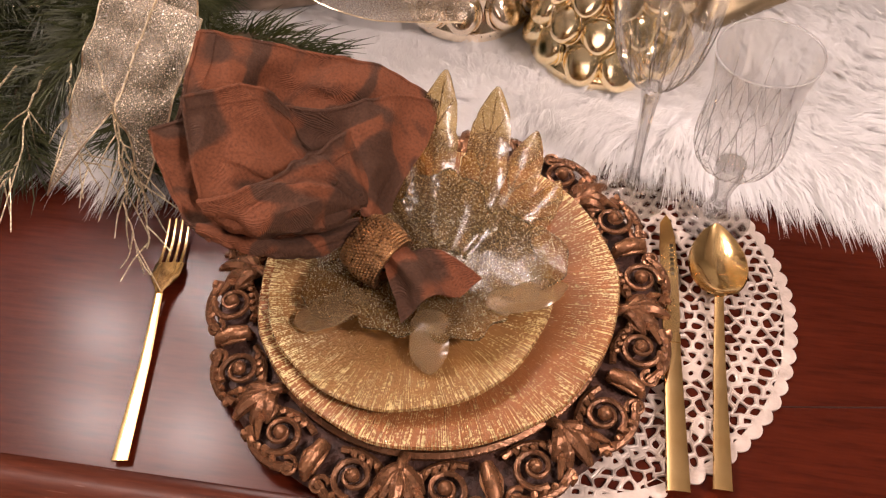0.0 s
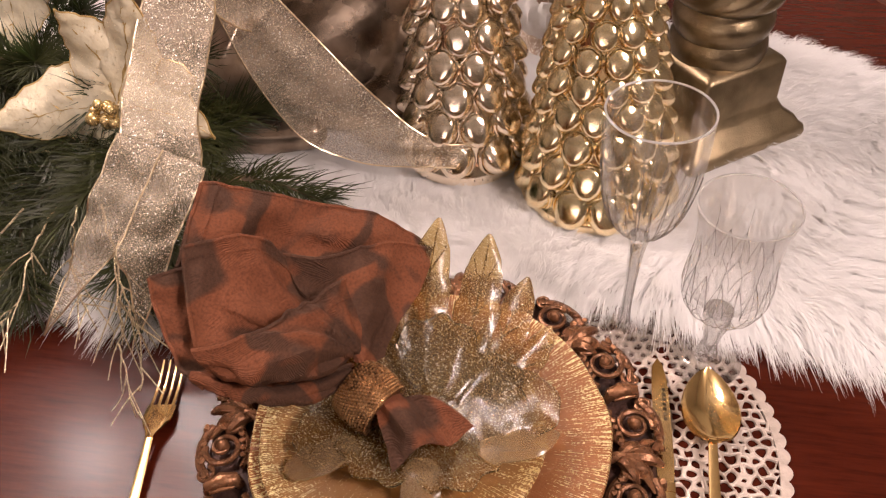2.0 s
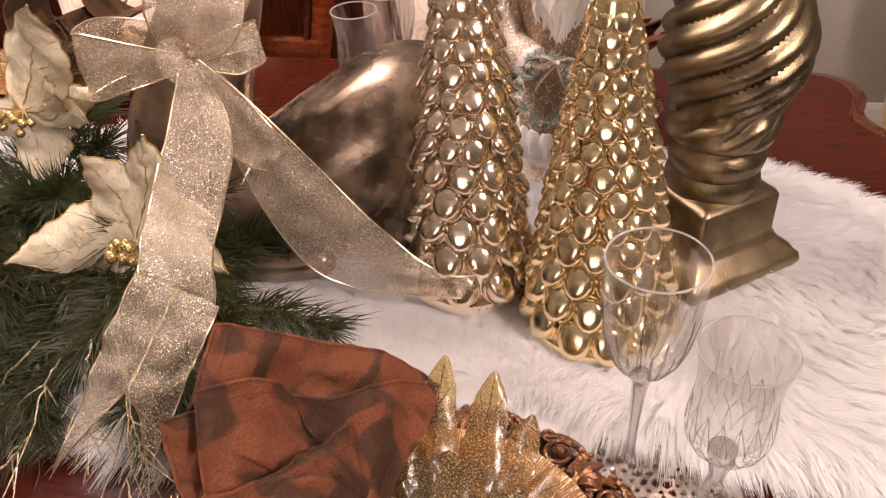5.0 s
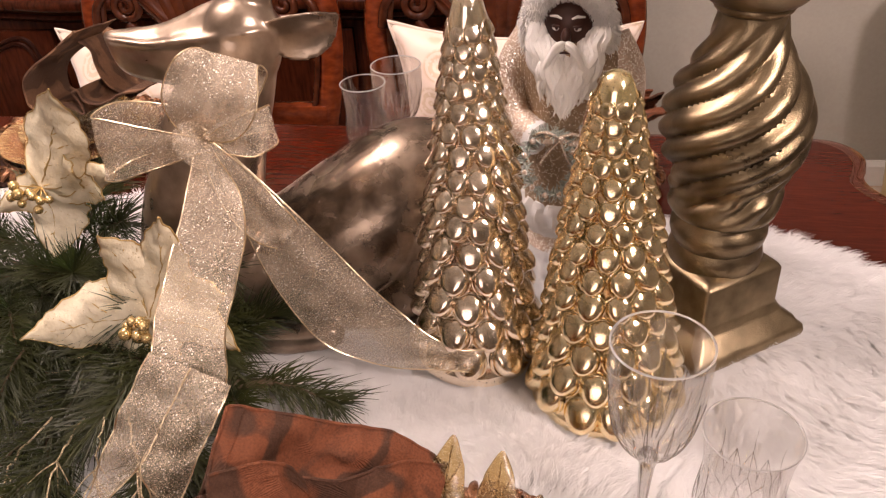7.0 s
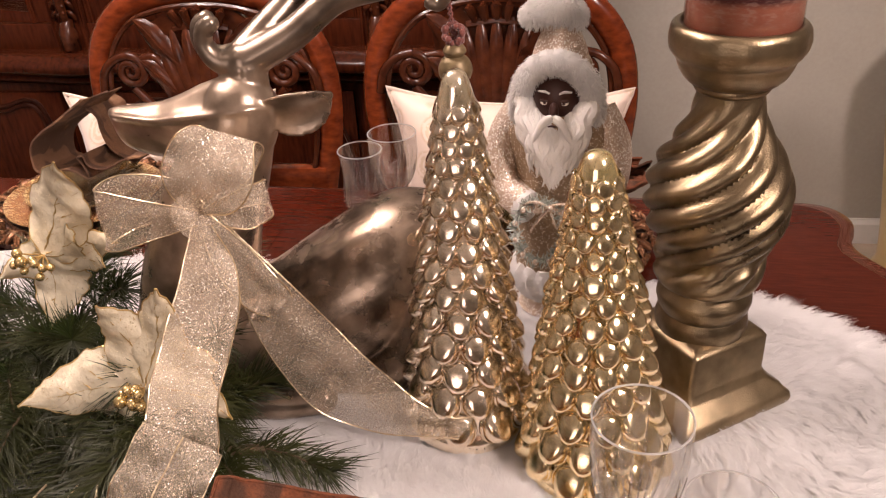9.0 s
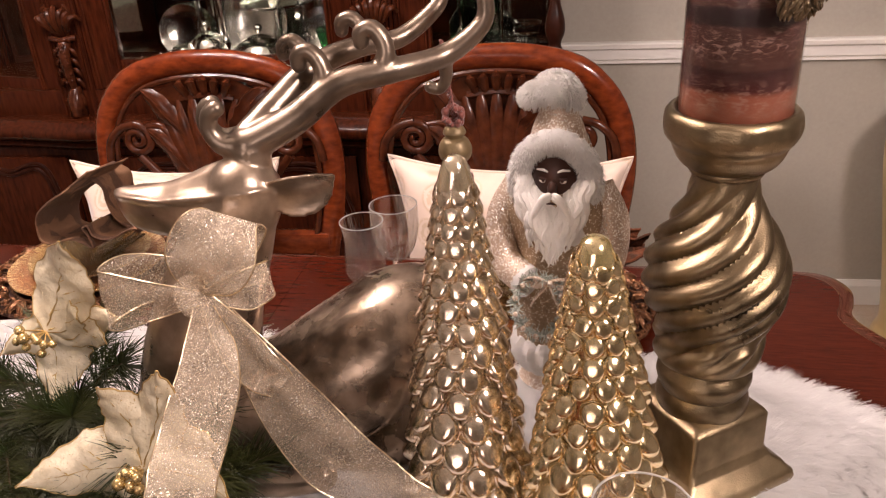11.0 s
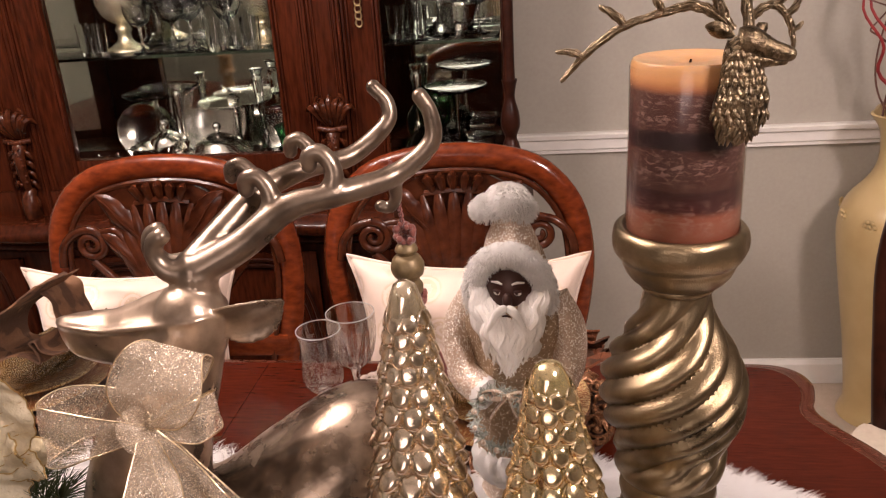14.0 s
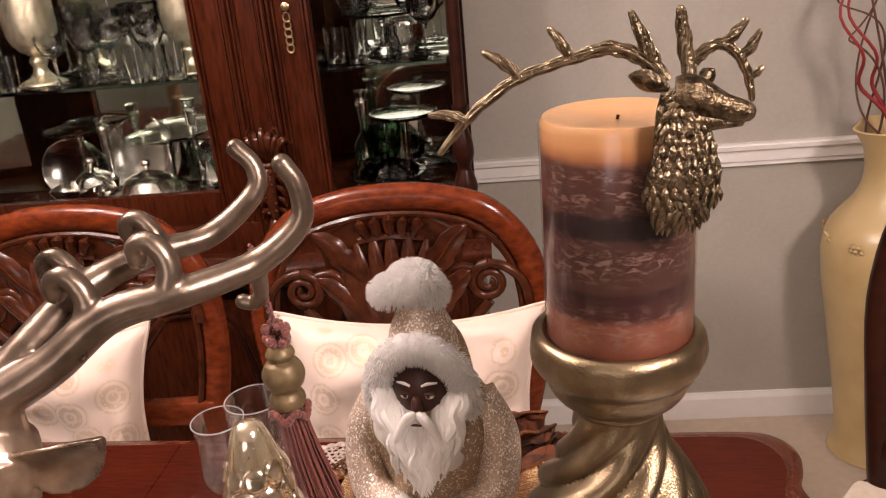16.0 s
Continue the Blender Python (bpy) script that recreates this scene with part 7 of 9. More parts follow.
    for s in (-1, 1):
        for k in range(3):
            g.tube(smooth_line([(s * 0.001, -0.0555 - 0.001 * k, 0.2975 - 0.002 * k), (s * (0.010 + 0.002 * k), -0.060, 0.294 - 0.004 * k), (s * (0.018 + 0.003 * k), -0.060, 0.280 - 0.006 * k), (s * (0.020 + 0.006 * k), -0.058, 0.262 - 0.004 * k)], 10), [0.0026, 0.0034, 0.0040, 0.0042, 0.0042, 0.0040, 0.0036, 0.0032, 0.0026, 0.0016], 8, slot=2)
        g.tube([(s * 0.0055, -0.0605, 0.2865), (0, -0.0615, 0.2880)], [0.0008, 0.0016], 6, slot=3)
        g.tube([(s * 0.006, -0.0480, 0.3225), (s * 0.012, -0.0475, 0.3250), (s * 0.021, -0.0425, 0.3235)], [0.0012, 0.0018, 0.0011], 6, slot=2)
        g.ball((s * 0.0125, -0.0460, 0.3110), (0.0052, 0.0030, 0.0030), 8, 10, slot=2)
        g.ball((s * 0.0120, -0.0485, 0.3116), (0.0021, 0.0012, 0.0021), 6, 8, slot=3)
        g.ball((s * 0.0125, -0.0462, 0.3136), (0.0062, 0.0036, 0.0021), 6, 10, slot=3)
    # small wreath held in front
    for k in range(11):
        a = 0.57 * k
        g.ball((0.034 * math.cos(a) - 0.012, -0.074, 0.148 + 0.042 * math.sin(a)), 0.0040, 6, 8, slot=4)
    for k in range(420):
        a = rngf.uniform(0, 6.28)
        c = np.array([0.034 * math.cos(a) - 0.012, -0.068, 0.148 + 0.042 * math.sin(a)])
        d = np.array([rngf.gauss(0, 1), rngf.gauss(-0.3, 0.6), rngf.gauss(0, 1)])
        d = d / np.linalg.norm(d) * 0.013
        g.tube([c, c + d], [0.0015, 0.0005], 4, slot=5)
    for s in (-1, 1):
        g.tube(smooth_line([(-0.002, -0.070, 0.186), (s * 0.018, -0.076, 0.194), (s * 0.032, -0.070, 0.186), (s * 0.016, -0.072, 0.180), (-0.002, -0.070, 0.186)], 18), 0.004, 6, slot=4, flat=0.4)
        g.tube(smooth_line([(0, -0.070, 0.184), (s * 0.012 - 0.004, -0.074, 0.165), (s * 0.020 - 0.004, -0.070, 0.150)], 10), 0.004, 6, slot=4, flat=0.4)
    return solid("bearded_figurine", g, [robe_glitter, plush, beard_white, face_brown, silver_glitter, sprig_silver], "glittered robed figurine with white beard and fur hood", "figurine", m)


figurine(pose(0.095, 0.955, 0.772, 0, 0, -6) @ Matrix.Diagonal((0.94, 0.95, 1.0, 1)))

# ---- tassel ----
burgundy = material("burgundy_thread", (0.10, 0.022, 0.018), (0.22, 0.06, 0.04), 0.6, scale=300, bump=0.6, sheen=0.4, island=0.2)
old_gold = material("old_gold_turning", (0.10, 0.070, 0.034), (0.27, 0.195, 0.10), 0.45, metal=0.4, scale=90, bump=0.3)
tassel = thing("tassel", "burgundy and old gold tassel hanging from the antler", "tassel")
TX, TY = -0.016, 0.858
g = Geo()
for s in (0, math.pi):
    g.tube([(-0.026 + 0.010 * (1.262 - z) / 0.09 + 0.0018 * math.cos(z * 500 + s), 0.860 + 0.0018 * math.sin(z * 500 + s), z) for z in np.linspace(1.262, 1.18, 60)], 0.0014, 5)
part("cord", g, burgundy, tassel, "twisted burgundy cord")
g = Geo()
rng = random.Random(8)
for k in range(34):
    a, b = rng.uniform(0, 6.28), rng.uniform(-1.2, 1.2)
    part("knot_loop", Geo().ball((TX + 0.010 * math.cos(a) * math.cos(b), TY + 0.010 * math.sin(a) * math.cos(b), 1.180 + 0.011 * math.sin(b)), rng.uniform(0.003, 0.0045), 5, 8), burgundy, tassel)
part("turned_head", Geo().lathe(dense([(0.004, 0), (0.014, 0.003), (0.016, 0.012), (0.012, 0.020), (0.017, 0.026), (0.019, 0.036), (0.015, 0.046), (0.010, 0.050), (0.013, 0.055), (0.009, 0.062), (0.003, 0.064)], 40), 20), old_gold, tassel, "turned old gold head", at=pose(TX, TY, 1.106))
g = Geo()
for k in range(40):
    a = 2 * math.pi * k / 40
    g.ball((TX + 0.0165 * math.cos(a), TY + 0.0165 * math.sin(a), 1.104 + 0.004 * math.sin(5 * a)), 0.0038, 4, 6)
part("ruff", g, burgundy, tassel, "looped burgundy ruff")
g = Geo()
for k in range(150):
    a, r = rng.uniform(0, 6.28), rng.uniform(0.3, 1.0)
    x, y = r * math.cos(a), r * math.sin(a)
    g.tube([(TX + 0.012 * x, TY + 0.012 * y, 1.106), (TX + 0.016 * x + 0.006, TY + 0.016 * y, 1.06), (TX + 0.021 * x + 0.016, TY + 0.020 * y, 1.0 + rng.uniform(0, 0.01))], 0.0009, 4)
tagged(part("fringe", g, burgundy, tassel, "long burgundy threads"), kind="stuff")

# ---- stag's head candle pin ----
def worn(mt, colour, lo=0.49, hi=0.60):
    """Rubbed bright on the ridges."""
    N, L, b = nodes_of(mt)
    ge = N.new("ShaderNodeNewGeometry")
    mr = N.new("ShaderNodeMapRange")
    mr.inputs[1].default_value, mr.inputs[2].default_value = lo, hi
    L.new(ge.outputs["Pointiness"], mr.inputs[0])
    mx = N.new("ShaderNodeMix")
    mx.data_type = "RGBA"
    old = b.inputs["Base Color"].links[0].from_socket
    L.new(mr.outputs[0], mx.inputs[0])
    L.new(old, mx.inputs[6])
    mx.inputs[7].default_value = (*colour, 1)
    L.new(mx.outputs[2], b.inputs["Base Color"])
    return mt


stag_brass = worn(material("rubbed_brass", (0.020, 0.014, 0.008), (0.22, 0.165, 0.10), 0.32, metal=1.0, scale=160, bump=0.9, bump_scale=330, contrast=(0.34, 0.60)), (0.46, 0.37, 0.25), 0.53, 0.72)


def stag_pin():
    g = Geo()
    rr = random.Random(6)

    def limb(pts, rad, n=24, sides=14):
        r = np.maximum(smooth_line([(q, 0, 0) for q in rad], n)[:, 0], 0.0010)
        g.tube(smooth_line(pts, n), r, sides)
        g.ball(pts[-1], float(r[-1]) * 0.97, 6, 10)

    def horn(pts, rad, n=30):
        """A beam with bark: a core wound with thin strands."""
        p = smooth_line(pts, n)
        r = np.maximum(smooth_line([(q, 0, 0) for q in rad], n)[:, 0], 0.0009)
        g.tube(p, r * 0.88, 9)
        g.ball(p[-1], float(r[-1]) * 0.9, 5, 8)
        tan = np.gradient(p, axis=0)
        tan /= np.linalg.norm(tan, axis=1, keepdims=True)
        e = np.cross(tan, (0.0, 1.0, 0.0))
        e /= np.linalg.norm(e, axis=1, keepdims=True) + 1e-9
        f = np.cross(tan, e)
        for k in range(7):
            a = 2 * math.pi * k / 7 + np.linspace(0, 1.5, n) + rr.uniform(0, 0.5)
            off = e * np.cos(a)[:, None] + f * np.sin(a)[:, None]
            g.tube(p + off * (r * (0.86 + 0.12 * np.sin(np.arange(n) * 1.3 + k)))[:, None], np.maximum(r * 0.19, 0.0004), 5)
    Y = 0.742
    # breast and neck, flattened against the candle
    prof = [(0.297, 1.3065, 0.006), (0.2985, 1.312, 0.015), (0.3005, 1.322, 0.0205), (0.3020, 1.335, 0.0225), (0.3025, 1.350, 0.0195), (0.3015, 1.365, 0.0170), (0.3005, 1.378, 0.0150), (0.300, 1.388, 0.012)]
    q = smooth_line(prof, 30)
    rings = [[(x + r * math.cos(a), Y + 0.72 * r * math.sin(a), z) for a in np.linspace(0, 2 * math.pi, 24, endpoint=False)] for x, z, r in q]
    k0 = g.n
    g.grid(np.array(rings), close_v=True)
    g.f += [tuple(range(k0, k0 + 24))[::-1], tuple(range(k0 + 29 * 24, k0 + 30 * 24))]
    g.m += [0, 0]
    # shaggy coat: teardrops in overlapping courses, longest on the breast
    for row in range(11):
        s = row / 10
        x0, z0, r0 = q[int(3 + 22 * s)]
        n = 9
        for k in range(n):
            a = -math.pi / 2 + (k + 0.5 * (row % 2) - 4.25) * 0.30 + rr.uniform(-0.08, 0.08)
            o = np.array([math.cos(a), 0.72 * math.sin(a), 0.0])
            p = np.array([x0, Y, z0]) + o * (r0 - 0.0016)
            ln = 0.0095 - 0.003 * s
            sway = rr.gauss(0, 0.0018)
            g.tube(smooth_line([p + (0, 0, ln * 0.6), p + o * 0.0006, p + o * 0.0006 + np.array([sway, 0, -ln * 0.5]), p - o * 0.0006 + np.array([1.6 * sway, 0, -ln])], 8), [0.0006, 0.0016, 0.0022, 0.0024, 0.0021, 0.0017, 0.0011, 0.0004], 7)
    # head: skull, cheek, muzzle, brow, eye, nostril and mouth
    limb([(0.2965, Y, 1.3870), (0.3040, Y - 0.001, 1.3865), (0.3130, Y - 0.002, 1.3830), (0.3230, Y - 0.003, 1.3790), (0.3320, Y - 0.004, 1.3765), (0.3365, Y - 0.004, 1.3755)], [0.0110, 0.0128, 0.0112, 0.0086, 0.0072, 0.0062], 26, 18)
    limb([(0.302, Y - 0.004, 1.374), (0.312, Y - 0.004, 1.3715), (0.324, Y - 0.004, 1.3705), (0.333, Y - 0.004, 1.3700)], [0.0080, 0.0066, 0.0046, 0.0034], 16, 12)
    g.ball((0.3035, Y - 0.0115, 1.3865), (0.0030, 0.0022, 0.0024), 7, 10)
    g.tube(smooth_line([(0.298, Y - 0.0105, 1.3895), (0.303, Y - 0.0125, 1.3912), (0.309, Y - 0.0105, 1.3890)], 8), 0.0013, 6)
    g.tube(smooth_line([(0.299, Y - 0.0105, 1.3845), (0.304, Y - 0.0120, 1.3832), (0.309, Y - 0.0105, 1.3850)], 8), 0.0009, 6)
    g.ball((0.3350, Y - 0.0085, 1.3775), (0.0022, 0.0016, 0.0017), 6, 8)
    for k in range(70):
        u, w_ = rr.random(), rr.uniform(-1, 1)
        p = np.array([0.292 + 0.026 * u, Y - 0.0115 + 0.004 * abs(w_) + 0.002 * u, 1.3840 + 0.0095 * w_ - 0.004 * u])
        g.tube([p, p + (-0.0022, -0.0006, -0.0014), p + (-0.0044, 0.0004, -0.0030)], [0.0003, 0.0009, 0.0002], 5)
    # ears
    g.join(leaf_sheet([(0.2925, Y - 0.002, 1.3910), (0.283, Y - 0.004, 1.3945), (0.2745, Y - 0.003, 1.3985), (0.2695, Y - 0.001, 1.4005)], (0.2, -0.4, 1), [0.002, 0.0048, 0.0066, 0.0070, 0.0058, 0.0034, 0.0008], 0.45, 0.0026))
    g.join(leaf_sheet([(0.312, Y + 0.006, 1.3930), (0.318, Y + 0.010, 1.3965), (0.321, Y + 0.013, 1.3985)], (1, 0.2, -0.4), [0.002, 0.0045, 0.0050, 0.0035, 0.0008], 0.4, 0.0026))
    # antlers: a long sweep to one side, a short crown to the other
    horn([(0.291, Y, 1.3960), (0.282, Y, 1.4060), (0.272, Y, 1.4125), (0.258, Y, 1.4170), (0.243, Y, 1.4140), (0.223, Y, 1.4090), (0.202, Y, 1.4015), (0.182, Y, 1.3880), (0.168, Y, 1.3755), (0.154, Y, 1.3600)], [0.0050, 0.0046, 0.0044, 0.0042, 0.0036, 0.0034, 0.0034, 0.0034, 0.0030, 0.0018], 56)
    horn([(0.172, Y, 1.3800), (0.162, Y, 1.3835), (0.150, Y, 1.3845)], [0.0030, 0.0032, 0.0018], 14)
    horn([(0.236, Y, 1.4135), (0.231, Y - 0.001, 1.4215), (0.2245, Y - 0.001, 1.4305)], [0.0030, 0.0036, 0.0020], 14)
    horn([(0.206, Y, 1.4035), (0.197, Y - 0.001, 1.4125), (0.1855, Y - 0.001, 1.4195)], [0.0030, 0.0038, 0.0020], 14)
    horn([(0.287, Y, 1.4010), (0.279, Y - 0.001, 1.4180), (0.2710, Y - 0.001, 1.4360)], [0.0040, 0.0046, 0.0022], 16)
    B = Y + 0.008
    horn([(0.306, B - 0.004, 1.3950), (0.303, B, 1.4150), (0.3000, B, 1.4350)], [0.0046, 0.0046, 0.0030], 16)
    horn([(0.308, B, 1.4050), (0.316, B + 0.001, 1.4115), (0.325, B + 0.003, 1.4130), (0.334, B + 0.004, 1.4065), (0.3405, B + 0.005, 1.3950), (0.3440, B + 0.005, 1.3790)], [0.0040, 0.0036, 0.0034, 0.0032, 0.0030, 0.0018], 34)
    horn([(0.325, B + 0.003, 1.4130), (0.332, B + 0.003, 1.4190), (0.338, B + 0.003, 1.4260)], [0.0030, 0.0034, 0.0020], 12)
    horn([(0.336, B + 0.004, 1.4045), (0.342, B + 0.004, 1.4110), (0.346, B + 0.004, 1.4190)], [0.0028, 0.0032, 0.0018], 12)
    horn([(0.3415, B + 0.005, 1.3920), (0.346, B + 0.005, 1.3945), (0.3490, B + 0.005, 1.3980)], [0.0024, 0.0022, 0.0014], 10)
    return solid("stag_head_pin", g, stag_brass, "antique brass stag's head pin hooked on the candle", "ornament")


stag_pin()

# ---- the settings across the table ----
rolled_cloth = napkin_cloth("brown_jacquard", (0.115, 0.062, 0.038), (0.225, 0.120, 0.066))


def rolled_napkin():
    """A napkin rolled up loosely on the bowl: one cloth curling over itself, and a flap behind."""
    t = thing("napkin", "dark brown jacquard napkin rolled up loosely", "napkin", None, "folded napkins")
    curl = [(-0.667, 1.001), (-0.722, 0.964), (-0.756, 0.945), (-0.784, 0.918), (-0.794, 0.879), (-0.770, 0.870), (-0.736, 0.879), (-0.712, 0.867), (-0.693, 0.865), (-0.697, 0.887), (-0.702, 0.901), (-0.694, 0.904), (-0.687, 0.887), (-0.660, 0.881), (-0.622, 0.899), (-0.588, 0.904)]
    flap = [(-0.716, 0.974), (-0.690, 0.953), (-0.688, 0.924), (-0.674, 0.886), (-0.639, 0.867)]
    for prof, y0, y1, n, lean in ((curl, 1.115, 1.235, 110, -0.16), (flap, 1.175, 1.265, 40, -0.10)):
        line = smooth_line([(x, 0, z) for x, z in prof], n)
        pts = np.zeros((n, 18, 3))
        for i in range(n):
            for j, y in enumerate(np.linspace(y0, y1, 18)):
                w = noise.noise(Vector((line[i][0] * 30, y * 22, line[i][2] * 30)))
                edge = 0.006 * noise.noise(Vector((i * 0.09, 3.0, y0 * 9)))
                pts[i, j] = (line[i][0] + 0.003 * w, y + edge * (1 - j / 17), line[i][2] + lean * (y - y0) + 0.0035 * w)
        fold = part("fold", Geo().shell(pts, 0.0018), rolled_cloth, t)
        part("hem", Geo().tube(pts[:, 0], 0.0021, 7), rolled_cloth, fold)
    return t


def far_setting(x, y, turn):
    charger(pose(x, y, 0.7545, 0, 0, turn))
    glass_plate("dinner_plate", 0.1400, pose(x, y, 0.7730, 0, 0, turn), plate_glass, "round amber glass dinner plate with gilt flecked rim", 3, "plates")
    glass_plate("salad_plate", 0.1090, pose(x, y + 0.012, 0.7830, 0, 0, turn + 40), salad_glass, "smaller honey glass plate with gilt speckled rim", 4, "plates")
    leaf_bowl(pose(x, y, 0.7925, 0, 0, turn))


far_setting(-0.785, 1.215, -60)
rolled_napkin()
far_setting(0.060, 1.160, 165)
spin = pose(0.060, 1.160, 0, 0, 0, 165) @ pose(-0.030, -0.340, 0)
copy_thing(napkin_ob, spin)
copy_thing(ring_ob, spin @ ring_ob.matrix_basis)
placemat(pose(-0.075, 1.150, 0.7508), 9, "round white pierced lace placemat on the far side")

tan_wood = material("tan_wood", (0.22, 0.12, 0.055), (0.36, 0.21, 0.10), 0.4, scale=40, stretch=(5, 5, 1), bump=0.05)
stick = thing("wooden_candlestick", "tall turned tan wooden candlestick on the table", "candlestick", pose(-1.20, 1.255, TOP))
part("shaft", Geo().lathe(dense([(0.001, 0), (0.055, 0.0), (0.054, 0.012), (0.034, 0.022), (0.028, 0.045), (0.036, 0.08), (0.032, 0.12), (0.024, 0.17), (0.021, 0.20)], 50), 28), tan_wood, stick)
part("drip_pan", Geo().lathe(dense([(0.020, 0.198), (0.032, 0.205), (0.036, 0.215), (0.028, 0.222), (0.030, 0.235), (0.026, 0.262), (0.032, 0.285), (0.001, 0.287)], 30), 28), tan_wood, stick)

# ---- chairs ----
cushion_silk = material("damask_silk", (0.60, 0.47, 0.385), (0.74, 0.61, 0.51), 0.48, scale=9, bump=0.10, bump_scale=220, sheen=0.4, coarse=0.1)


def damask(mt, thread):
    """Round gold-thread medallions woven into a pale ground."""
    N, L, b = nodes_of(mt)
    co = N.new("ShaderNodeTexCoord")
    vo = N.new("ShaderNodeTexVoronoi")
    vo.inputs["Scale"].default_value, vo.inputs["Randomness"].default_value = 12.5, 0.45
    L.new(co.outputs["Object"], vo.inputs["Vector"])
    ring = N.new("ShaderNodeMath"); ring.operation = "SINE"
    sc = N.new("ShaderNodeMath"); sc.operation = "MULTIPLY"; sc.inputs[1].default_value = 34.0
    L.new(vo.outputs["Distance"], sc.inputs[0]); L.new(sc.outputs[0], ring.inputs[0])
    fine = N.new("ShaderNodeTexVoronoi"); fine.inputs["Scale"].default_value = 130.0
    L.new(co.outputs["Object"], fine.inputs["Vector"])
    near = N.new("ShaderNodeMapRange")
    near.inputs[1].default_value, near.inputs[2].default_value, near.inputs[3].default_value, near.inputs[4].default_value = 0.38, 0.44, 1.0, 0.0
    L.new(vo.outputs["Distance"], near.inputs[0])
    dots = N.new("ShaderNodeMath"); dots.operation = "GREATER_THAN"; dots.inputs[1].default_value = 0.30
    L.new(fine.outputs["Distance"], dots.inputs[0])
    rg = N.new("ShaderNodeMath"); rg.operation = "GREATER_THAN"; rg.inputs[1].default_value = -0.35
    L.new(ring.outputs[0], rg.inputs[0])
    m1 = N.new("ShaderNodeMath"); m1.operation = "MULTIPLY"
    L.new(near.outputs[0], m1.inputs[0]); L.new(dots.outputs[0], m1.inputs[1])
    m2 = N.new("ShaderNodeMath"); m2.operation = "MULTIPLY"
    L.new(m1.outputs[0], m2.inputs[0]); L.new(rg.outputs[0], m2.inputs[1])
    half = N.new("ShaderNodeMath"); half.operation = "MULTIPLY"; half.inputs[1].default_value = 0.42
    L.new(m2.outputs[0], half.inputs[0])
    mix = N.new("ShaderNodeMix"); mix.data_type = "RGBA"
    old = b.inputs["Base Color"].links[0].from_socket
    L.new(half.outputs[0], mix.inputs[0]); L.new(old, mix.inputs[6])
    mix.inputs[7].default_value = (*thread, 1)
    L.new(mix.outputs[2], b.inputs["Base Color"])
    mt2 = N.new("ShaderNodeMath"); mt2.operation = "MULTIPLY"; mt2.inputs[1].default_value = 0.7
    L.new(half.outputs[0], mt2.inputs[0]); L.new(mt2.outputs[0], b.inputs["Metallic"])
    return mt


damask(cushion_silk, (0.50, 0.35, 0.16))
upholstery = material("seat_fabric", (0.50, 0.42, 0.32), (0.64, 0.56, 0.45), 0.8, scale=60, bump=0.2)


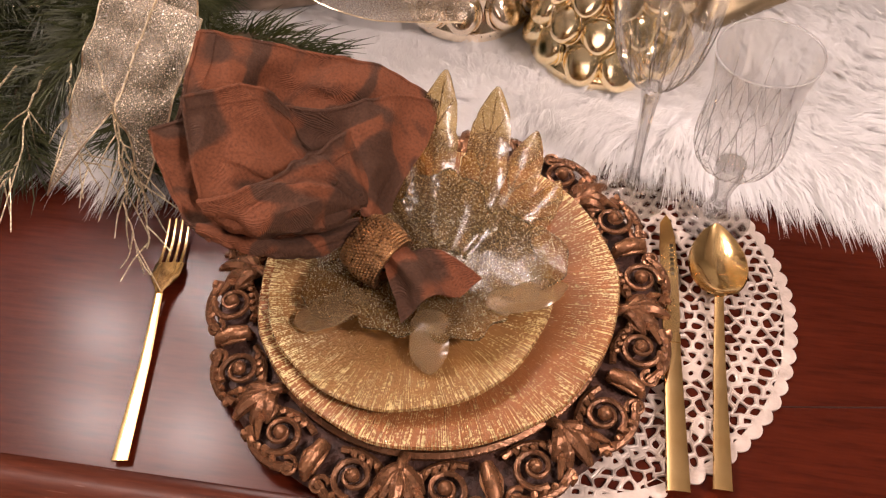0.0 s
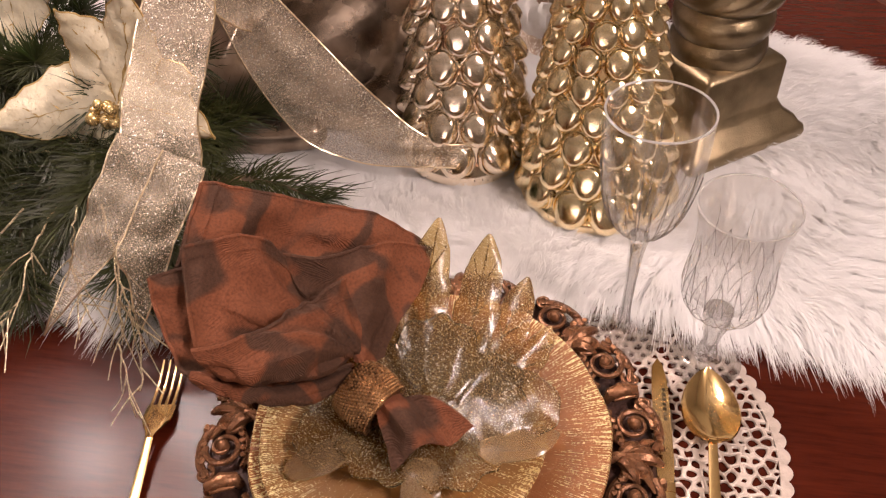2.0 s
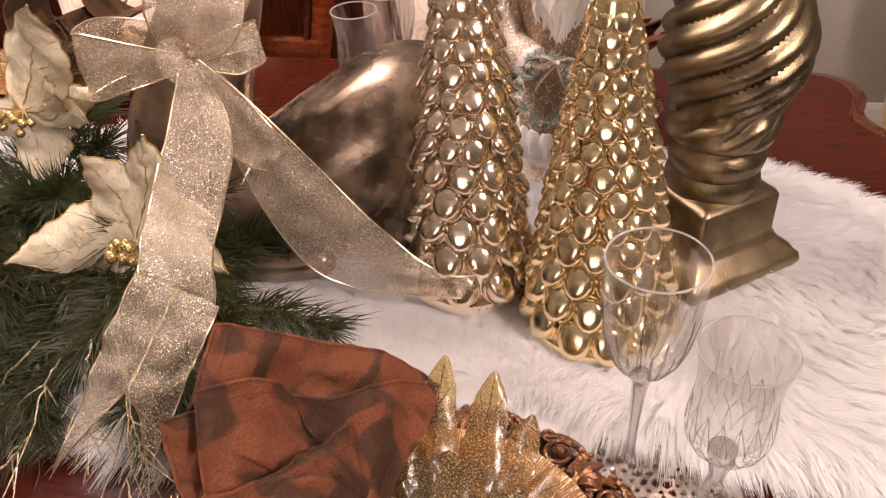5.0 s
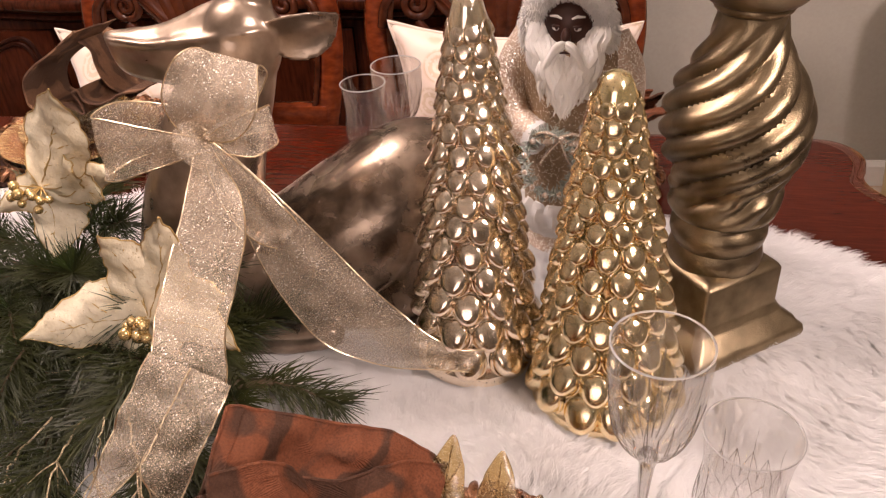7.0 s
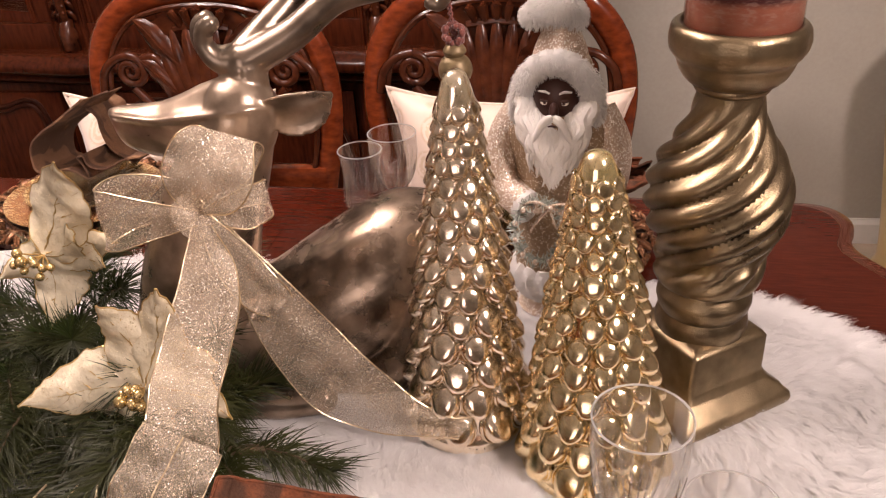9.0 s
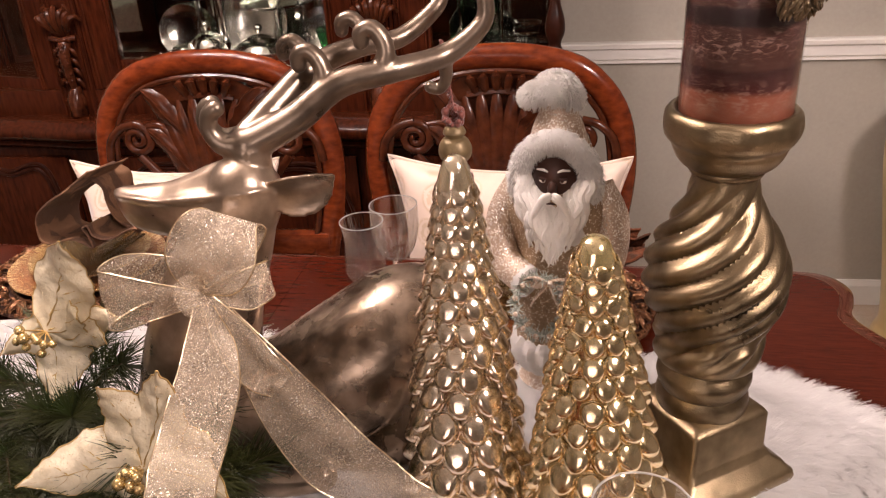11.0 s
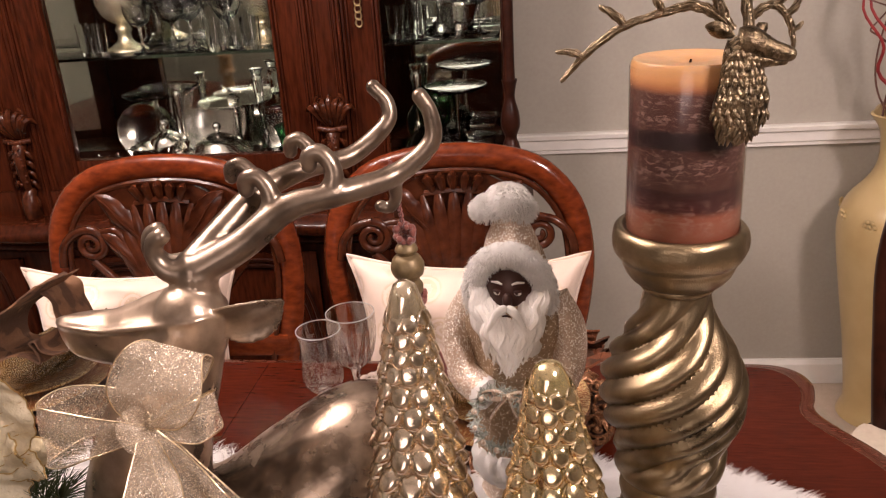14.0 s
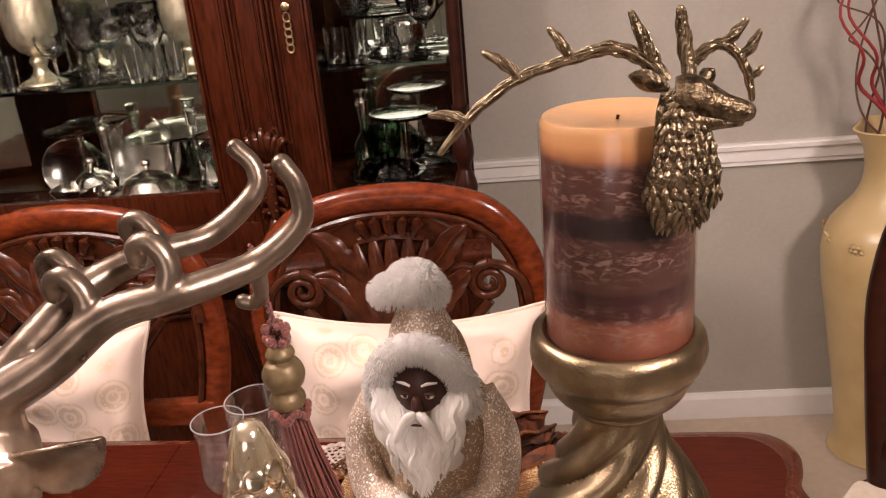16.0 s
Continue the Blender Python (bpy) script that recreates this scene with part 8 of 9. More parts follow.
def carved_chair(m, label):
    """An arched-back dining chair: x across, y towards the back, z up."""
    t = thing("dining_chair", label, "chair", m, "chairs along the far side")
    # hooped back frame
    line = [(-0.225, 0.47), (-0.250, 0.60), (-0.278, 0.74), (-0.285, 0.86), (-0.262, 0.965), (-0.195, 1.045), (-0.10, 1.078), (0, 1.086), (0.10, 1.078), (0.195, 1.045), (0.262, 0.965), (0.285, 0.86), (0.278, 0.74), (0.250, 0.60), (0.225, 0.47)]
    p = smooth_line([(x, 0.06 * (z - 0.47), z) for x, z in line], 60)
    def inset(d, dy):
        c = np.array([0, 0, 0.80])
        q = p.copy()
        q[:, 0] *= 1 - d / 0.285
        q[:, 2] = c[2] + (q[:, 2] - c[2]) * (1 - d / 0.29)
        q[:, 1] += dy
        return q
    part("back_frame", Geo().tube(inset(0.026, 0.0), 0.0270, 10, flat=0.75, up=(0, 1, 0)), chair_wood, t, "glossy red-brown arched frame")
    part("frame_bead", Geo().tube(inset(0.054, -0.014), 0.0065, 7), carved_wood, t, "dark beaded inner arch")
    # carved splat: fan of leaves
    g = Geo()
    pts = lambda x, z, o=0.0: (x, 0.06 * (z - 0.47) - 0.012 + o, z)
    for k in range(-4, 5):
        a = k * 0.20
        root = (0.010 * k, 0.66)
        tipx, tipz = 0.145 * math.sin(a) * 1.15, 0.80 + 0.205 * math.cos(a) ** 1.3
        q = smooth_line([pts(root[0], root[1]), pts(0.45 * tipx, 0.74 + 0.06 * math.cos(a), -0.012), pts(0.85 * tipx, 0.6 * tipz + 0.4 * 0.80 + 0.02, -0.014), pts(tipx, tipz, -0.004)], 14)
        g.tube(q, 0.004 + 0.0125 * np.sin(np.linspace(0.25, math.pi * 0.98, 14)), 7, flat=0.55, up=(0, 1, 0))
    part("leaf_fan", g, carved_wood, t, "carved fan of leaves in the back")
    g = Geo()
    for k in range(-2, 3):
        g.tube([pts(0.020 * k, 0.985), pts(0.024 * k, 1.010, -0.012), pts(0.027 * k, 1.026 - 0.003 * abs(k), -0.014), pts(0.027 * k, 1.034 - 0.004 * abs(k), -0.004)], [0.006, 0.009, 0.011, 0.004], 7)
    g.tube([pts(-0.06, 0.985), pts(0, 0.995, -0.006), pts(0.06, 0.985)], 0.008, 7)
    part("crest_rosette", g, carved_wood, t, "carved crest rosette")
    plate = Geo().prism([(0.135, 0.985), (0.06, 1.028), (-0.06, 1.028), (-0.135, 0.985), (-0.12, 0.90), (-0.05, 0.66), (0.05, 0.66), (0.12, 0.90)], -0.006, 0.006)
    plate.bend(lambda x, y, z: (x, 0.06 * (y - 0.47) + z - 0.004, y))
    part("splat", plate, carved_wood, t)
    # broad acanthus leaves that flank the fan, each with a raised midrib
    for s in (-1, 1):
        for path, wid in (([(0.045, 0.905), (0.085, 0.950), (0.110, 0.985), (0.140, 1.010)], 0.026), ([(0.030, 0.80), (0.075, 0.86), (0.115, 0.905), (0.142, 0.925)], 0.024), ([(0.028, 0.70), (0.060, 0.765), (0.090, 0.805), (0.118, 0.825)], 0.021)):
            p3 = [pts(s * x, z, -0.012 - 0.008 * math.sin(math.pi * q / 3)) for q, (x, z) in enumerate(path)]
            lf = part("side_leaf", leaf_sheet(p3, (s * 0.7, 0, -0.7), lobed(wid, 22, 4, 3), -0.35, 0.009, nv=9), carved_wood, t, "carved acanthus leaf")
            part("midrib", Geo().tube(smooth_line(p3, 14) + np.array((0, -0.006, 0)), np.linspace(0.0035, 0.0012, 14), 6), carved_wood, lf)
    for s in (-1, 1):
        g = Geo()
        sc = spiral(0.036, 1.9, 34, s, math.pi / 2 if s > 0 else math.pi / 2)
        q = np.stack([s * 0.172 + sc[:, 0], np.full(34, 0.006), 0.898 + sc[:, 1]], 1)
        g.tube(q, np.linspace(0.0105, 0.006, 34), 8)
        arm = smooth_line([(s * 0.172, 0.008, 0.934), (s * 0.205, 0.006, 0.925), (s * 0.235, 0.004, 0.895), (s * 0.245, 0.004, 0.85)], 10)
        g.tube(arm, 0.0095, 8)
        arm = smooth_line([(s * 0.15, 0.008, 0.925), (s * 0.11, 0.006, 0.93), (s * 0.09, 0.004, 0.90)], 8)
        g.tube(arm, 0.009, 8)
        arm = smooth_line([(s * 0.172, 0.004, 0.862), (s * 0.12, 0.004, 0.80), (s * 0.07, 0.003, 0.74), (s * 0.05, 0.002, 0.66)], 12)
        g.tube(arm, 0.011, 8)
        part("scroll", g, carved_wood, t, "carved open scroll")
    part("lower_rail", Geo().box((-0.24, -0.012, 0.63), (0.24, 0.022, 0.68), 0.006), chair_wood, t)
    part("seat", Geo().box((-0.27, -0.47, 0.42), (0.27, 0.0, 0.49), 0.03), upholstery, t, "pale upholstered seat")
    part("seat_rail", Geo().box((-0.275, -0.475, 0.36), (0.275, 0.005, 0.425), 0.01), chair_wood, t)
    for x in (-0.24, 0.24):
        part("leg", Geo().tube(smooth_line([(x, -0.44, 0.36), (x * 1.06, -0.46, 0.22), (x * 0.98, -0.44, 0.08), (x * 1.04, -0.46, 0.0)], 10), [0.034, 0.033, 0.031, 0.027, 0.023, 0.02, 0.018, 0.017, 0.02, 0.022], 8), chair_wood, t)
        part("leg", Geo().tube(smooth_line([(x, -0.01, 0.47), (x, 0.0, 0.25), (x * 1.02, 0.06, 0.0)], 8), np.linspace(0.026, 0.020, 8), 8), chair_wood, t)
    return t


def cushion(m, w, h, label, seed):
    t = thing("cushion", label, "cushion", m, "damask cushions")
    rng = np.random.default_rng(seed)
    n = 34
    front, back = np.zeros((n, n, 3)), np.zeros((n, n, 3))
    ph = rng.uniform(0, 6, 4)
    for i, u in enumerate(np.linspace(-1, 1, n)):
        for j, v in enumerate(np.linspace(-1, 1, n)):
            pinch = 1 - 0.17 * (1 - abs(v) ** 2.0) * abs(u) ** 3
            pinch2 = 1 - 0.17 * (1 - abs(u) ** 2.0) * abs(v) ** 3
            puff = ((1 - u ** 4) * (1 - v ** 4)) ** 0.55
            cr = noise.noise(Vector((u * 2.6 + seed, v * 2.6, 0.4))) * 0.020 + abs(noise.noise(Vector((u * 5 + 3 * v, v * 3 - u, seed)))) * -0.012
            wr = cr * puff + 0.006 * math.sin(5 * u + 3 * v + ph[0]) * puff + 0.004 * math.sin(9 * v - 6 * u + ph[1]) * puff
            x, z = u * w / 2 * pinch, v * h / 2 * pinch2 + h / 2
            front[i, j] = (x, -0.062 * puff - wr, z)
            back[i, j] = (x, 0.05 * puff, z)
    part("cover", Geo().grid(front).grid(back), cushion_silk, t)
    e = np.concatenate([front[:, 0], front[-1, 1:], front[-2::-1, -1], front[0, -2:0:-1]])
    part("piping", Geo().tube(e, 0.0042, 6, closed=True), cushion_silk, t, "corded cream piping")
    return t


CHAIRS = [(-0.715, 0.0), (-0.095, 0.0)]
for u, r in CHAIRS:
    carved_chair(FAR @ pose(u, -0.905, 0, 0, 0, 180 + r) @ pose(0, 0, 0, 0, 0, 180), "glossy mahogany dining chair with carved arched back")
cushion(FAR @ pose(-0.795, -1.00, 0.470, -10, 0, 2), 0.47, 0.40, "cream and gold damask cushion leaning on a chair", 1)
cushion(FAR @ pose(-0.075, -1.00, 0.465, -10, 0, -2), 0.50, 0.41, "cream and gold damask cushion propped on a chair", 2)


def cane_chair(m):
    t = thing("side_chair", "dark wooden side chair with woven cane back", "chair", m)
    line = smooth_line([(-0.24, 0, 0.45), (-0.27, 0.02, 0.65), (-0.29, 0.045, 0.85), (-0.25, 0.07, 1.02), (-0.12, 0.08, 1.09), (0, 0.082, 1.10), (0.12, 0.08, 1.09), (0.25, 0.07, 1.02), (0.29, 0.045, 0.85), (0.27, 0.02, 0.65), (0.24, 0, 0.45)], 50)
    part("back_frame", Geo().tube(line, 0.026, 10, flat=0.8, up=(0, 1, 0)), dark_wood, t)
    g = Geo()
    for k in range(-9, 10):
        x = k * 0.026
        zt = 1.075 - 0.10 * (abs(x) / 0.26) ** 3
        g.tube([(x, 0.012, 0.56), (x, 0.03, 0.75), (x, 0.072, zt)], 0.0016, 5)
    for k in range(20):
        z = 0.57 + k * 0.026
        w = 0.262 if z < 0.95 else 0.262 - 0.10 * ((z - 0.95) / 0.12) ** 2
        y = 0.012 + 0.06 * ((z - 0.56) / 0.5) ** 1.4
        g.tube([(-w, y, z), (0, y + 0.002, z), (w, y, z)], 0.0016, 5)
    for k in range(-18, 19):
        for s in (-1, 1):
            x0 = k * 0.026
            seg = [(x0 + s * q, 0.018 + 0.06 * (q / 0.5) ** 1.4, 0.57 + q) for q in np.linspace(0, 0.48, 8) if abs(x0 + s * q) < 0.25]
            if len(seg) > 2:
                g.tube(seg, 0.0014, 5)
    part("cane_panel", g, cane, t, "open woven cane")
    part("lower_rail", Geo().box((-0.25, -0.015, 0.52), (0.25, 0.03, 0.565), 0.008), dark_wood, t)
    part("seat", Geo().box((-0.29, -0.50, 0.40), (0.29, 0.0, 0.475), 0.03), upholstery, t)
    for x in (-0.25, 0.25):
        part("leg", Geo().tube([(x, -0.47, 0.42), (x * 1.03, -0.49, 0.2), (x, -0.47, 0.0)], [0.03, 0.022, 0.02], 8), dark_wood, t)
        part("leg", Geo().tube([(x, 0.0, 0.46), (x, 0.02, 0.2), (x, 0.08, 0.0)], [0.026, 0.022, 0.02], 8), dark_wood, t)
    return t


cane = material("cane", (0.15, 0.075, 0.035), (0.26, 0.15, 0.07), 0.5, scale=80, bump=0.2)
cane_chair(pose(1.015, 1.425, 0, 0, 0, -38))

# ---- china cabinet ----
cabinet_glass = glass("cabinet_glass", (0.95, 0.97, 0.96), 0.0, 1.12)
mirror = material("cabinet_mirror", (0.50, 0.55, 0.48), (0.60, 0.64, 0.56), 0.05, metal=1.0, scale=8, rough_spread=0.02)
shelf_glass = glass("shelf_glass", (0.80, 0.92, 0.86), 0.0, 1.35)
silver = material("silver_plate", (0.62, 0.60, 0.54), (0.88, 0.86, 0.80), 0.14, metal=1.0, scale=30, bump=0.05, contrast=(0.25, 0.75))
mercury_plain = material("mercury_goblet_glass", (0.52, 0.45, 0.30), (0.82, 0.76, 0.58), 0.22, metal=0.9, scale=160, bump=0.5, bump_scale=300)
clear_glass = glass("clear_glass", (0.97, 0.98, 0.97), 0.0, 1.45)
green_glass = glass("green_glass", (0.25, 0.55, 0.30), 0.05, 1.45)
brass = material("aged_brass", (0.42, 0.30, 0.14), (0.66, 0.52, 0.30), 0.3, metal=1.0, scale=60)


def stile(name, u0, u1, v, z0, z1, parent, ribs=2, label="", owner=None):
    """A post with reeds along it, each reed a piece of its own."""
    ob = part(name, Geo().box((u0, v, z0), (u1, v + 0.03, z1), 0.003), cabinet_wood, parent, label)
    w = u1 - u0
    for k in range(ribs):
        for s in (-1, 1):
            x, y = (u0 + u1) / 2 + s * w * (0.46 - 0.11 * k), v - 0.001 - 0.003 * (k == 0)
            part("reed", Geo().tube([(x, y, z0), (x, y, z1)], 0.0055 - 0.0012 * k, 6), cabinet_wood, owner or ob)
    return ob


def china_cabinet():
    t = thing("china_cabinet", "large carved mahogany china cabinet full of glass and silver", "cabinet", FAR)
    # lower buffet
    part("base_body", Geo().box((-1.80, -0.425, 0.06), (0.045, -0.02, 0.72), 0.006), cabinet_wood, t)
    part("plinth", Geo().box((-1.82, -0.44, 0.0), (0.065, -0.01, 0.07), 0.01), dark_wood, t)
    for u0, u1 in ((-1.76, -1.38), (-1.24, -0.52), (-0.37, 0.01)):
        door = part("base_door", Geo().box((u0, -0.447, 0.11), (u1, -0.424, 0.69), 0.006), cabinet_wood, t)
        g = Geo()
        for q in (0.0, 0.014):
            a, b, c, d = u0 + 0.06 + q, u1 - 0.06 - q, 0.17 + q, 0.63 - q
            g.tube(smooth_line([(a, -0.449, c), (b, -0.449, c), (b, -0.449, d), ((a + b) / 2, -0.449, d + 0.02), (a, -0.449, d)], 60, closed=True), 0.006, 6, closed=True)
        part("panel_moulding", g, dark_wood, door)
    prof = [(0.0, 0.715), (0.022, 0.718), (0.030, 0.728), (0.024, 0.738), (0.034, 0.748), (0.052, 0.752), (0.060, 0.762), (0.062, 0.776), (0.054, 0.788), (0.040, 0.793), (0.034, 0.800), (0.0, 0.803), (-0.2, 0.803)]
    def bow(u):
        # the shelf edge swells before the pilasters
        return 0.020 * (math.exp(-((u + 1.32) / 0.12) ** 2) + math.exp(-((u + 0.445) / 0.12) ** 2)) + 0.028 * math.cos((u + 0.88) * math.pi / 1.9)
    us = np.linspace(-1.83, 0.075, 90)
    part("ledge", Geo().grid(np.array([[(u, -0.40 - bow(u) - o, z) for o, z in prof] for u in us])), cabinet_wood, t, "deep moulded ledge")
    # upper hutch
    V = -0.375
    part("hutch_back", Geo().box((-1.76, -0.045, 0.80), (0.03, -0.02, 2.25)), dark_wood, t)
    part("mirror_back", Geo().box((-1.72, -0.052, 0.90), (-0.005, -0.046, 2.2)), mirror, t, "dim mirror lining")
    part("hutch_floor", Geo().box((-1.76, -0.40, 0.80), (0.03, -0.05, 0.875), 0.004), cabinet_wood, t)
    part("cornice", Geo().box((-1.82, -0.46, 2.2), (0.09, -0.01, 2.32), 0.02), cabinet_wood, t)
    for u in (-1.755, 0.012):
        part("hutch_side", Geo().box((u - 0.012, -0.28, 0.85), (u + 0.012, -0.02, 2.22), 0.003), cabinet_wood, t)
    # centre door
    door = stile("glazed_door", -1.266, -1.180, V - 0.012, 0.875, 2.2, t)
    stile("door_stile", -0.578, -0.494, V - 0.012, 0.875, 2.2, door, owner=door)
    part("door_rail", Geo().box((-1.183, V - 0.010, 0.875), (-0.575, V + 0.02, 0.955), 0.004), cabinet_wood, door)
    part("door_rail", Geo().box((-1.183, V - 0.010, 2.1), (-0.575, V + 0.02, 2.2), 0.004), cabinet_wood, door)
    pane = part("pane", Geo().box((-1.180, V + 0.002, 0.955), (-0.578, V + 0.006, 2.1)), cabinet_glass, door, "clear door pane")
    pane.visible_shadow = False
    pull = Geo()
    pull.lathe([(0.008, 0), (0.010, 0.002), (0.004, 0.005)], 12).move(pose(-0.352, V - 0.014, 1.375, 90, 0, 0))
    for q in range(5):
        zz = 1.352 - 0.017 * q
        pull.tube([(-0.352 + 0.008 * math.cos(a), V - 0.016, zz + 0.010 * math.sin(a)) for a in np.linspace(0, 2 * math.pi, 14, endpoint=False)], 0.0022, 5, closed=True)
    # pilasters with carved capitals
    for u0, u1 in ((-1.375, -1.266), (-0.494, -0.397)):
        uc = (u0 + u1) / 2
        pil = stile("pilaster", u0 + 0.002, u1 - 0.002, V - 0.022, 0.80, 2.2, t, 3, "reeded mahogany pilaster")
        # capital: a spray of leaves over a beaded ring, a fruited drop, and a volute at its foot
        v = V - 0.026
        g = Geo()
        for k in range(-3, 4):
            g.tube(smooth_line([(uc + 0.005 * k, v, 1.030), (uc + 0.011 * k, v - 0.018, 1.058), (uc + 0.0155 * k, v - 0.024, 1.090 - 0.004 * abs(k)), (uc + 0.0185 * k, v - 0.012, 1.106 - 0.009 * abs(k)), (uc + 0.021 * k, v - 0.004, 1.098 - 0.010 * abs(k))], 14), 0.003 + 0.0055 * np.sin(np.linspace(0.4, 2.9, 14)), 7)
        for s in (-1, 1):
            sc = spiral(0.013, 1.5, 20, -s, math.pi / 2)
            g.tube(np.stack([uc + s * 0.026 + sc[:, 0], np.full(20, v - 0.012), 1.096 + sc[:, 1]], 1), np.linspace(0.005, 0.0025, 20), 6)
        part("leaf_spray", g, carved_wood, pil, "carved spray of leaves")
        g = Geo()
        g.tube([(uc - 0.038, v - 0.004, 1.022), (uc, v - 0.016, 1.018), (uc + 0.038, v - 0.004, 1.022)], 0.0085, 9)
        for k in range(-3, 4):
            g.ball((uc + 0.011 * k, v - 0.018 + 0.0012 * k * k, 1.019), 0.0065, 6, 8)
        part("beaded_ring", g, carved_wood, pil)
        g = Geo().tube(smooth_line([(uc, v, 1.012), (uc, v - 0.016, 0.985), (uc, v - 0.018, 0.930), (uc, v - 0.010, 0.885)], 16), np.linspace(0.021, 0.011, 16), 10)
        for k in range(18):
            z = 1.005 - 0.006 * k
            g.ball((uc + 0.010 * math.cos(2.4 * k), v - 0.030 + 0.0004 * k, z), 0.0052, 5, 7)
        for s in (-1, 1):
            for k in range(4):
                z = 0.995 - 0.028 * k
                g.tube(smooth_line([(uc + s * 0.010, v - 0.010, z), (uc + s * 0.026, v - 0.016, z - 0.006), (uc + s * 0.031, v - 0.010, z - 0.024)], 8), 0.002 + 0.0045 * np.sin(np.linspace(0.3, 2.8, 8)), 6)
        part("fruit_drop", g, carved_wood, pil)
        g = Geo()
        sc = spiral(0.030, 2.0, 34, 1, math.pi / 2)
        for s in (-1, 1):
            g.tube(np.stack([uc + s * 0.006 + 0.8 * s * sc[:, 0], np.full(34, v - 0.014), 0.850 + sc[:, 1]], 1), np.linspace(0.0075, 0.004, 34), 7)
        g.tube([(uc, v, 0.885), (uc, v - 0.018, 0.855), (uc, v - 0.016, 0.815), (uc, v, 0.800)], [0.016, 0.024, 0.026, 0.018], 10)
        part("volute", g, carved_wood, pil)
    # side bays
    for a, b, w in (((-0.397, V), (-0.301, V - 0.0), 1), ((-1.435, V + 0.02), (-1.375, V), 1)):
        stile("bay_stile", a[0], b[0], V - 0.010, 0.875, 2.2, t)
    for u0, u1, v0, v1 in ((-0.301, -0.012, V + 0.003, -0.30), (-1.74, -1.435, -0.30, V + 0.003)):
        pts = np.array([[(u0, v0, z), (u1, v1, z)] for z in (0.875, 2.15)])
        pane = part("pane", Geo().shell(pts, 0.004), cabinet_glass, t, "canted side pane")
        pane.visible_shadow = False
        part("bay_rail", Geo().shell(np.array([[(u0, v0 - 0.004, z), (u1, v1 - 0.004, z)] for z in (0.86, 0.905)]), 0.024), cabinet_wood, t)
    for u in (0.012, -1.755):
        prof = [(0.017, 0.80), (0.024, 0.83), (0.018, 0.86), (0.030, 0.90), (0.022, 0.935), (0.016, 0.955), (0.026, 0.985), (0.024, 1.02), (0.014, 1.06), (0.017, 1.09), (0.021, 1.11), (0.015, 1.13), (0.0155, 1.5), (0.0155, 2.2)]
        part("corner_post", Geo().lathe(dense(prof, 60), 16), dark_wood, t, "dark turned corner post", at=pose(u + 0.006, -0.30, 0))
    part("door_pull", pull, brass, t, "ornate drop pull")
    for z in (1.215, 1.58):
        sh = part("glass_shelf", Geo().box((-1.72, -0.33, z), (-0.005, -0.06, z + 0.008), 0.001), shelf_glass, t, "clear glass shelf")
        sh.visible_shadow = False
    return t


china_cabinet()


def mercury_goblet(u, v, z, s=1.0):
    t = thing("mercury_goblet", "crackled silver-gold mercury glass footed vase", "vase", FAR @ pose(u, v, z), "mercury goblets")
    part("foot", Geo().lathe(dense([(0.001, 0), (0.052 * s, 0.0), (0.050 * s, 0.008), (0.026 * s, 0.02 * s), (0.016 * s, 0.04 * s), (0.022 * s, 0.055 * s), (0.014 * s, 0.07 * s)], 20), 28), mercury_plain, t)
    part("cup", Geo().lathe(dense([(0.014 * s, 0.068 * s), (0.040 * s, 0.085 * s), (0.058 * s, 0.12 * s), (0.060 * s, 0.18 * s), (0.055 * s, 0.235 * s), (0.051 * s, 0.235 * s), (0.055 * s, 0.18 * s), (0.036 * s, 0.09 * s), (0.001, 0.08 * s)], 30), 36), mercury_plain, t)


def coupe(u, v, z, s=1.0):
    t = thing("coupe_glass", "clear stemmed coupe glass on a cabinet shelf", "glass", FAR @ pose(u, v, z), "cabinet glassware")
    part("stem", Geo().lathe(dense([(0.001, 0), (0.030 * s, 0), (0.029 * s, 0.003), (0.005, 0.010), (0.004, 0.06 * s), (0.007, 0.075 * s)], 16), 20), clear_glass, t)
    part("bowl", Geo().lathe(dense([(0.006, 0.074 * s), (0.028 * s, 0.088 * s), (0.040 * s, 0.115 * s), (0.041 * s, 0.135 * s), (0.039 * s, 0.135 * s), (0.037 * s, 0.115 * s), (0.025 * s, 0.092 * s), (0.001, 0.08 * s)], 24), 24), clear_glass, t)


SH1, SH0, SH2 = 1.224, 0.876, 1.589
for u, v, s in ((-1.10, -0.13, 1.3), (-1.00, -0.10, 1.35), (-0.82, -0.09, 1.3), (-0.70, -0.10, 1.3), (-0.61, -0.11, 1.2), (-0.88, -0.29, 1.0), (-0.24, -0.11, 1.2), (-0.09, -0.13, 1.2), (-0.06, -0.21, 1.0)):
    coupe(u, v, SH1, s)
mercury_goblet(-1.06, -0.20, SH1, 1.05)
mercury_goblet(-0.655, -0.20, SH1, 1.0)
for u, v, s in ((-0.93, -0.17, 1.1), (-0.85, -0.24, 1.0), (-0.78, -0.16, 1.15), (-0.735, -0.26, 0.95), (-0.98, -0.27, 0.9), (-0.90, -0.11, 1.2)):
    coupe(u, v, SH1, s)
for u, v in ((-1.03, -0.2), (-0.9, -0.22), (-0.76, -0.2), (-0.64, -0.22), (-0.2, -0.2)):
    coupe(u, v, SH2, 1.1)


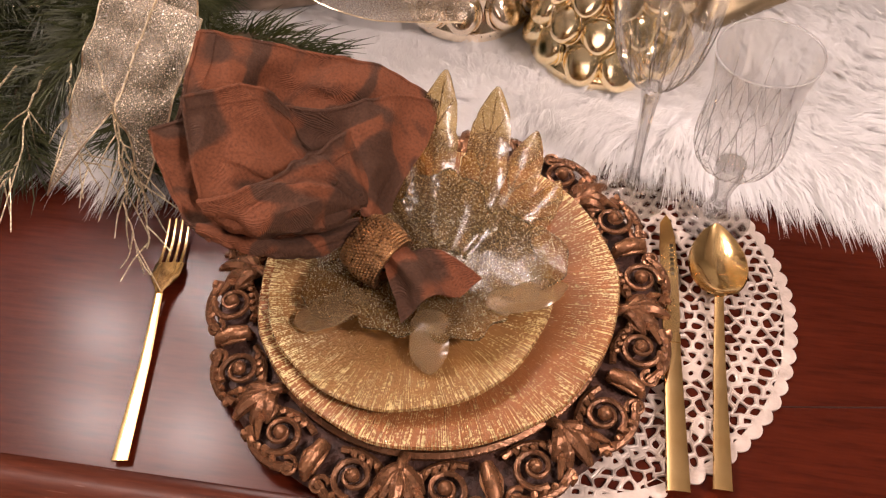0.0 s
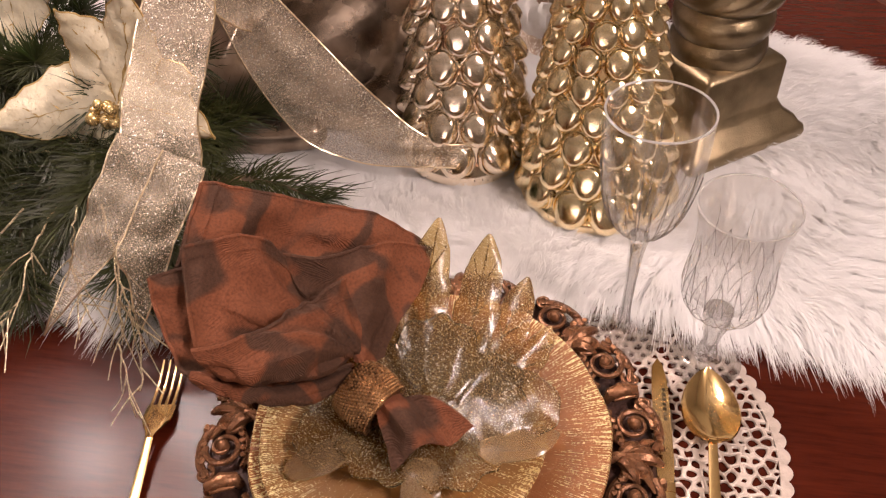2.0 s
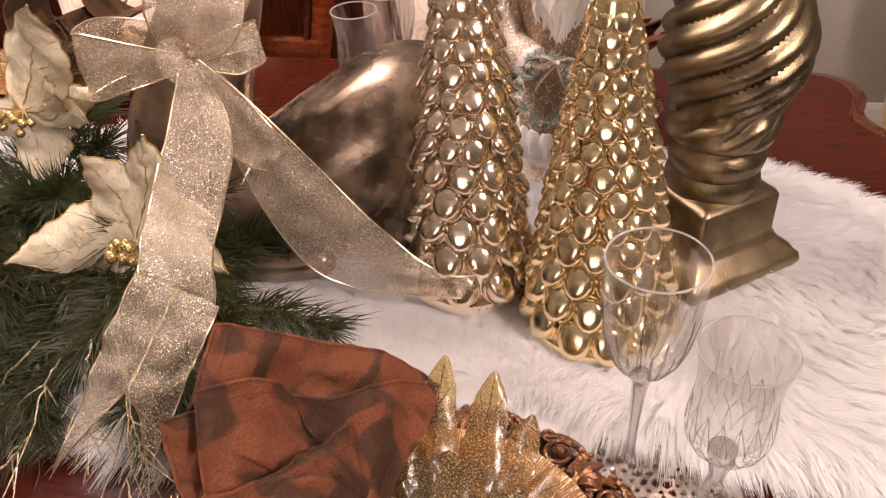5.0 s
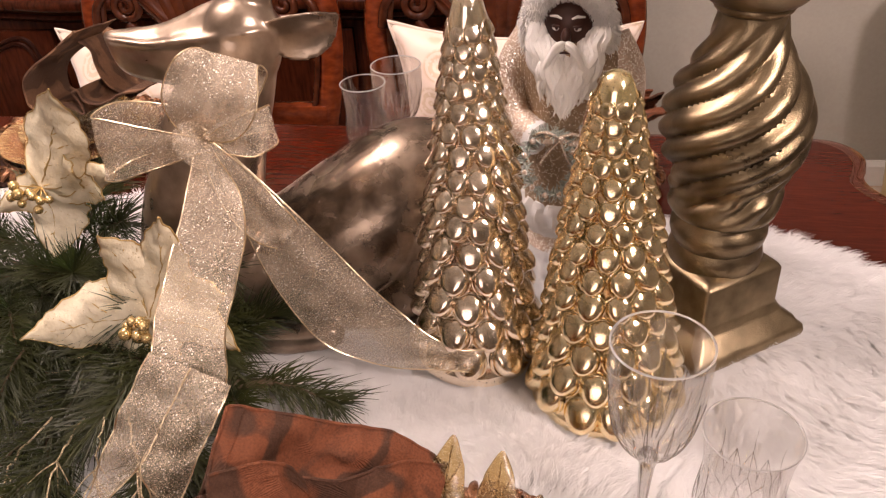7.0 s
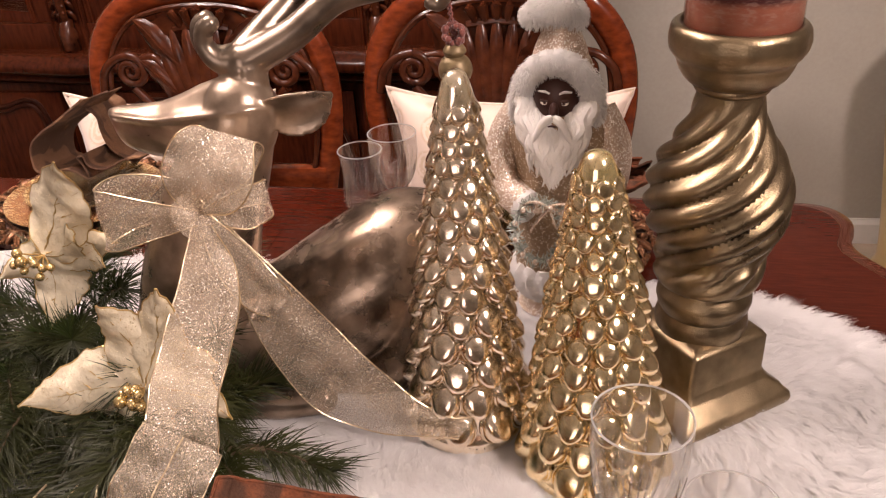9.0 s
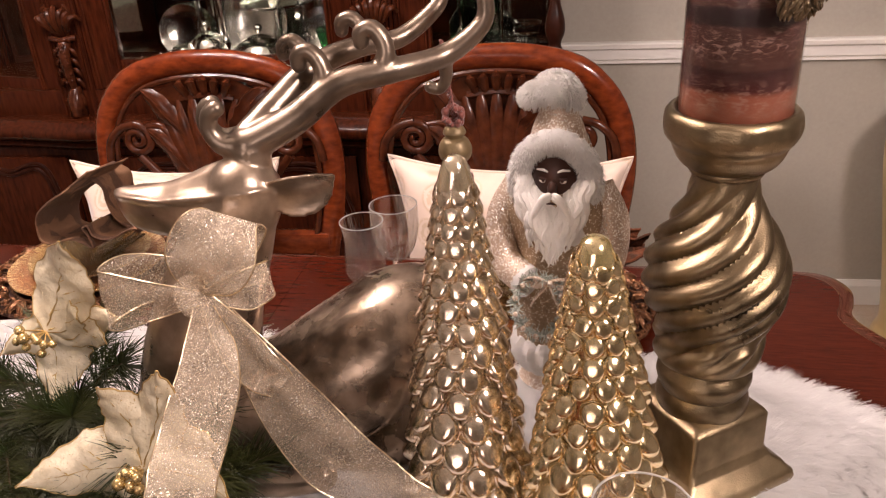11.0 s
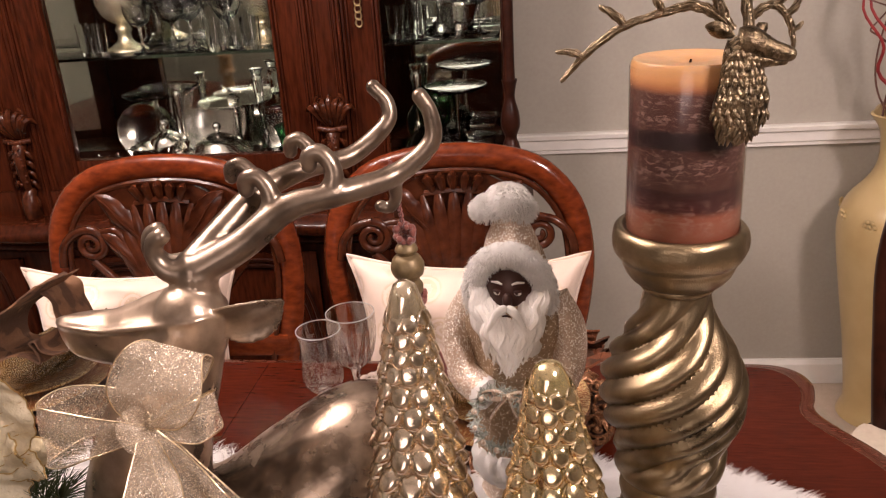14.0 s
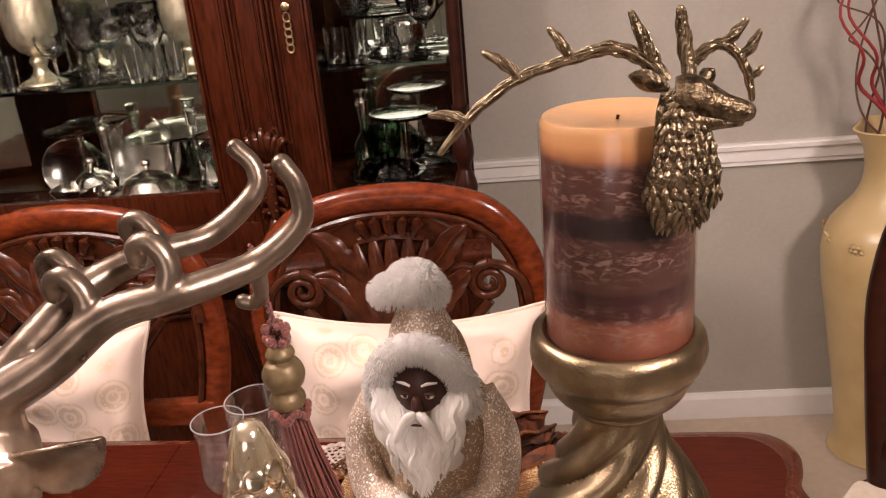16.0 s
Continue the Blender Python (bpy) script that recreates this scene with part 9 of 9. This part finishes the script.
def bowl(u, v, z, r, h, mat, label, handles=0):
    t = thing("serving_bowl", label, "bowl", FAR @ pose(u, v, z), "cabinet silver")
    part("body", Geo().lathe(dense([(0.001, 0), (0.45 * r, 0), (0.5 * r, 0.006), (0.42 * r, 0.012), (0.75 * r, 0.35 * h), (0.95 * r, 0.8 * h), (1.04 * r, h), (1.0 * r, h), (0.9 * r, 0.8 * h), (0.7 * r, 0.4 * h), (0.001, 0.2 * h)], 36), 36), mat, t)
    for k in range(handles):
        a = math.pi * k
        part("handle", Geo().tube([((r * 1.0 + 0.018 * math.sin(q)) * math.cos(a), 0.018 * math.cos(q), 0.7 * h + 0.012 * math.sin(q)) for q in np.linspace(0, math.pi, 10)], 0.0028, 6), mat, t)


def covered_dish(u, v, z, r, mat):
    t = thing("covered_dish", "silver covered serving dish with finial", "dish", FAR @ pose(u, v, z), "cabinet silver")
    part("base", Geo().lathe(dense([(0.001, 0), (0.6 * r, 0), (0.62 * r, 0.01), (0.95 * r, 0.035), (1.12 * r, 0.048), (1.10 * r, 0.052), (0.9 * r, 0.05)], 24), 36), mat, t)
    lid = part("lid", Geo().lathe(dense([(0.93 * r, 0.05), (0.90 * r, 0.06), (0.7 * r, 0.085), (0.35 * r, 0.10), (0.10 * r, 0.106), (0.001, 0.107)], 24), 36), mat, t)
    part("finial", Geo().lathe(dense([(0.004, 0.105), (0.007, 0.112), (0.013, 0.122), (0.010, 0.132), (0.001, 0.136)], 16), 14), mat, lid)


def cake_stand(u, v, z, r, h, mat):
    t = thing("cake_stand", "footed clear glass cake stand in the cabinet", "stand", FAR @ pose(u, v, z), "cabinet glassware")
    part("foot", Geo().lathe(dense([(0.001, 0), (0.45 * r, 0), (0.4 * r, 0.008), (0.10 * r, 0.03), (0.09 * r, h - 0.02), (0.2 * r, h - 0.004)], 20), 24), mat, t)
    part("plate", Geo().lathe(dense([(0.001, h - 0.004), (0.8 * r, h - 0.003), (r, h + 0.008), (0.98 * r, h + 0.011), (0.8 * r, h + 0.003), (0.001, h + 0.002)], 24), 40), mat, t)


bowl(-1.03, -0.22, SH0, 0.062, 0.075, silver, "round silver bowl with ring handles", 2)
covered_dish(-0.83, -0.22, SH0, 0.085, silver)
bowl(-0.66, -0.26, SH0, 0.05, 0.05, clear_glass, "small cut glass bowl", 0)
bowl(-0.945, -0.31, SH0, 0.045, 0.045, silver, "small silver sugar bowl", 2)
bowl(-0.62, -0.14, SH0, 0.060, 0.10, green_glass, "deep green glass bowl")
cake_stand(-0.80, -0.12, SH0, 0.11, 0.17, silver)
cake_stand(-1.05, -0.11, SH0, 0.09, 0.20, clear_glass)
covered_dish(-0.19, -0.20, SH0, 0.09, clear_glass)
bowl(-0.08, -0.18, SH0, 0.055, 0.06, clear_glass, "cut glass bowl beside a covered dish")
cake_stand(-0.17, -0.16, SH1 - 0.0, 0.10, 0.10, clear_glass)
bowl(-0.20, -0.16, SH0 + 0.0, 0.0 + 0.05, 0.16, green_glass, "tall green glass bowl")
cake_stand(-0.13, -0.24, SH0, 0.085, 0.205, clear_glass)


def candlestick(u, v, z, h, mat, label):
    t = thing("candlestick", label, "candlestick", FAR @ pose(u, v, z), "cabinet candlesticks")
    part("shaft", Geo().lathe(dense([(0.001, 0), (0.036, 0), (0.034, 0.008), (0.012, 0.02), (0.010, 0.05), (0.018, 0.3 * h), (0.009, 0.36 * h), (0.012, 0.7 * h), (0.018, 0.88 * h), (0.012, 0.92 * h), (0.020, h), (0.012, h - 0.003), (0.001, h - 0.004)], 44), 20), mat, t)




def tray(u, v, z, r, lean, mat, label):
    """A round tray propped on its rim against the mirror."""
    t = thing("serving_tray", label, "tray", FAR @ pose(u, v, z) @ pose(0, 0, 0, 90 - lean, 0, 0) @ pose(0, r, 0), "cabinet silver")
    part("disc", Geo().lathe([(0.001, 0.0), (0.72 * r, 0.0), (0.80 * r, 0.006), (0.97 * r, 0.010), (r, 0.013), (0.985 * r, 0.015), (0.95 * r, 0.012), (0.78 * r, 0.008), (0.70 * r, 0.003), (0.001, 0.003)], 48, lambda q, z_, a: q * (1 + (0.02 * abs(math.sin(6 * a)) if q > 0.9 * r else 0))), mat, t)


def tumbler(u, v, z, r, h, mat):
    t = thing("tumbler", "clear glass tumbler on a cabinet shelf", "glass", FAR @ pose(u, v, z), "cabinet glassware")
    part("body", Geo().lathe([(0.001, 0), (0.82 * r, 0), (0.86 * r, 0.004), (r, h), (0.94 * r, h), (0.80 * r, 0.010), (0.001, 0.009)], 28, lambda q, z_, a: q * (1 - 0.03 * abs(math.cos(7 * a)) * (z_ < 0.6 * h))), mat, t)


for u, v, r, lean in ((-1.12, -0.075, 0.085, 8), (-0.90, -0.075, 0.11, 10), (-0.68, -0.075, 0.075, 9), (-0.22, -0.075, 0.075, 8)):
    tray(u, v, SH0, r, lean, silver, "round silver tray propped against the mirror")
for u, v in ((-1.13, -0.28), (-1.09, -0.30), (-0.76, -0.31), (-0.71, -0.30), (-0.66, -0.31), (-0.28, -0.24), (-0.22, -0.27)):
    tumbler(u, v, SH1, 0.026, 0.085, clear_glass)
for u, v in ((-1.13, -0.30), (-1.08, -0.30), (-0.70, -0.31), (-0.15, -0.29)):
    tumbler(u, v, SH0, 0.028, 0.075, clear_glass)
covered_dish(-1.02, -0.15, SH0, 0.06, silver)
bowl(-0.76, -0.28, SH0, 0.055, 0.05, silver, "shallow silver bowl with ring handles", 2)
bowl(-0.12, -0.13, SH1, 0.055, 0.07, silver, "round silver bowl beside a glass stand")
bowl(-0.60, -0.27, SH0, 0.035, 0.07, green_glass, "small green glass bowl")
candlestick(-0.96, -0.15, SH0, 0.24, silver, "silver candlestick in the cabinet")
candlestick(-0.72, -0.13, SH0, 0.27, clear_glass, "glass candlestick in the cabinet")
candlestick(-0.25, -0.14, SH0, 0.26, silver, "tall silver candlestick in the cabinet")

# ---- floor vase ----
ceramic = material("vase_ceramic", (0.42, 0.30, 0.13), (0.55, 0.42, 0.21), 0.38, scale=8, bump=0.12, bump_scale=40, coat=0.3)
red_branch = material("red_branch", (0.16, 0.012, 0.015), (0.32, 0.03, 0.03), 0.55, scale=60, bump=0.3)
brown_branch = material("brown_branch", (0.06, 0.025, 0.018), (0.14, 0.06, 0.04), 0.65, scale=70, bump=0.4)


def floor_vase(m):
    t = thing("floor_vase", "tall mustard ceramic floor vase with fluted mouth", "vase", m)
    def wave(r, z, a):
        return r * (1 + (0.10 * math.sin(4 * a + 0.6) * max(0, (z - 0.86) / 0.1) if z > 0.86 else 0))
    prof = dense([(0.001, 0.0), (0.105, 0.0), (0.110, 0.02), (0.100, 0.06), (0.118, 0.22), (0.150, 0.42), (0.172, 0.56), (0.176, 0.64), (0.160, 0.70), (0.118, 0.755), (0.095, 0.80), (0.090, 0.85), (0.102, 0.91), (0.128, 0.955)], 48)
    inner = [(0.120, 0.957), (0.092, 0.90), (0.080, 0.84), (0.085, 0.79), (0.08, 0.70), (0.001, 0.68)]
    part("body", Geo().lathe(prof + inner, 56, wave), ceramic, t)
    for k in range(10):
        a = 2 * math.pi * k / 10
        g = Geo()
        for q in range(6):
            b = q * math.pi / 3
            g.ball((0.014 * math.cos(b), -0.002, 0.014 * math.sin(b)), (0.008, 0.005, 0.008), 4, 6)
        g.ball((0, -0.004, 0), (0.007, 0.005, 0.007), 4, 6)
        part("flower_relief", g, ceramic, t, at=pose(0.171 * math.cos(a), 0.171 * math.sin(a), 0.665, 12, 0, math.degrees(a) + 90))
    return t


VASE = FAR @ pose(1.125, -0.20, 0)
floor_vase(VASE)
rng = random.Random(11)
for k in range(11):
    a = rng.uniform(0, 6.28)
    r = rng.uniform(0.01, 0.055)
    top = (math.cos(a) * rng.uniform(0.05, 0.22), math.sin(a) * rng.uniform(0.03, 0.10), rng.uniform(1.35, 1.75))
    pts = smooth_line([(r * math.cos(a + 2), r * math.sin(a + 2), 0.70), (r * math.cos(a), r * math.sin(a), 0.95), (top[0] * 0.5 + rng.uniform(-0.02, 0.02), top[1] * 0.5, 1.2), top], 14)
    solid("branch", Geo().tube(pts, np.linspace(0.0052, 0.002, 14), 6), brown_branch, "brown dried branch standing in the floor vase", "branch", VASE, "dried branches")
for k, s in enumerate((-1, -1, 1)):
    pts = [(0.0, 0.0, 0.72), (s * 0.04, 0.01, 0.96), (s * (0.09 + 0.03 * k), 0.02, 1.06), (s * (0.10 + 0.03 * k), -0.01, 1.14), (s * (0.17 + 0.02 * k), 0.0, 1.24), (s * 0.15, 0.02, 1.36), (s * 0.2, 0.0, 1.45)]
    solid("red_branch", Geo().tube(smooth_line(pts, 30), np.linspace(0.006, 0.0025, 30), 6), red_branch, "curly red willow branch standing in the floor vase", "branch", VASE, "red branches")
for k in range(3):
    c = np.linspace(0, 1, 50)
    ang = c * (9 + 2 * k)
    pts = np.stack([-0.02 - 0.13 * c + 0.05 * c * np.sin(ang + k), 0.02 + 0.05 * c * np.cos(ang + k), 0.72 + 0.62 * c + 0.04 * np.sin(ang)], 1)
    solid("willow_branch", Geo().tube(pts, np.linspace(0.004, 0.002, 50), 5), brown_branch, "thin curly willow twig standing in the floor vase", "branch", VASE, "willow twigs")
